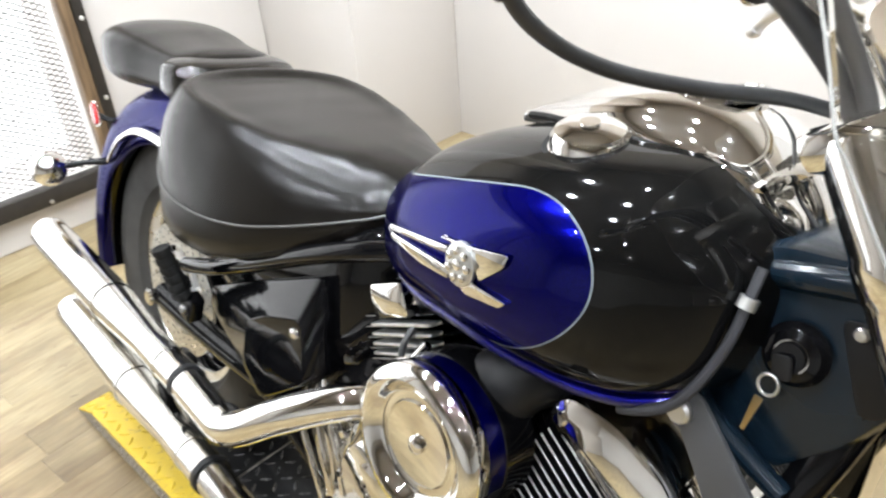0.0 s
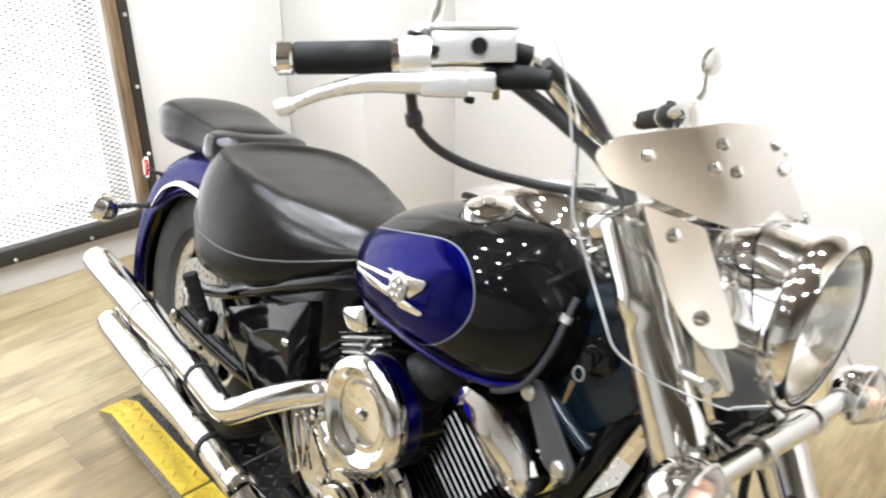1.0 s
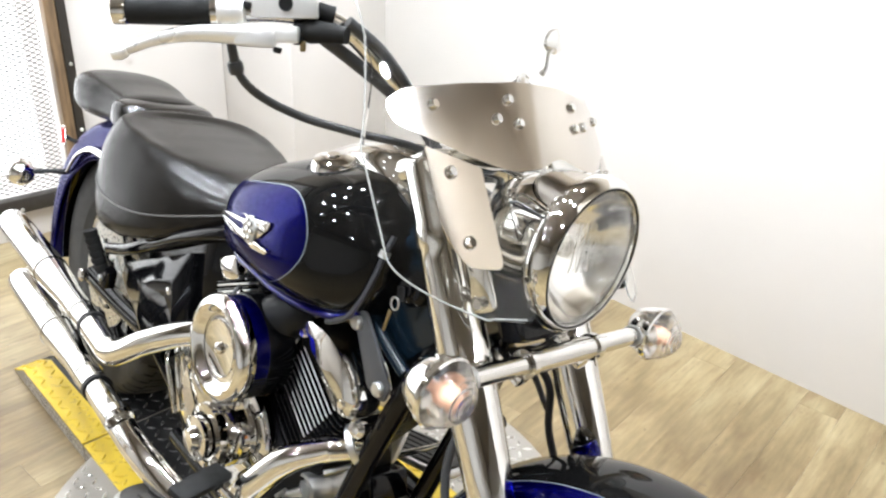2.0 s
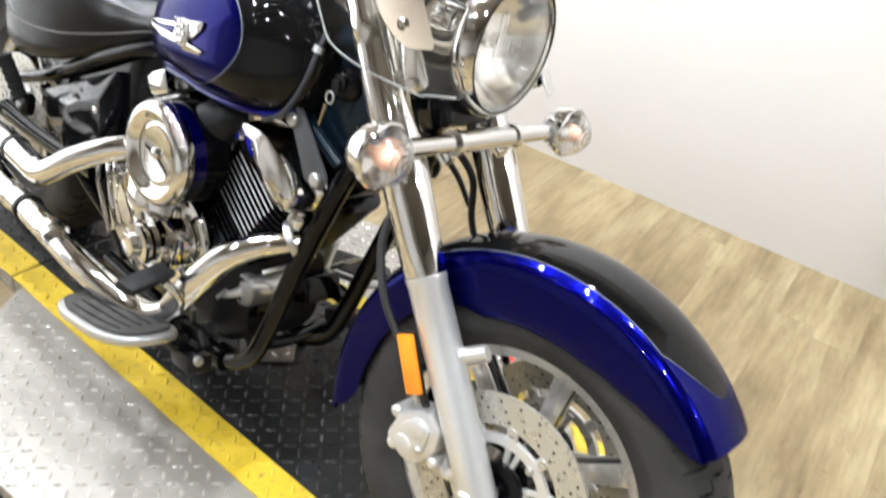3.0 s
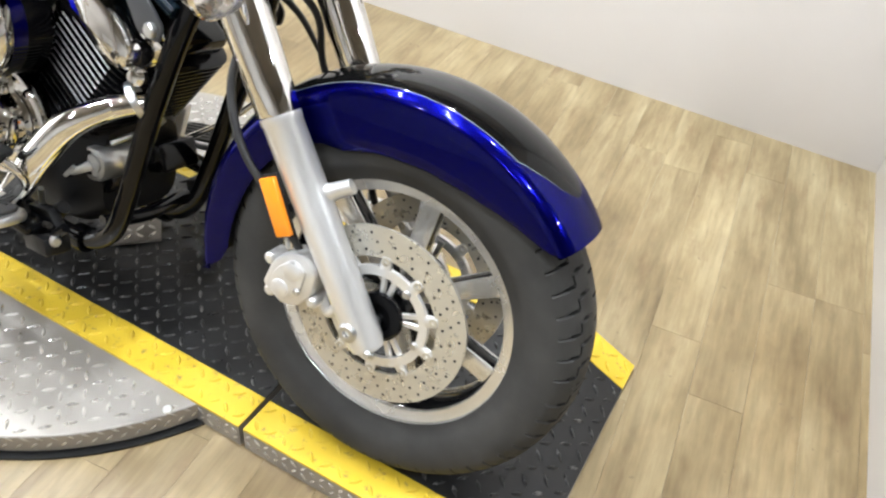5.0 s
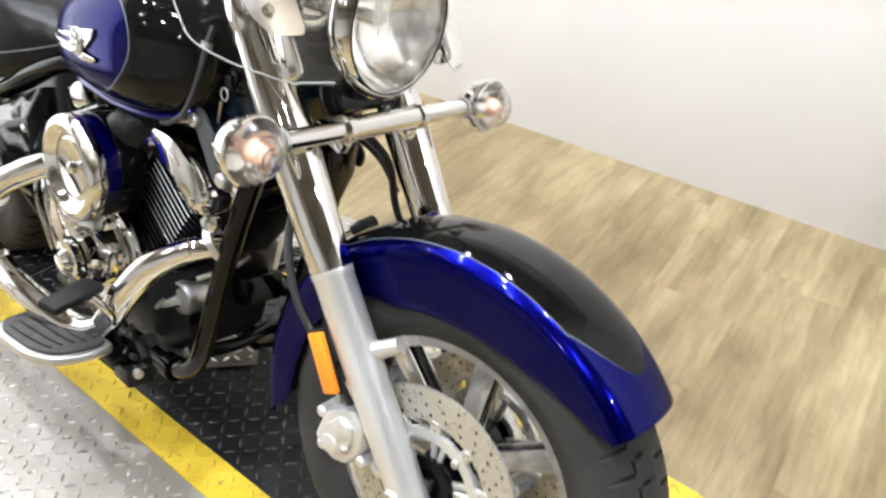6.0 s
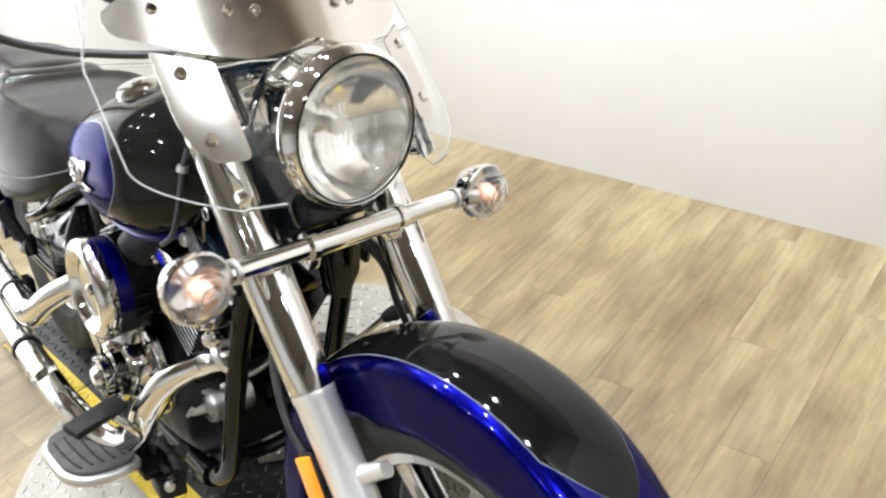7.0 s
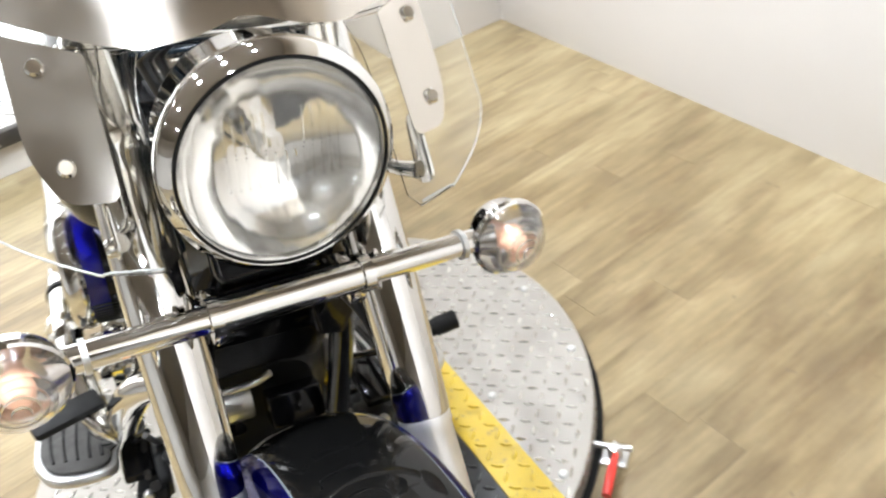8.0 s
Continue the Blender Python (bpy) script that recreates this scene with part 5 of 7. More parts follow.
    stem = hp("mirror", lathe([(0, -0.018 * size), (0.04 * size, -0.016 * size), (0.058 * size, -0.008 * size), (0.060 * size, 0.0), (0.057 * size, 0.003), (0, 0.003)], st + reach, (-0.98, 0.05 * side, 0.1), 36, squash=0.72), CHROME, "round chrome rear-view mirror on a curved stem")
    hp("mirror_stem", tube([st, st + Vector((0.004, side * 0.004, 0.2 * reach.z)), st + Vector((0.15 * reach.x, 0.3 * reach.y, 0.6 * reach.z)), st + reach * 0.86], [0.0065, 0.006, 0.005, 0.006], 12), CHROME, "", stem)
# cables and hoses
hp("throttle_cable", tube([(1.040, -0.365, 1.085), (1.040, -0.350, 1.042), (1.052, -0.318, 1.013), (1.067, -0.250, 0.991), (1.100, -0.175, 0.981), (1.150, -0.09, 0.975), (1.195, -0.055, 0.955), (1.21, -0.03, 0.88)], 0.006, 10), CABLE, "black throttle cable in a long bend")
hp("cable_elbow", tube([(1.040, -0.366, 1.092), (1.040, -0.362, 1.070), (1.040, -0.350, 1.044)], [0.0062, 0.0065, 0.0068], 10), CABLE, "")
hp("cable_nut", lathe([(0, -0.008), (0.009, -0.008), (0.0105, -0.004), (0.0105, 0.004), (0.009, 0.008), (0, 0.008)], (1.040, -0.350, 1.042), (0.1, 0.4, -0.9), 14), CABLE, "")
hp("brake_line", tube([(1.135, -0.255, 1.128), (1.150, -0.20, 1.100), (1.165, -0.14, 1.050), (1.190, -0.10, 0.99), (1.225, -0.09, 0.90), (1.27, -0.08, 0.80)], 0.0075, 10), CABLE, "black brake hose along the handlebar")
hp("wiring_loom", tube([(1.09, -0.28, 1.110), (1.125, -0.20, 1.070), (1.150, -0.12, 1.025), (1.180, -0.08, 0.975), (1.20, -0.05, 0.90)], 0.009, 10), CABLE, "black wiring loom on the handlebar")
hp("clutch_cable", tube([(1.08, 0.33, 1.108), (1.11, 0.26, 1.04), (1.16, 0.14, 0.985), (1.20, 0.06, 0.93), (1.19, 0.05, 0.84)], 0.0055, 10), CABLE, "black clutch cable")

# ---- tank, seats, rear ----
def sample(table, x):
    """A smooth curve through rows of x and values."""
    xs = [r[0] for r in table]
    i = max(0, min(len(xs) - 2, sum(x >= v for v in xs) - 1))
    t = (x - xs[i]) / (xs[i + 1] - xs[i])
    out = []
    for k in range(1, len(table[0])):
        p = [table[max(0, min(len(xs) - 1, j))][k] for j in (i - 1, i, i + 1, i + 2)]
        out.append(0.5 * (2 * p[1] + (p[2] - p[0]) * t + (2 * p[0] - 5 * p[1] + 4 * p[2] - p[3]) * t * t + (3 * p[1] - p[0] - 3 * p[2] + p[3]) * t ** 3))
    return out


def power(v, p):
    return math.copysign(abs(v) ** p, v)


def body_loft(table, n_x, n_a=48, p_top=0.85, p_low=0.6):
    """Rows: x, half width, top z, widest z, bottom z."""
    rings = []
    x0, x1 = table[0][0], table[-1][0]
    for i in range(n_x + 1):
        u = i / n_x
        x = x0 + (x1 - x0) * u
        w, zt, zm, zb = sample(table, x)
        ring = []
        for j in range(n_a):
            a = 2 * math.pi * j / n_a
            c, s = math.cos(a), math.sin(a)
            if s >= 0:
                ring.append(Vector((x, w * power(c, p_top), zm + (zt - zm) * power(s, p_top))))
            else:
                ring.append(Vector((x, w * power(c, p_low), zm + (zm - zb) * power(s, p_low))))
        rings.append(ring)
    return loft(rings)


TANK = [(0.618, 0.012, 0.738, 0.728, 0.716), (0.636, 0.040, 0.754, 0.732, 0.704), (0.675, 0.096, 0.787, 0.746, 0.692), (0.725, 0.152, 0.832, 0.762, 0.686), (0.79, 0.194, 0.876, 0.776, 0.683), (0.87, 0.215, 0.906, 0.790, 0.686),
        (0.95, 0.224, 0.926, 0.800, 0.684), (1.03, 0.223, 0.936, 0.810, 0.686), (1.085, 0.210, 0.935, 0.820, 0.692), (1.118, 0.190, 0.918, 0.822, 0.703), (1.145, 0.170, 0.895, 0.824, 0.722), (1.164, 0.146, 0.874, 0.826, 0.746), (1.177, 0.112, 0.856, 0.826, 0.785), (1.183, 0.072, 0.842, 0.824, 0.805)]


def tank_mask(m):
    """Teardrop on either flank: 1 on its outline, less inside it."""
    tc, sep = node(m, "ShaderNodeTexCoord"), node(m, "ShaderNodeSeparateXYZ")
    link(m, tc.outputs["Object"], sep.inputs[0])
    x, z = sep.outputs[0], sep.outputs[2]
    # long axis rises towards the front
    zc = maths(m, "ADD", maths(m, "MULTIPLY", maths(m, "SUBTRACT", x, 0.9542), 0.2055), 0.788)
    ahead = maths(m, "DIVIDE", maths(m, "MAXIMUM", maths(m, "SUBTRACT", x, 0.9542), 0.0), 0.1125)
    behind = maths(m, "DIVIDE", maths(m, "MAXIMUM", maths(m, "SUBTRACT", 0.9542, x), 0.0), 0.4215)
    dz = maths(m, "SUBTRACT", z, zc)
    rise = maths(m, "DIVIDE", dz, 0.0786)
    sq = lambda v: maths(m, "MULTIPLY", v, v)
    round_ = maths(m, "SQRT", maths(m, "ADD", maths(m, "ADD", sq(ahead), sq(behind)), sq(rise)))
    return round_


TANK_PAINT = two_tone("two_tone_tank_paint", tank_mask)
tank = mp("fuel_tank", body_loft(TANK, 56, 64, 0.82, 0.55), TANK_PAINT, "black teardrop fuel tank with deep blue side panels", None, 60)
# rolled seam along the tank's lower edge
for side in (-1, 1):
    mp("tank_seam", tube([(x, side * (sample(TANK, x)[0] * 0.80 + 0.003), sample(TANK, x)[2] - 0.88 * (sample(TANK, x)[2] - sample(TANK, x)[3])) for x in (0.62, 0.66, 0.72, 0.80, 0.88, 0.96, 1.04, 1.09, 1.12, 1.138)], [0.0062] * 9 + [0.004], 10), BLUE, "", tank)
    mp("trim_strip", tube([(1.090, side * 0.164, 0.698), (1.106, side * 0.165, 0.705), (1.133, side * 0.164, 0.723), (1.150, side * 0.162, 0.747), (1.163, side * 0.158, 0.780), (1.170, side * 0.154, 0.810), (1.172, side * 0.147, 0.840), (1.172, side * 0.136, 0.866)], 0.0056, 10, flat=0.8), TRIM_GREY, "grey rubber edge trim", tank)
    mp("trim_clip", lathe([(0.005, -0.005), (0.0085, -0.005), (0.0085, 0.005), (0.005, 0.005)], (1.172, side * 0.148, 0.838), (0.1, -0.3 * side, 1), 14, closed=True), SATIN, "", tank)
CAP = Vector((0.975, -0.115, 0.908))
cn = Vector((0.03, -0.30, 1.0)).normalized()
cap = mp("fuel_cap", lathe([(0, -0.01), (0.040, -0.01), (0.043, 0.0), (0.043, 0.004), (0.039, 0.007), (0.038, 0.017), (0.034, 0.023), (0.020, 0.027), (0, 0.028)], CAP, cn, 40), CHROME, "chrome round fuel cap on the tank's shoulder")
mp("cap_lock", lathe([(0, 0.028), (0.010, 0.028), (0.010, 0.031), (0, 0.031)], CAP, cn, 16), CHROME, "", cap)
mp("cap_ring", lathe([(0.040, 0.0), (0.047, 0.0), (0.046, 0.005), (0.041, 0.006)], CAP, cn, 40, closed=True), RUBBER, "", cap)
# instrument console along the tank's ridge
CONS = [(0.800, 0.010, 0.900, 0.894, 0.885), (0.83, 0.026, 0.916, 0.902, 0.890), (0.88, 0.052, 0.938, 0.911, 0.895), (0.93, 0.078, 0.958, 0.918, 0.900), (0.98, 0.092, 0.972, 0.922, 0.902), (1.03, 0.096, 0.976, 0.924, 0.900), (1.08, 0.094, 0.967, 0.921, 0.890), (1.12, 0.087, 0.944, 0.905, 0.870), (1.148, 0.072, 0.915, 0.884, 0.850), (1.168, 0.040, 0.882, 0.860, 0.835)]
console = mp("instrument_console", body_loft(CONS, 30, 36, 1.0, 0.6), CHROME, "chrome instrument console along the tank top", None, 60)
for side in (-1, 1):
    mp("console_gasket", tube([(x, side * (sample(CONS, x)[0] + 0.0015), sample(CONS, x)[2] + 0.001) for x in (0.82, 0.86, 0.90, 0.94, 0.98, 1.03, 1.08, 1.12, 1.148, 1.160)], 0.0042, 8), RUBBER, "black rubber gasket", console)
mp("speedometer_glass", lathe([(0, 0.003), (0.040, 0.001), (0.043, -0.004), (0, -0.004)], (1.030, 0, 0.974), (-0.2, 0, 1), 36), GLOSS_BLACK, "", console)
mp("speedometer_ring", lathe([(0.041, -0.012), (0.050, -0.012), (0.048, 0.002), (0.042, 0.003)], (1.030, 0, 0.974), (-0.2, 0, 1), 36, closed=True), CHROME, "", console)
# winged tank emblem on either flank
for side in (-1, 1):
    def on_flank(outline, h=0.005, lift=0.001):
        bm = slab(outline, h, Matrix(), 0.001)
        for v in bm.verts:
            x_, z_, out_ = v.co
            w, zt, zm, zb = sample(TANK, x_)
            up_ = max(-0.98, min(0.98, (z_ - zm) / ((zt - zm) if z_ > zm else (zm - zb))))
            pw = 0.82 if z_ > zm else 0.55
            flank = w * math.cos(math.asin(abs(up_) ** (1 / pw))) ** pw
            v.co = (x_, side * (flank + lift + out_), z_)
        return bm
    emb = mp("tank_emblem", on_flank(rounded([(0.892, 0.809), (0.945, 0.816), (0.988, 0.824), (0.984, 0.810), (0.957, 0.786), (0.940, 0.806)], 0.003, 2), 0.004), CHROME, "winged chrome emblem")
    mp("emblem_wing", on_flank(rounded([(0.781, 0.777), (0.790, 0.781), (0.906, 0.803), (0.910, 0.796), (0.795, 0.776)], 0.002, 2), 0.004), CHROME, "", emb)
    mp("emblem_wing", on_flank(rounded([(0.781, 0.775), (0.800, 0.774), (0.910, 0.782), (0.912, 0.770), (0.860, 0.766), (0.795, 0.767)], 0.002, 2), 0.004), CHROME, "", emb)
    mp("emblem_wing", on_flank(rounded([(0.915, 0.775), (0.950, 0.780), (0.993, 0.778), (0.985, 0.770), (0.940, 0.765)], 0.002, 2), 0.004), CHROME, "", emb)
    mp("emblem_boss", on_flank([(0.929 + 0.021 * math.cos(a), 0.793 + 0.023 * math.sin(a)) for a in (2 * math.pi * k / 20 for k in range(20))], 0.006), SATIN, "", emb)
    for k in range(7):
        a0 = 2 * math.pi * k / 7
        mp("emblem_gem", on_flank([(0.929 + 0.0135 * math.cos(a0) + 0.0045 * math.cos(a), 0.793 + 0.0145 * math.sin(a0) + 0.0048 * math.sin(a)) for a in (2 * math.pi * j / 8 for j in range(8))], 0.010), CHROME, "", emb)
    mp("emblem_gem", on_flank([(0.929 + 0.006 * math.cos(a), 0.793 + 0.006 * math.sin(a)) for a in (2 * math.pi * j / 10 for j in range(10))], 0.010), CHROME, "", emb)

# neck cover with the ignition lock, front frame
neck = mp("steering_head_cover", slab(rounded([(1.105, 0.705), (1.125, 0.860), (1.165, 0.880), (1.262, 0.890), (1.300, 0.868), (1.296, 0.790), (1.262, 0.730), (1.205, 0.668), (1.165, 0.680)], 0.018), 0.200, side_pose(0, 0.100, 0, -1), 0.014), NECK_BLACK, "blue-black plastic steering head cover with ignition lock", None, 40)
for side in (-1, 1):
    mp("cover_rib", tube([(1.165, side * 0.097, 0.852), (1.205, side * 0.099, 0.861), (1.255, side * 0.096, 0.872), (1.285, side * 0.085, 0.876)], [0.012, 0.014, 0.014, 0.010], 14), NECK_BLACK, "", neck)
    mp("cover_recess", slab(rounded([(1.228, 0.838), (1.272, 0.846), (1.282, 0.772), (1.262, 0.762), (1.244, 0.800)], 0.010), 0.004, side_pose(0, side * 0.0995, 0, side), 0.002), SATIN_BLACK, "", neck)
    mp("recess_screw", bolt((1.246, side * 0.104, 0.832), (0, side, 0), 0.006, 0.004), SATIN, "", neck)
lock = mp("ignition_lock", lathe([(0, 0), (0.027, 0), (0.028, 0.012), (0.022, 0.020), (0.014, 0.022), (0.013, 0.030), (0, 0.030)], (1.205, -0.098, 0.795), (0.05, -1, 0.1), 28), CASE_BLACK, "")
mp("lock_ring", lathe([(0.0125, 0.020), (0.0145, 0.020), (0.0145, 0.024), (0.0125, 0.024)], (1.205, -0.098, 0.795), (0.05, -1, 0.1), 24, closed=True), CHROME, "", lock)
mp("key", slab(rounded([(-0.008, 0.004), (0.008, 0.004), (0.008, -0.018), (-0.008, -0.018)], 0.005), 0.0025, side_pose(1.204, -0.130, 0.797, -1, 0.2), 0.0005), SATIN_BLACK, "", lock)
mp("key_ring", tube([(1.200 + 0.0085 * math.cos(a), -0.134, 0.772 + 0.0095 * math.sin(a)) for a in (2 * math.pi * k / 12 for k in range(13))], 0.0014, 8, 2), SATIN, "steel key ring", lock)
mp("spare_key", slab(rounded([(-0.004, 0), (0.004, 0), (0.002, -0.036), (-0.002, -0.036)], 0.0015), 0.002, side_pose(1.197, -0.136, 0.760, -1, -0.18), 0.0004), BRASS, "", lock)
for side in (-1, 1):
    dt = mp("frame_downtube", tube([(1.262, side * 0.050, 0.78), (1.238, side * 0.085, 0.68), (1.205, side * 0.097, 0.575), (1.160, side * 0.100, 0.435), (1.120, side * 0.100, 0.300), (1.085, side * 0.100, 0.215), (1.02, side * 0.10, 0.170), (0.90, side * 0.10, 0.158), (0.55, side * 0.10, 0.165)], 0.0185, 18), CASE_BLACK, "black frame downtube")
    mp("engine_bracket", slab(rounded([(1.118, 0.728), (1.150, 0.738), (1.235, 0.650), (1.228, 0.622), (1.185, 0.628), (1.165, 0.66)], 0.010), 0.006, side_pose(0, side * 0.136, 0, side), 0.0015), ALLOY_GREY, "grey alloy engine mounting plate", dt)
    for bx, bz in ((1.138, 0.715), (1.214, 0.640)):
        mp("mount_bolt", bolt((bx, side * 0.143, bz), (0, side, 0), 0.012, 0.008), SATIN, "", dt)
    mp("frame_gusset", tube([(1.085, side * 0.09, 0.745), (1.144, side * 0.112, 0.712), (1.185, side * 0.113, 0.690), (1.228, side * 0.110, 0.668)], 0.011, 12), NECK_BLACK, "", dt)

# rider's seat and passenger pad
# outline: x, half width, seam z, skirt bottom z; ridge: x, height along the middle, rise of the edge over it
SEAT_PLAN = [(0.086, 0.0, 0.730, 0.680), (0.091, 0.058, 0.724, 0.670), (0.106, 0.106, 0.713, 0.650), (0.132, 0.152, 0.698, 0.626), (0.168, 0.186, 0.680, 0.603), (0.22, 0.209, 0.662, 0.585), (0.28, 0.217, 0.650, 0.574), (0.36, 0.211, 0.647, 0.577), (0.44, 0.195, 0.656, 0.596), (0.51, 0.172, 0.674, 0.622), (0.56, 0.148, 0.690, 0.646), (0.605, 0.124, 0.706, 0.668), (0.645, 0.096, 0.722, 0.690), (0.672, 0.056, 0.740, 0.716), (0.686, 0.0, 0.752, 0.734)]
# ridge: x, height, fullness of the section, rise of the rolled edge
SEAT_RIDGE = [(0.06, 0.804, 9.0, 0.020), (0.14, 0.806, 9.0, 0.020), (0.20, 0.806, 8.6, 0.019), (0.28, 0.801, 8.0, 0.016), (0.36, 0.795, 7.2, 0.012), (0.44, 0.790, 6.2, 0.007), (0.51, 0.788, 5.0, 0.003), (0.57, 0.788, 4.0, 0.0), (0.62, 0.789, 3.2, 0.0), (0.69, 0.784, 2.6, 0.0)]


def seat_mesh():
    """A dished saddle: rings shrunk from its outline towards the middle."""
    outline = smooth_path([(x, -w, k) for k, (x, w, a, b) in enumerate(SEAT_PLAN)], 5)
    outline = outline + [Vector((p.x, -p.y, p.z)) for p in reversed(outline[1:-1])]
    centre = 0.30
    rings = []
    for s_ in (0.06, 0.18, 0.3, 0.40, 0.48, 0.54, 0.59, 0.64, 0.68, 0.72, 0.76, 0.80, 0.83, 0.86, 0.89, 0.915, 0.935, 0.955, 0.97, 0.982, 0.991, 0.997, 1.0):
        ring = []
        for p in outline:
            x, y = centre + s_ * (p.x - centre), s_ * p.y
            zs = lerp_table(SEAT_PLAN, p.x)[1]
            top, full, roll = lerp_table(SEAT_RIDGE, x)
            ring.append(Vector((x, y, zs + (top - zs) * (1 - s_ ** full) ** 0.5 + roll * math.exp(-((s_ - 0.80) / 0.12) ** 2))))
        rings.append(ring)
    for s_, k in ((1.0, 0.12), (0.998, 0.5), (0.985, 0.9), (0.95, 1.0), (0.7, 0.98)):
        ring = []
        for p in outline:
            zs, zb = lerp_table(SEAT_PLAN, p.x)[1:3]
            ring.append(Vector((centre + s_ * (p.x - centre), s_ * p.y, zs + (zb - zs) * k)))
        rings.append(ring)
    return loft(rings)


seat = mp("rider_seat", seat_mesh(), LEATHER, "broad dished black vinyl rider's seat, slightly glossy", None, 70)
for side in (-1, 1):
    mp("seat_piping", tube([(r[0], side * (r[1] + 0.0006), r[2]) for r in SEAT_PLAN[1:-1]], 0.0019, 8), PIPING, "pale grey piping", seat)
PAD = [(-0.285, 0.030, 0.818, 0.796, 0.766), (-0.272, 0.084, 0.838, 0.800, 0.750), (-0.235, 0.122, 0.852, 0.806, 0.740), (-0.175, 0.136, 0.858, 0.808, 0.734), (-0.110, 0.132, 0.854, 0.808, 0.736), (-0.050, 0.120, 0.847, 0.806, 0.741), (0.005, 0.113, 0.843, 0.806, 0.745), (0.055, 0.110, 0.841, 0.804, 0.750), (0.085, 0.098, 0.834, 0.802, 0.755), (0.097, 0.080, 0.824, 0.800, 0.760)]
pad = mp("passenger_seat", body_loft(PAD, 40, 48, 0.82, 0.5), LEATHER, "black vinyl passenger pad behind the rider's seat", None, 70)
NOSE = [(0.030, 0.108, 0.822, 0.790, 0.750), (0.040, 0.124, 0.830, 0.792, 0.746), (0.070, 0.129, 0.832, 0.792, 0.744), (0.104, 0.122, 0.828, 0.790, 0.744), (0.126, 0.098, 0.819, 0.788, 0.750), (0.136, 0.055, 0.806, 0.786, 0.762)]
mp("front_bolster", body_loft(NOSE, 20, 40, 0.55, 0.5), ROLL_VINYL, "glossier black front roll", pad, 70)

REAR = Vector((0.02, 0, 0.345))
REAR_PAINT = two_tone("two_tone_rear_paint", fender_mask(-20.0, 15.0, 0.070))
rskirt = [(20, 0.36), (40, 0.33), (60, 0.31), (90, 0.300), (130, 0.300), (150, 0.322), (170, 0.330), (188, 0.335), (194, 0.36)]
held.append(REAR)
rear_fender = mp("rear_fender", fender_mesh(REAR + Vector((0.012, 0, 0.002)), 0.418, 0.116, 20, 194, lambda th: lerp_table(rskirt, th)[0], 0.055), REAR_PAINT, "deep blue rear mudguard with black centre", None, 60)
held.pop()
for side in (-1, 1):
    mp("fender_strut", tube([(0.26, side * 0.128, 0.60), (0.12, side * 0.131, 0.665), (-0.03, side * 0.132, 0.672), (-0.14, side * 0.130, 0.630), (-0.22, side * 0.127, 0.560)], [0.010, 0.0105, 0.010, 0.009, 0.006], 12, flat=0.6), CHROME, "chrome mudguard strut", rear_fender)
held.append(REAR)
rear_wheel = wheel("rear_wheel", REAR, 0.327, 0.085, 0.205, (-1,), 0.14, mp, first=10)
held.pop()
mp("tail_lamp", lathe([(0, 0.03), (0.025, 0.028), (0.038, 0.018), (0.042, 0.0), (0.030, -0.02), (0, -0.03)], (-0.385, 0, 0.575), (-1, 0, 0.15), 28), RED_LENS, "red tail lamp on the rear mudguard")
mp("tail_lamp_housing", lathe([(0.040, -0.004), (0.046, -0.004), (0.044, -0.03), (0.020, -0.055), (0.0, -0.055)], (-0.385, 0, 0.575), (-1, 0, 0.15), 28), CHROME, "")
for side in (-1, 1):
    s = Vector((-0.300, side * 0.225, 0.532))
    rs = mp("rear_turn_signal", lathe([(0, 0.045), (0.014, 0.043), (0.028, 0.034), (0.036, 0.018), (0.0385, 0.0), (0.036, -0.010), (0.030, -0.016), (0, -0.018)], s, (1, 0, 0.05), 32), CHROME, "chrome rear turn signal on a stalk")
    mp("rear_signal_lens", lathe([(0, -0.032), (0.018, -0.028), (0.030, -0.018), (0.034, -0.012), (0, -0.012)], s, (1, 0, 0.05), 28), AMBER, "amber lens", rs)
    mp("rear_signal_stalk", tube([s + Vector((0, -side * 0.03, 0)), (-0.285, side * 0.15, 0.54), (-0.26, side * 0.10, 0.545)], [0.008, 0.006, 0.010], 12), SATIN_BLACK, "black stalk", rs)
for side in (-1, 1):
    rr_ = mp("rear_side_reflector", slab(rounded([(-0.024, -0.012), (0.024, -0.012), (0.024, 0.012), (-0.024, 0.012)], 0.011), 0.008, side_pose(-0.278, side * 0.124, 0.648, side, -1.1), 0.003), RED_LENS, "red oval side reflector")
    mp("reflector_bracket", tube([(-0.276, side * 0.120, 0.646), (-0.255, side * 0.108, 0.640), (-0.235, side * 0.090, 0.640)], 0.006, 8), SATIN_BLACK, "", rr_)
    mp("reflector_rim", slab(rounded([(-0.028, -0.016), (0.028, -0.016), (0.028, 0.016), (-0.028, 0.016)], 0.014), 0.004, side_pose(-0.278, side * 0.122, 0.648, side, -1.1), 0.0015), CHROME, "", rr_)
mp("seat_release", lathe([(0, 0), (0.010, 0), (0.014, 0.01), (0.008, 0.026), (0, 0.03)], (-0.335, -0.02, 0.722), (-0.6, 0, 1), 16), CHROME, "")

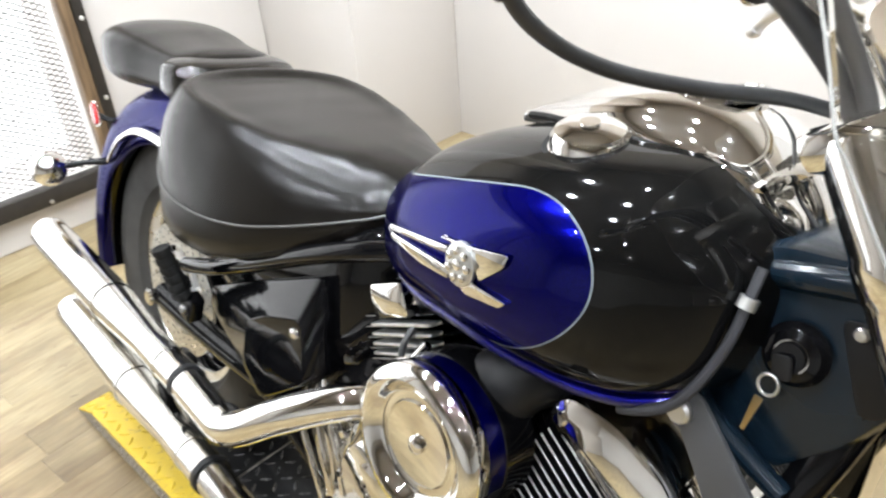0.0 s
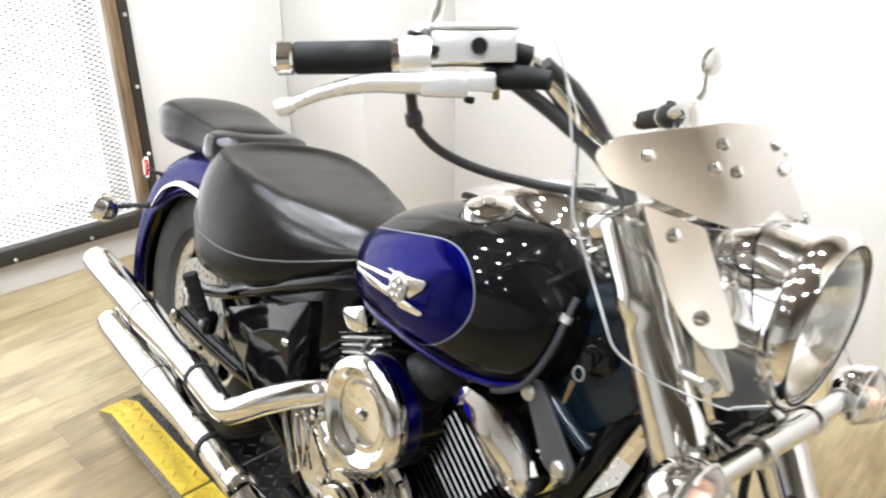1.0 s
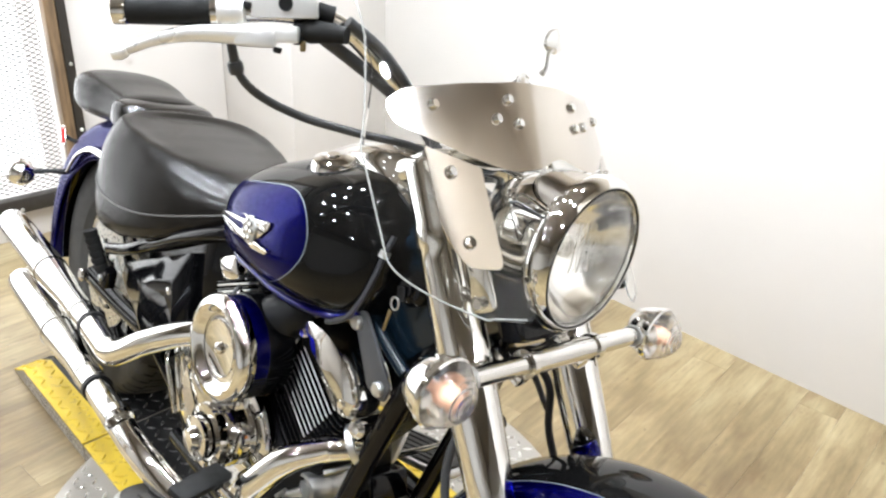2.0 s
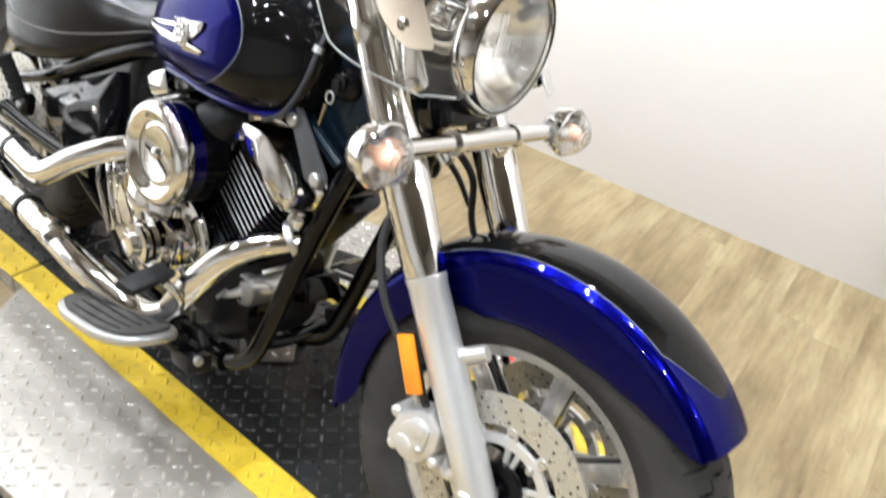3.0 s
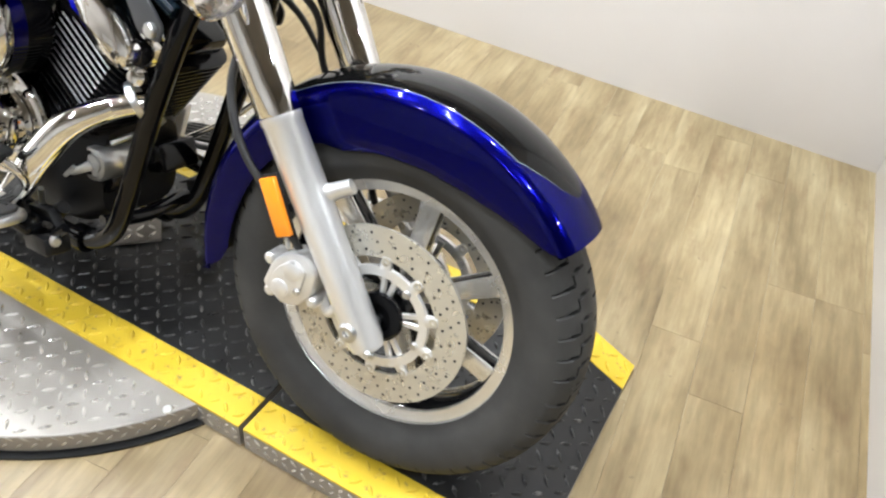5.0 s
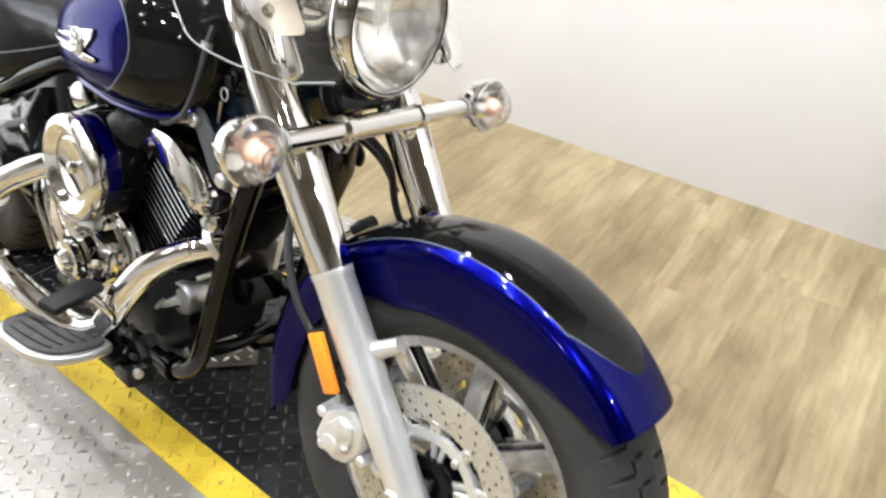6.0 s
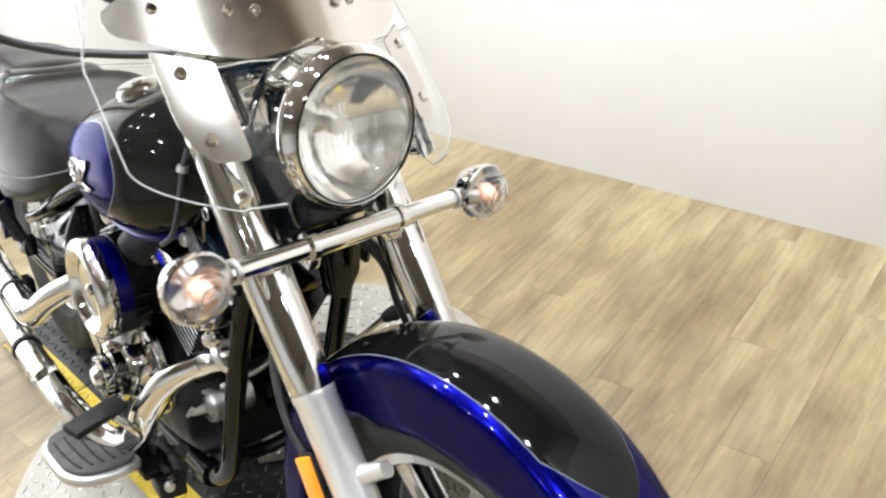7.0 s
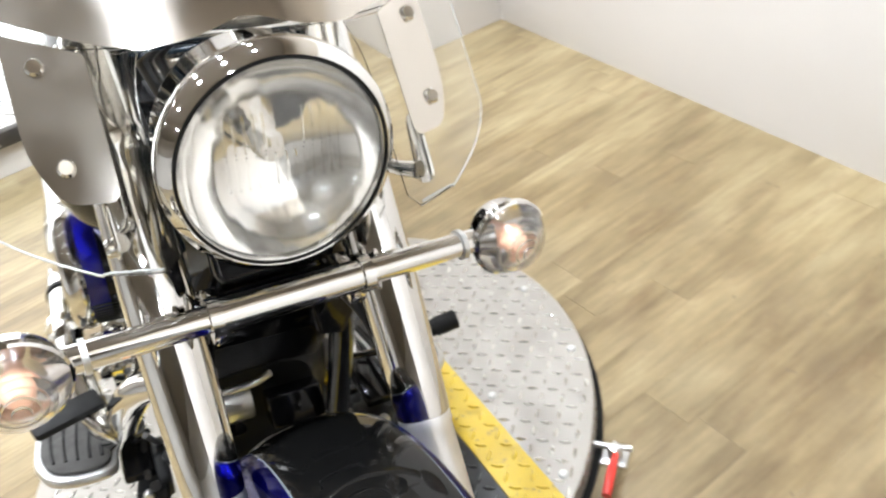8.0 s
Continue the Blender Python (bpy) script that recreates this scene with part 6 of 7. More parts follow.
# side cover, frame rail, passenger peg
for side in (-1, 1):
    outer = rounded([(0.275, 0.440), (0.282, 0.480), (0.445, 0.556), (0.604, 0.628), (0.616, 0.470), (0.480, 0.362)], 0.016, 4)
    inner = rounded([(0.432, 0.412), (0.440, 0.494), (0.500, 0.530), (0.592, 0.566), (0.604, 0.462), (0.486, 0.374)], 0.014, 4)
    cx, cz = 0.47, 0.49
    rings = [[Vector((cx + (x - cx) * k, side * y, cz + (z - cz) * k)) for x, z in outer] for y, k in ((0.110, 0.98), (0.146, 1.0), (0.150, 0.99))]
    fold = [((a + c) / 2, (b + d) / 2) for (a, b), (c, d) in zip(outer, inner)]
    rings += [[Vector((x, side * 0.163, z)) for x, z in fold], [Vector((x, side * 0.1745, z)) for x, z in inner]]
    rings += [[Vector((0.52 + (x - 0.52) * k, side * y, 0.475 + (z - 0.475) * k)) for x, z in inner] for y, k in ((0.1765, 0.97), (0.1770, 0.90), (0.1760, 0.5), (0.1755, 0.1))]
    cover = mp("side_cover", loft(rings), GLOSS_BLACK, "gloss black folded side cover with a chrome screw", None, 30)
    mp("cover_slot", block((0.050, 0.003, 0.006), pose(0.500, side * 0.1585, 0.553, 0, -23, 0), 0.002), SATIN_BLACK, "", cover)
    mp("cover_screw", lathe([(0, 0), (0.010, 0), (0.008, 0.006), (0, 0.009)], (0.578, side * 0.1745, 0.535), (0, side, 0), 18), CHROME, "", cover)
mp("under_seat_body", body_loft([(0.10, 0.07, 0.66, 0.58, 0.50), (0.20, 0.125, 0.66, 0.58, 0.46), (0.45, 0.135, 0.66, 0.56, 0.40), (0.66, 0.125, 0.72, 0.62, 0.48), (0.72, 0.06, 0.72, 0.66, 0.60)], 16, 32, 0.5, 0.5), GLOSS_BLACK, "black frame and electrics under the seat", None, 50)
for side in (-1, 1):
    mp("frame_rail", tube([(0.17, side * 0.140, 0.475), (0.28, side * 0.147, 0.515), (0.42, side * 0.151, 0.577), (0.55, side * 0.150, 0.640), (0.65, side * 0.138, 0.682), (0.72, side * 0.11, 0.705)], 0.015, 16), GLOSS_BLACK, "gloss black upper frame rail")
    mp("frame_lower_rail", tube([(0.19, side * 0.10, 0.46), (0.28, side * 0.105, 0.38), (0.42, side * 0.105, 0.31), (0.56, side * 0.10, 0.25), (0.62, side * 0.10, 0.2)], 0.015, 14), CASE_BLACK, "black lower frame tube")
    peg = mp("passenger_peg", tube([(0.262, side * 0.19, 0.455), (0.252, side * 0.205, 0.500), (0.242, side * 0.222, 0.550)], [0.013, 0.0155, 0.015], 16), RUBBER, "folded black rubber passenger footpeg")
    for k in range(6):
        mp("peg_rib", lathe([(0.012, -0.0055), (0.0165, -0.0055), (0.0172, 0.0), (0.0165, 0.0055), (0.012, 0.0055)], Vector((0.259, side * 0.195, 0.466)).lerp(Vector((0.243, side * 0.221, 0.545)), k / 5), (-0.19, side * 0.31, 0.93), 18, closed=True), RUBBER, "", peg)
    mp("peg_rivet", bolt((0.266, side * 0.196, 0.440), (0, side, 0), 0.0075, 0.004), SATIN, "", peg)
    mp("peg_bracket", block((0.030, 0.030, 0.05), pose(0.268, side * 0.178, 0.44, 0, 15, 0), 0.006), CASE_BLACK, "", peg)
    mp("swingarm", tube([(0.02, side * 0.118, 0.345), (0.25, side * 0.122, 0.345), (0.50, side * 0.12, 0.36)], [0.026, 0.022, 0.024], 14), CASE_BLACK, "black swingarm")
    mp("axle_nut", bolt((0.02, side * 0.142, 0.345), (0, side, 0), 0.018, 0.012), CHROME, "")

# ---- engine, exhaust, controls ----
mp("gearbox_case", body_loft([(0.470, 0.060, 0.46, 0.38, 0.26), (0.500, 0.100, 0.50, 0.38, 0.22), (0.600, 0.112, 0.54, 0.40, 0.20), (0.700, 0.112, 0.54, 0.40, 0.20)], 12, 32, 0.5, 0.5), CASE_BLACK, "black gearbox case behind the engine", None, 45)
crank = mp("crankcase", body_loft([(0.60, 0.09, 0.44, 0.34, 0.22), (0.64, 0.125, 0.47, 0.33, 0.19), (0.74, 0.140, 0.49, 0.33, 0.18), (0.90, 0.140, 0.48, 0.33, 0.18), (1.00, 0.125, 0.44, 0.32, 0.19), (1.045, 0.09, 0.40, 0.31, 0.22)], 20, 32, 0.5, 0.5), SATIN_BLACK, "black crankcase of a V-twin engine", None, 45)


def cylinder(base, axis, length, n, half_a, half_y, label, cover_mat, n_bare=0):
    """A finned barrel: core, fins, head; axis in the side plane."""
    ax = Vector((axis[0], 0, axis[1])).normalized()
    across = Vector((ax.z, 0, -ax.x))
    core = mp("cylinder_barrel", lathe([(0, -0.06), (0.062, -0.06), (0.062, length), (0, length)], base, ax, 32), CASE_BLACK, label)
    for k in range(n):
        s = (k + 0.3) * length / n
        grow = 1.0 + 0.10 * k / n
        c = Vector(base) + ax * s
        m = Matrix((( across.x, 0, ax.x, c.x), (0, 1, 0, c.y), (across.z, 0, ax.z, c.z), (0, 0, 0, 1)))
        ha, hy = half_a * grow, half_y
        mp("cooling_fin", slab(rounded([(-ha, -hy), (ha, -hy), (ha, hy), (-ha, hy)], 0.045, 6), 0.0042, m, 0.0012), CASE_BLACK, "", core)
        if k < n // 3:
            continue
        mp("fin_edge", tube([m @ Vector((-ha * 0.62, -hy - 0.0004, 0.002)), m @ Vector((ha * 0.62, -hy - 0.0004, 0.002))], 0.0008, 6, 2), SATIN, "bare polished fin edge", core)
    return core, ax, across


# front barrel
fc, fax, fac = cylinder((0.945, 0.0, 0.425), (0.575, 0.818), 0.205, 15, 0.094, 0.124, "black finned front cylinder with polished fin edges", CHROME)
hb = Vector((0.945, 0.0, 0.425)) + fax * 0.205
hm = Matrix(((fac.x, 0, fax.x, hb.x), (0, 1, 0, 0), (fac.z, 0, fax.z, hb.z), (0, 0, 0, 1)))
mp("cylinder_head", block((0.17, 0.20, 0.050), hm @ Matrix.Translation((0, 0, 0.022)), 0.018), CASE_BLACK, "", fc)
hc = mp("head_cover", slab(rounded([(0.996, 0.634), (1.018, 0.676), (1.088, 0.676), (1.152, 0.642), (1.184, 0.592), (1.170, 0.556), (1.132, 0.556), (1.052, 0.604)], 0.026), 0.092, side_pose(0, -0.066, 0, -1), 0.022), CHROME, "chrome cylinder head cover", fc)
mp("cover_bolt", bolt((1.026, -0.155, 0.646), (0, -1, 0), 0.008, 0.006), CHROME, "", hc)
mp("cover_bolt", bolt((1.154, -0.155, 0.584), (0, -1, 0), 0.008, 0.006), CHROME, "", hc)
mp("exhaust_flange", lathe([(0.018, 0), (0.034, 0), (0.034, 0.012), (0.018, 0.012)], (1.150, -0.100, 0.500), (-0.6, -0.6, -0.5), 24, closed=True), SATIN, "", fc)
mp("lifting_boss", lathe([(0, 0), (0.014, 0), (0.016, 0.012), (0.010, 0.020), (0, 0.022)], (1.185, -0.135, 0.556), (0.2, -1, 0.2), 20), CHROME, "", fc)
# rear barrel
rc, rax, rac = cylinder((0.770, 0.0, 0.480), (-0.42, 0.90), 0.150, 10, 0.090, 0.115, "finned rear cylinder under the seat nose", CHROME)
rb = Vector((0.770, 0.0, 0.480)) + rax * 0.150
rm_ = Matrix(((rac.x, 0, rax.x, rb.x), (0, 1, 0, 0), (rac.z, 0, rax.z, rb.z), (0, 0, 0, 1)))
mp("rear_head", block((0.16, 0.21, 0.045), rm_ @ Matrix.Translation((0, 0, 0.016)), 0.016), SATIN, "", rc)
mp("rear_head_cover", block((0.075, 0.03, 0.05), pose(0.722, -0.122, 0.640, 0, -25, 0), 0.010), CHROME, "chrome head cover", rc)
for k in range(4):
    z = 0.578 + 0.0125 * k
    mp("head_fin", slab(rounded([(-0.062, -0.012), (0.062, -0.012), (0.062, 0.012), (-0.062, 0.012)], 0.008), 0.004, pose(0.762 - 0.004 * k, -0.125, z, 0, -24, 0), 0.001), SATIN, "polished head fin", rc)
mp("plug_lead", tube([(0.775, -0.132, 0.628), (0.776, -0.150, 0.600), (0.785, -0.150, 0.565), (0.79, -0.12, 0.54)], 0.0045, 8), CABLE, "", rc)

# air cleaner on the right
AF = Vector((0.903, -0.238, 0.569))
ad = Vector((0.0, -1, 0.0))
af = mp("air_cleaner", lathe([(0, -0.085), (0.080, -0.085), (0.088, -0.078), (0.090, -0.07), (0.090, -0.018), (0, -0.018)], AF, ad, 64), BLUE, "round air cleaner with blue drum and chrome face")
mp("cleaner_rim", lathe([(0.062, -0.022), (0.0935, -0.022), (0.096, -0.012), (0.094, 0.0), (0.087, 0.007), (0.078, 0.009), (0.068, 0.004), (0.064, -0.004), (0.060, -0.006)], AF, ad, 72), CHROME, "chrome rolled rim", af)
mp("cleaner_face", lathe([(0, -0.0045), (0.046, -0.0045), (0.049, -0.0035), (0.051, -0.0060), (0.060, -0.0070), (0.064, -0.006), (0.064, -0.012), (0, -0.012)], AF, ad, 72), CHROME, "polished chrome dished face", af)
mp("centre_bolt", lathe([(0, 0), (0.0105, 0), (0.0105, 0.003), (0.007, 0.006), (0, 0.0065)], AF + Vector((0, 0.004, 0)), ad, 20), CHROME, "", af)
mp("cleaner_backplate", lathe([(0, -0.105), (0.082, -0.105), (0.092, -0.092), (0.092, -0.080), (0, -0.080)], AF, ad, 56), CASE_BLACK, "", af)
mp("cleaner_band", lathe([(0.088, -0.082), (0.0915, -0.080), (0.0915, -0.050), (0.088, -0.048)], AF, ad, 64, closed=True), GLOSS_BLACK, "black band round the drum", af)
mp("duct_clamp", lathe([(0.046, -0.005), (0.0505, -0.005), (0.0505, 0.005), (0.046, 0.005)], (0.932, -0.147, 0.622), (0.6, 0.3, 0.7), 28, closed=True), SATIN, "", af)
mp("intake_elbow", tube([(0.925, -0.150, 0.615), (0.955, -0.135, 0.650), (0.985, -0.105, 0.660)], [0.048, 0.042, 0.030], 20), SATIN_BLACK, "grey-black intake duct", af)
for k in range(16):
    a = radians(-76 + 4.2 * k)
    mp("cleaner_louvre", block((0.004, 0.050, 0.0035), Matrix.Translation(AF + Vector((0.0895 * math.cos(a), 0.048, 0.0895 * math.sin(a)))) @ pose(0, 0, 0, 0, -math.degrees(a), 0), 0.001), SATIN_BLACK, "", af)

# chrome covers on the crankcase
def dome(name, c, r, depth, label="", parent=None, squash=1.0, mat=CHROME):
    return mp(name, lathe([(0, depth), (r * 0.35, depth), (r * 0.42, depth * 0.93), (r * 0.62, depth * 0.95), (r * 0.70, depth * 0.85), (r * 0.90, depth * 0.62), (r, depth * 0.25), (r, -0.02), (0, -0.02)], c, (0, -1, 0), 44, squash=squash), mat, label, parent or crank)


clutch = dome("clutch_cover", (0.800, -0.160, 0.425), 0.090, 0.050, "chrome domed clutch cover")
for k in range(8):
    a = radians(22 + 45 * k)
    mp("cover_bolt", bolt((0.800 + 0.083 * math.cos(a), -0.190, 0.425 + 0.083 * math.sin(a)), (0, -1, 0), 0.0065, 0.006), CHROME, "", clutch)
oil = dome("oil_pump_cover", (0.868, -0.170, 0.372), 0.062, 0.040, "stepped chrome oil pump cover")
mp("oil_ring", lathe([(0.044, 0.030), (0.058, 0.030), (0.060, 0.046), (0.046, 0.048)], (0.868, -0.170, 0.372), (0, -1, 0), 40, closed=True), CHROME, "", oil)
mp("oil_ring", lathe([(0.020, 0.040), (0.040, 0.040), (0.041, 0.066), (0.022, 0.068)], (0.868, -0.170, 0.372), (0, -1, 0), 36, closed=True), CHROME, "", oil)
mp("oil_cap", lathe([(0, 0.06), (0.020, 0.06), (0.024, 0.072), (0.018, 0.080), (0, 0.082)], (0.868, -0.170, 0.372), (0, -1, 0), 28), CHROME, "", oil)
for k in range(6):
    a = radians(15 + 60 * k)
    mp("cover_bolt", bolt((0.868 + 0.055 * math.cos(a), -0.194, 0.372 + 0.055 * math.sin(a)), (0, -1, 0), 0.006, 0.010), CHROME, "", oil)
drive = mp("engine_side_plate", slab(rounded([(0.60, 0.37), (0.66, 0.46), (0.78, 0.49), (0.93, 0.47), (0.985, 0.40), (0.97, 0.30), (0.84, 0.25), (0.66, 0.28)], 0.04), 0.03, side_pose(0, -0.128, 0, -1), 0.008), CHROME, "chrome engine side cover", crank)
for bx, bz in ((0.650, 0.300), (0.64, 0.42), (0.72, 0.472), (0.94, 0.445), (0.972, 0.36), (0.90, 0.272)):
    mp("cover_bolt", bolt((bx, -0.158, bz), (0, -1, 0), 0.008, 0.007), CHROME, "", drive)
mp("oil_line", tube([(0.62, -0.150, 0.470), (0.66, -0.168, 0.440), (0.69, -0.172, 0.39), (0.70, -0.165, 0.33)], 0.006, 10), CHROME, "chrome oil line", crank)
mp("oil_line", tube([(0.60, -0.150, 0.455), (0.635, -0.168, 0.420), (0.66, -0.172, 0.37), (0.67, -0.165, 0.31)], 0.006, 10), CHROME, "chrome oil line", crank)
mp("linkage", tube([(0.575, -0.150, 0.445), (0.60, -0.172, 0.400), (0.625, -0.172, 0.35), (0.65, -0.165, 0.29)], 0.005, 10), CHROME, "", crank)
mp("throttle_bracket", tube([(0.835, -0.165, 0.640), (0.820, -0.175, 0.605), (0.812, -0.172, 0.575)], [0.006, 0.009, 0.006], 10), CHROME, "")
oil_filter = mp("oil_filter", lathe([(0, 0), (0.034, 0), (0.035, 0.004), (0.035, 0.042), (0.0343, 0.044), (0.035, 0.046), (0.035, 0.076), (0.031, 0.084), (0.026, 0.085), (0.025, 0.081), (0.018, 0.080), (0.017, 0.084), (0, 0.085)], (1.030, -0.020, 0.335), (0.05, -1, 0), 40), SATIN, "satin grey oil filter housing below the front cylinder")
mp("drain_tap", tube([(1.032, -0.102, 0.332), (1.020, -0.114, 0.322), (1.002, -0.120, 0.310)], [0.010, 0.008, 0.006], 12), SATIN, "", oil_filter)
mp("tap_handle", tube([(1.010, -0.122, 0.324), (0.990, -0.124, 0.300)], 0.005, 10), SATIN, "", oil_filter)
mp("filter_mount", block((0.085, 0.06, 0.085), pose(1.000, -0.060, 0.300, 0, -20, 0), 0.012), CASE_BLACK, "black filter mount", oil_filter)
mp("filter_line", tube([(1.055, -0.080, 0.378), (1.075, -0.050, 0.395), (1.082, -0.015, 0.402), (1.090, 0.010, 0.420)], 0.0055, 10), SATIN, "bent steel line", oil_filter)

# exhaust: two long slash-cut mufflers, one over the other
up_pipe = mp("upper_exhaust", tube([(0.790, -0.150, 0.535), (0.725, -0.200, 0.510), (0.650, -0.243, 0.462), (0.585, -0.262, 0.412), (0.540, -0.266, 0.388), (0.47, -0.262, 0.386), (0.40, -0.258, 0.388)], [0.024, 0.025, 0.0255, 0.026, 0.0265, 0.0275, 0.029], 26), CHROME, "chrome upper exhaust pipe with muffler")


def muffler(a, b, r0, r1, parent, label):
    a, b = Vector(a), Vector(b)
    d = (b - a).normalized()
    L = (b - a).length
    body = mp("muffler", lathe([(r0, 0), (r0 + 0.001, 0.01), (r0 * 1.06, L * 0.2), (r1 * 0.96, L * 0.42), (r1, L * 0.5), (r1, L * 0.92), (r1 * 0.97, L * 0.985), (r1 * 0.90, L), (r1 * 0.72, L * 0.998), (r1 * 0.68, L * 0.97), (r1 * 0.66, L * 0.9), (0, L * 0.88)], a, d, 36), CHROME, label, parent)
    mp("muffler_clamp", lathe([(r0, -0.006), (r0 + 0.0035, -0.006), (r0 + 0.0035, 0.006), (r0, 0.006)], a, d, 30, closed=True), SATIN_BLACK, "dark clamp ring", parent)
    for k in (0.10, 0.46):
        rk = r0 * 1.03 if k < 0.3 else r1 * 0.98
        mp("muffler_seam", lathe([(rk - 0.002, -0.004), (rk + 0.0022, -0.004), (rk + 0.0026, 0.0), (rk + 0.0022, 0.004), (rk - 0.002, 0.004)], a + d * L * k, d, 32, closed=True), CHROME, "", parent)
    mp("heat_shield_band", lathe([(r0, -0.012), (r0 + 0.002, -0.012), (r0 + 0.002, 0.012), (r0, 0.012)], a - d * 0.13, d, 30, closed=True), CHROME, "", parent)
    return body


muffler((0.405, -0.258, 0.388), (-0.278, -0.240, 0.392), 0.0275, 0.040, up_pipe, "chrome muffler with rolled end")
low_pipe = mp("lower_exhaust", tube([(1.165, -0.095, 0.498), (1.130, -0.140, 0.486), (1.080, -0.178, 0.444), (1.035, -0.208, 0.370), (0.995, -0.228, 0.300), (0.93, -0.252, 0.266), (0.78, -0.280, 0.283), (0.64, -0.285, 0.298), (0.53, -0.285, 0.306)], [0.019, 0.021, 0.0215, 0.0215, 0.022, 0.025, 0.027, 0.0275, 0.0275], 26), CHROME, "chrome lower exhaust pipe with muffler")
muffler((0.535, -0.285, 0.306), (-0.120, -0.250, 0.278), 0.0275, 0.040, low_pipe, "chrome muffler with rolled end")
mp("pipe_shield", tube([(1.135, -0.142, 0.490), (1.080, -0.184, 0.447), (1.032, -0.214, 0.374), (0.992, -0.232, 0.304)], [0.018, 0.0245, 0.0245, 0.019], 20), CHROME, "chrome heat shield", low_pipe)
mp("muffler_bracket", block((0.05, 0.05, 0.06), pose(0.30, -0.22, 0.345, 0, 0, 0), 0.008), CASE_BLACK, "", low_pipe)

# floorboards and pedals
for side in (-1, 1):
    base = Vector((0.922, side * 0.292, 0.248))
    m = Matrix.Translation(base) @ pose(0, 0, 0, 0, -12, 0)
    out = [(-0.145, 0.0), (-0.135, 0.045), (-0.085, 0.068), (0.06, 0.072), (0.118, 0.050), (0.140, 0.0), (0.135, -0.055), (-0.135, -0.060)]
    board = mp("floorboard", slab(rounded([(x, side * y) for x, y in out], 0.03), 0.018, m @ Matrix.Translation((0, 0, -0.003)), 0.007), SATIN, "alloy-edged rider's floorboard with a grey rubber pad")
    mp("board_pad", slab(rounded([(x * 0.92, side * y * 0.84) for x, y in out], 0.028), 0.008, m @ Matrix.Translation((0, 0, 0.0142)), 0.003), BOARD_RUBBER, "ribbed grey rubber pad", board)
    for k in range(5):
        mp("pad_groove", tube([m @ Vector((-0.10 + 0.006 * k, side * (-0.042 + 0.021 * k), 0.0222)), m @ Vector((-0.02, side * (-0.040 + 0.021 * k), 0.0226)), m @ Vector((0.05, side * (-0.034 + 0.019 * k), 0.0222)), m @ Vector((0.10 - 0.004 * k, side * (-0.034 + 0.018 * k), 0.0222))], 0.0026, 6, 3), RUBBER, "", board)
    mp("board_bracket", block((0.18, 0.05, 0.02), Matrix.Translation(base + Vector((0.02, -side * 0.08, -0.012))), 0.006), CASE_BLACK, "", board)
pedal = mp("brake_pedal", tube([(0.93, -0.19, 0.235), (1.00, -0.215, 0.29), (1.035, -0.24, 0.345), (1.022, -0.265, 0.378)], [0.009, 0.009, 0.008, 0.008], 12), CHROME, "chrome brake pedal with a black rubber pad")
mp("pedal_pad", block((0.042, 0.108, 0.016), pose(1.004, -0.290, 0.380, 2, 6, 18), 0.006), RUBBER, "black rubber pedal pad", pedal)
lever = mp("shift_lever", tube([(0.93, 0.20, 0.27), (1.02, 0.245, 0.34), (1.078, 0.285, 0.408)], 0.007, 10), CHROME, "chrome gear lever with black rubber toe pegs")
mp("shift_peg", tube([(1.078, 0.278, 0.408), (1.083, 0.292, 0.411), (1.087, 0.337, 0.420)], [0.009, 0.0145, 0.0145], 16), RUBBER, "", lever)
for k in range(6):
    pk = Vector((1.0845, 0.301, 0.4127)).lerp(Vector((1.087, 0.334, 0.4195)), k / 5)
    mp("peg_rib", lathe([(0.013, -0.0022), (0.0165, -0.0022), (0.0165, 0.0022), (0.013, 0.0022)], pk, (0.07, 0.97, 0.22), 16, closed=True), RUBBER, "", lever)
mp("heel_peg", tube([(0.80, 0.235, 0.335), (0.80, 0.30, 0.338)], 0.011, 14), RUBBER, "", lever)
mp("heel_rod", tube([(0.93, 0.20, 0.27), (0.86, 0.22, 0.30), (0.80, 0.24, 0.335)], 0.007, 10), CHROME, "", lever)
stand = mp("side_stand", tube([(0.86, 0.13, 0.16), (0.83, 0.20, 0.10), (0.80, 0.262, 0.078)], [0.014, 0.012, 0.012], 12), CASE_BLACK, "black side stand, folded down")
# brackets between floorboard and engine
for side in (-1, 1):
    mp("board_mount", block((0.075, 0.05, 0.035), pose(1.030, side * 0.195, 0.205, 0, -12, 8 * side), 0.006), SATIN_BLACK, "black floorboard mounting bracket")
    mp("mount_nut", bolt((1.062, side * 0.205, 0.222), (1, side * 0.2, 0.2), 0.010, 0.010), SATIN, "")
    mp("frame_clamp", lathe([(0.019, -0.014), (0.026, -0.014), (0.026, 0.014), (0.019, 0.014)], (1.005, side * 0.100, 0.166), (1, 0, 0.1), 24, closed=True), CASE_BLACK, "")
mp("pedal_bracket", slab(rounded([(0.950, 0.180), (0.962, 0.250), (1.020, 0.262), (1.052, 0.226), (1.040, 0.180), (0.990, 0.168)], 0.012), 0.022, side_pose(0, -0.165, 0, -1), 0.005), SATIN_BLACK, "black brake pedal bracket")
mp("bracket_bolt", bolt((0.985, -0.188, 0.212), (0, -1, 0), 0.009, 0.007), SATIN, "")
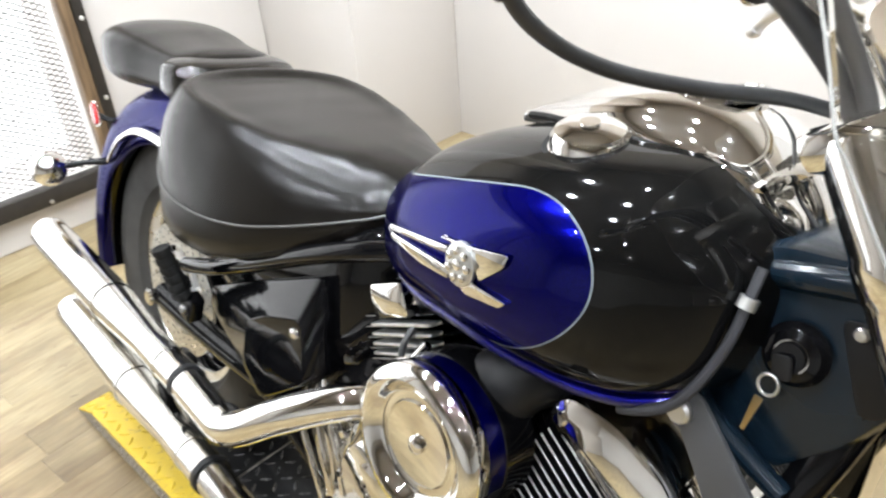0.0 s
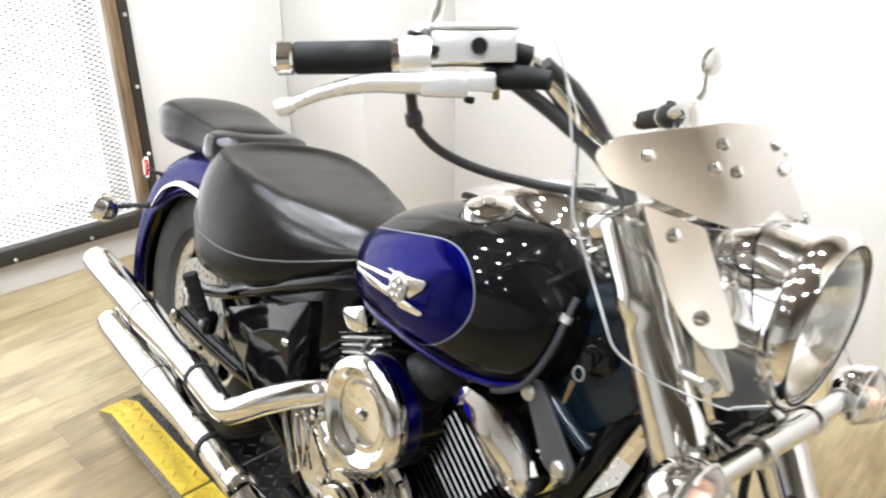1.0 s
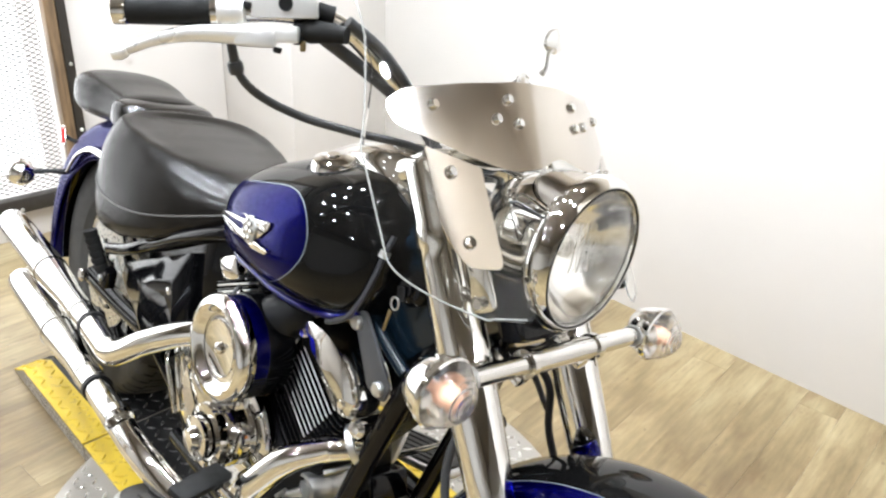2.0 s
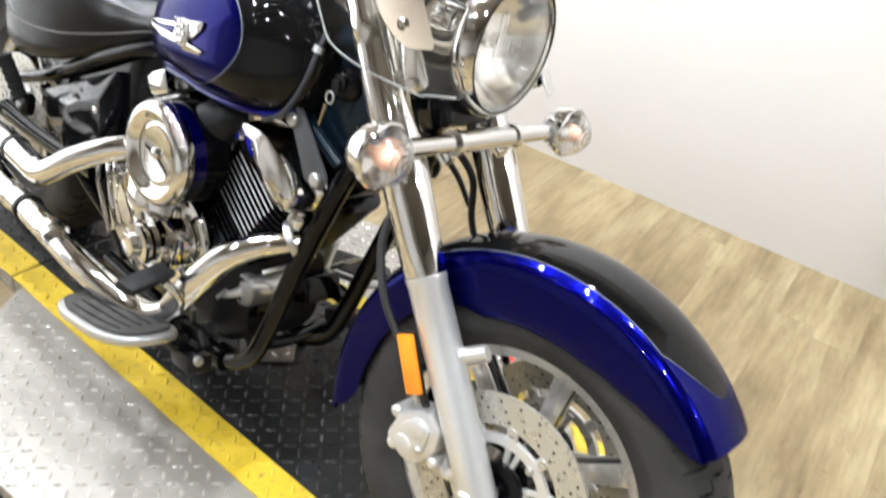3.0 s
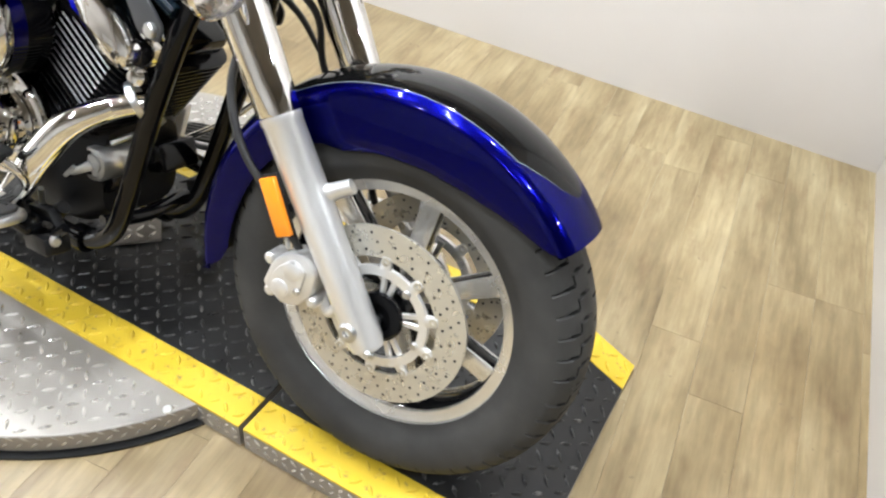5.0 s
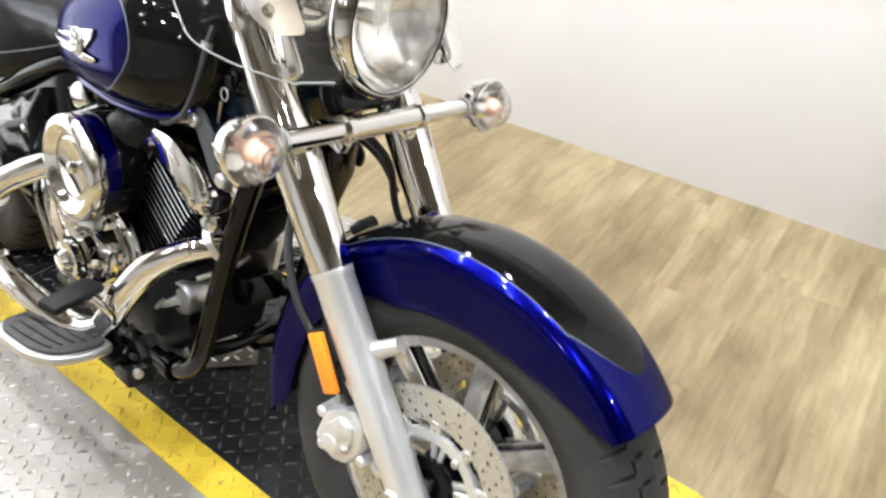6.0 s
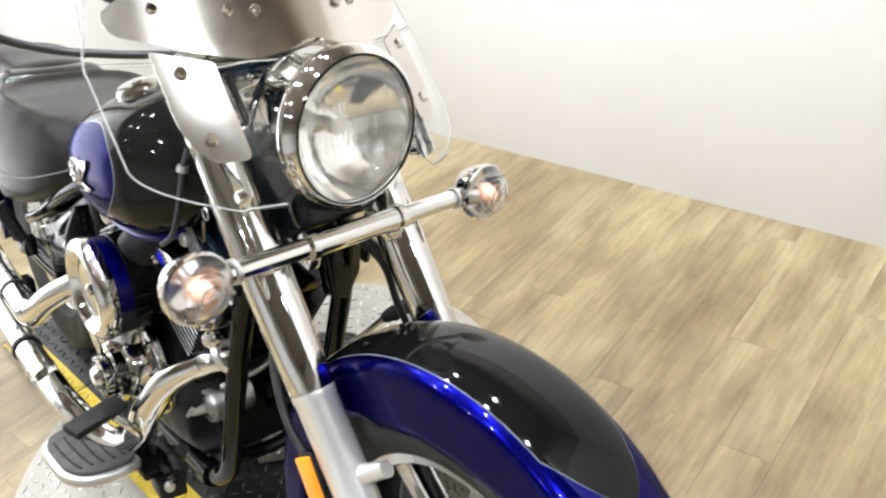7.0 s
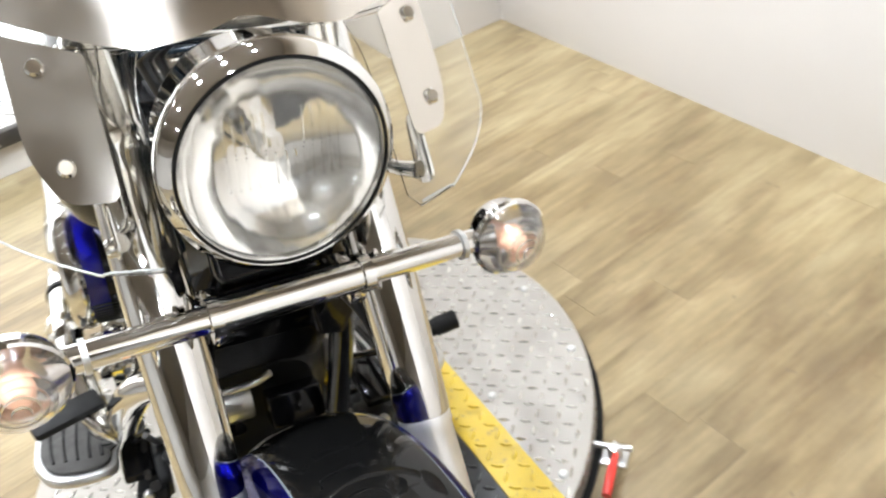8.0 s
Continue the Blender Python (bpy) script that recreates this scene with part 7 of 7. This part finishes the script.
mp("linkage_arm", tube([(0.975, -0.188, 0.195), (1.030, -0.198, 0.205), (1.075, -0.192, 0.250)], [0.010, 0.012, 0.009], 12), CASE_BLACK, "")
mp("linkage_spring", tube([(0.965, -0.195, 0.250), (1.005, -0.200, 0.236), (1.045, -0.200, 0.244)], 0.006, 10), DARK_STEEL, "")
mp("master_cylinder_rear", tube([(0.965, -0.150, 0.215), (1.000, -0.158, 0.235), (1.030, -0.160, 0.262)], [0.014, 0.017, 0.012], 14), SATIN_BLACK, "black rear brake master cylinder")
mp("pedal_rod", tube([(0.985, -0.170, 0.250), (1.010, -0.190, 0.300)], 0.005, 10), SATIN, "")
# clutter before the engine: regulator, frame cross tube
mp("rectifier", block((0.05, 0.09, 0.055), pose(1.075, 0.045, 0.335, 0, -20, 0), 0.006), CASE_BLACK, "finned black rectifier between the frame tubes")
mp("cross_tube", tube([(1.06, -0.102, 0.225), (1.075, 0, 0.22), (1.06, 0.102, 0.225)], 0.0135, 14), CASE_BLACK, "black frame cross tube")
mp("warning_label", block((0.034, 0.030, 0.092), pose(0.990, 0.140, 0.352, 8, 12, 25), 0.004), WHITE_LABEL, "white label with yellow foot")
mp("label_foot", block((0.038, 0.032, 0.012), pose(1.006, 0.134, 0.296, 8, 12, 25), 0.003), YELLOW_PAINT, "yellow label foot")
mp("front_cylinder_left_cover", block((0.10, 0.03, 0.10), pose(1.06, 0.135, 0.58, 0, -45, 0), 0.012), CHROME, "chrome cover on the cylinder's left")

# ---- floor planks, each its own piece ----
PW, PL = 0.114, 0.914
plank_me = finish(block((PW - 0.0005, PL - 0.0005, 0.004), Matrix(), 0.0002, segments=1), "plank", PLANK)
rng = random.Random(7)
u = -3.95
while u < 1.1:
    v = 0.75 - rng.random() * PL
    while v > -3.6:
        at = TURNED @ Vector((u, v, FLOOR_Z - 0.002))
        if MESH_X - 0.05 < at.x < 3.2 and -1.9 < at.y < WALL_Y + 0.45:
            ob = new("plank", plank_me)
            ob.parent = floor
            ob.matrix_parent_inverse = Matrix.Translation(-floor.location)
            ob.location = at
            ob.rotation_euler.z = SKEW
        v -= PL
    u += PW
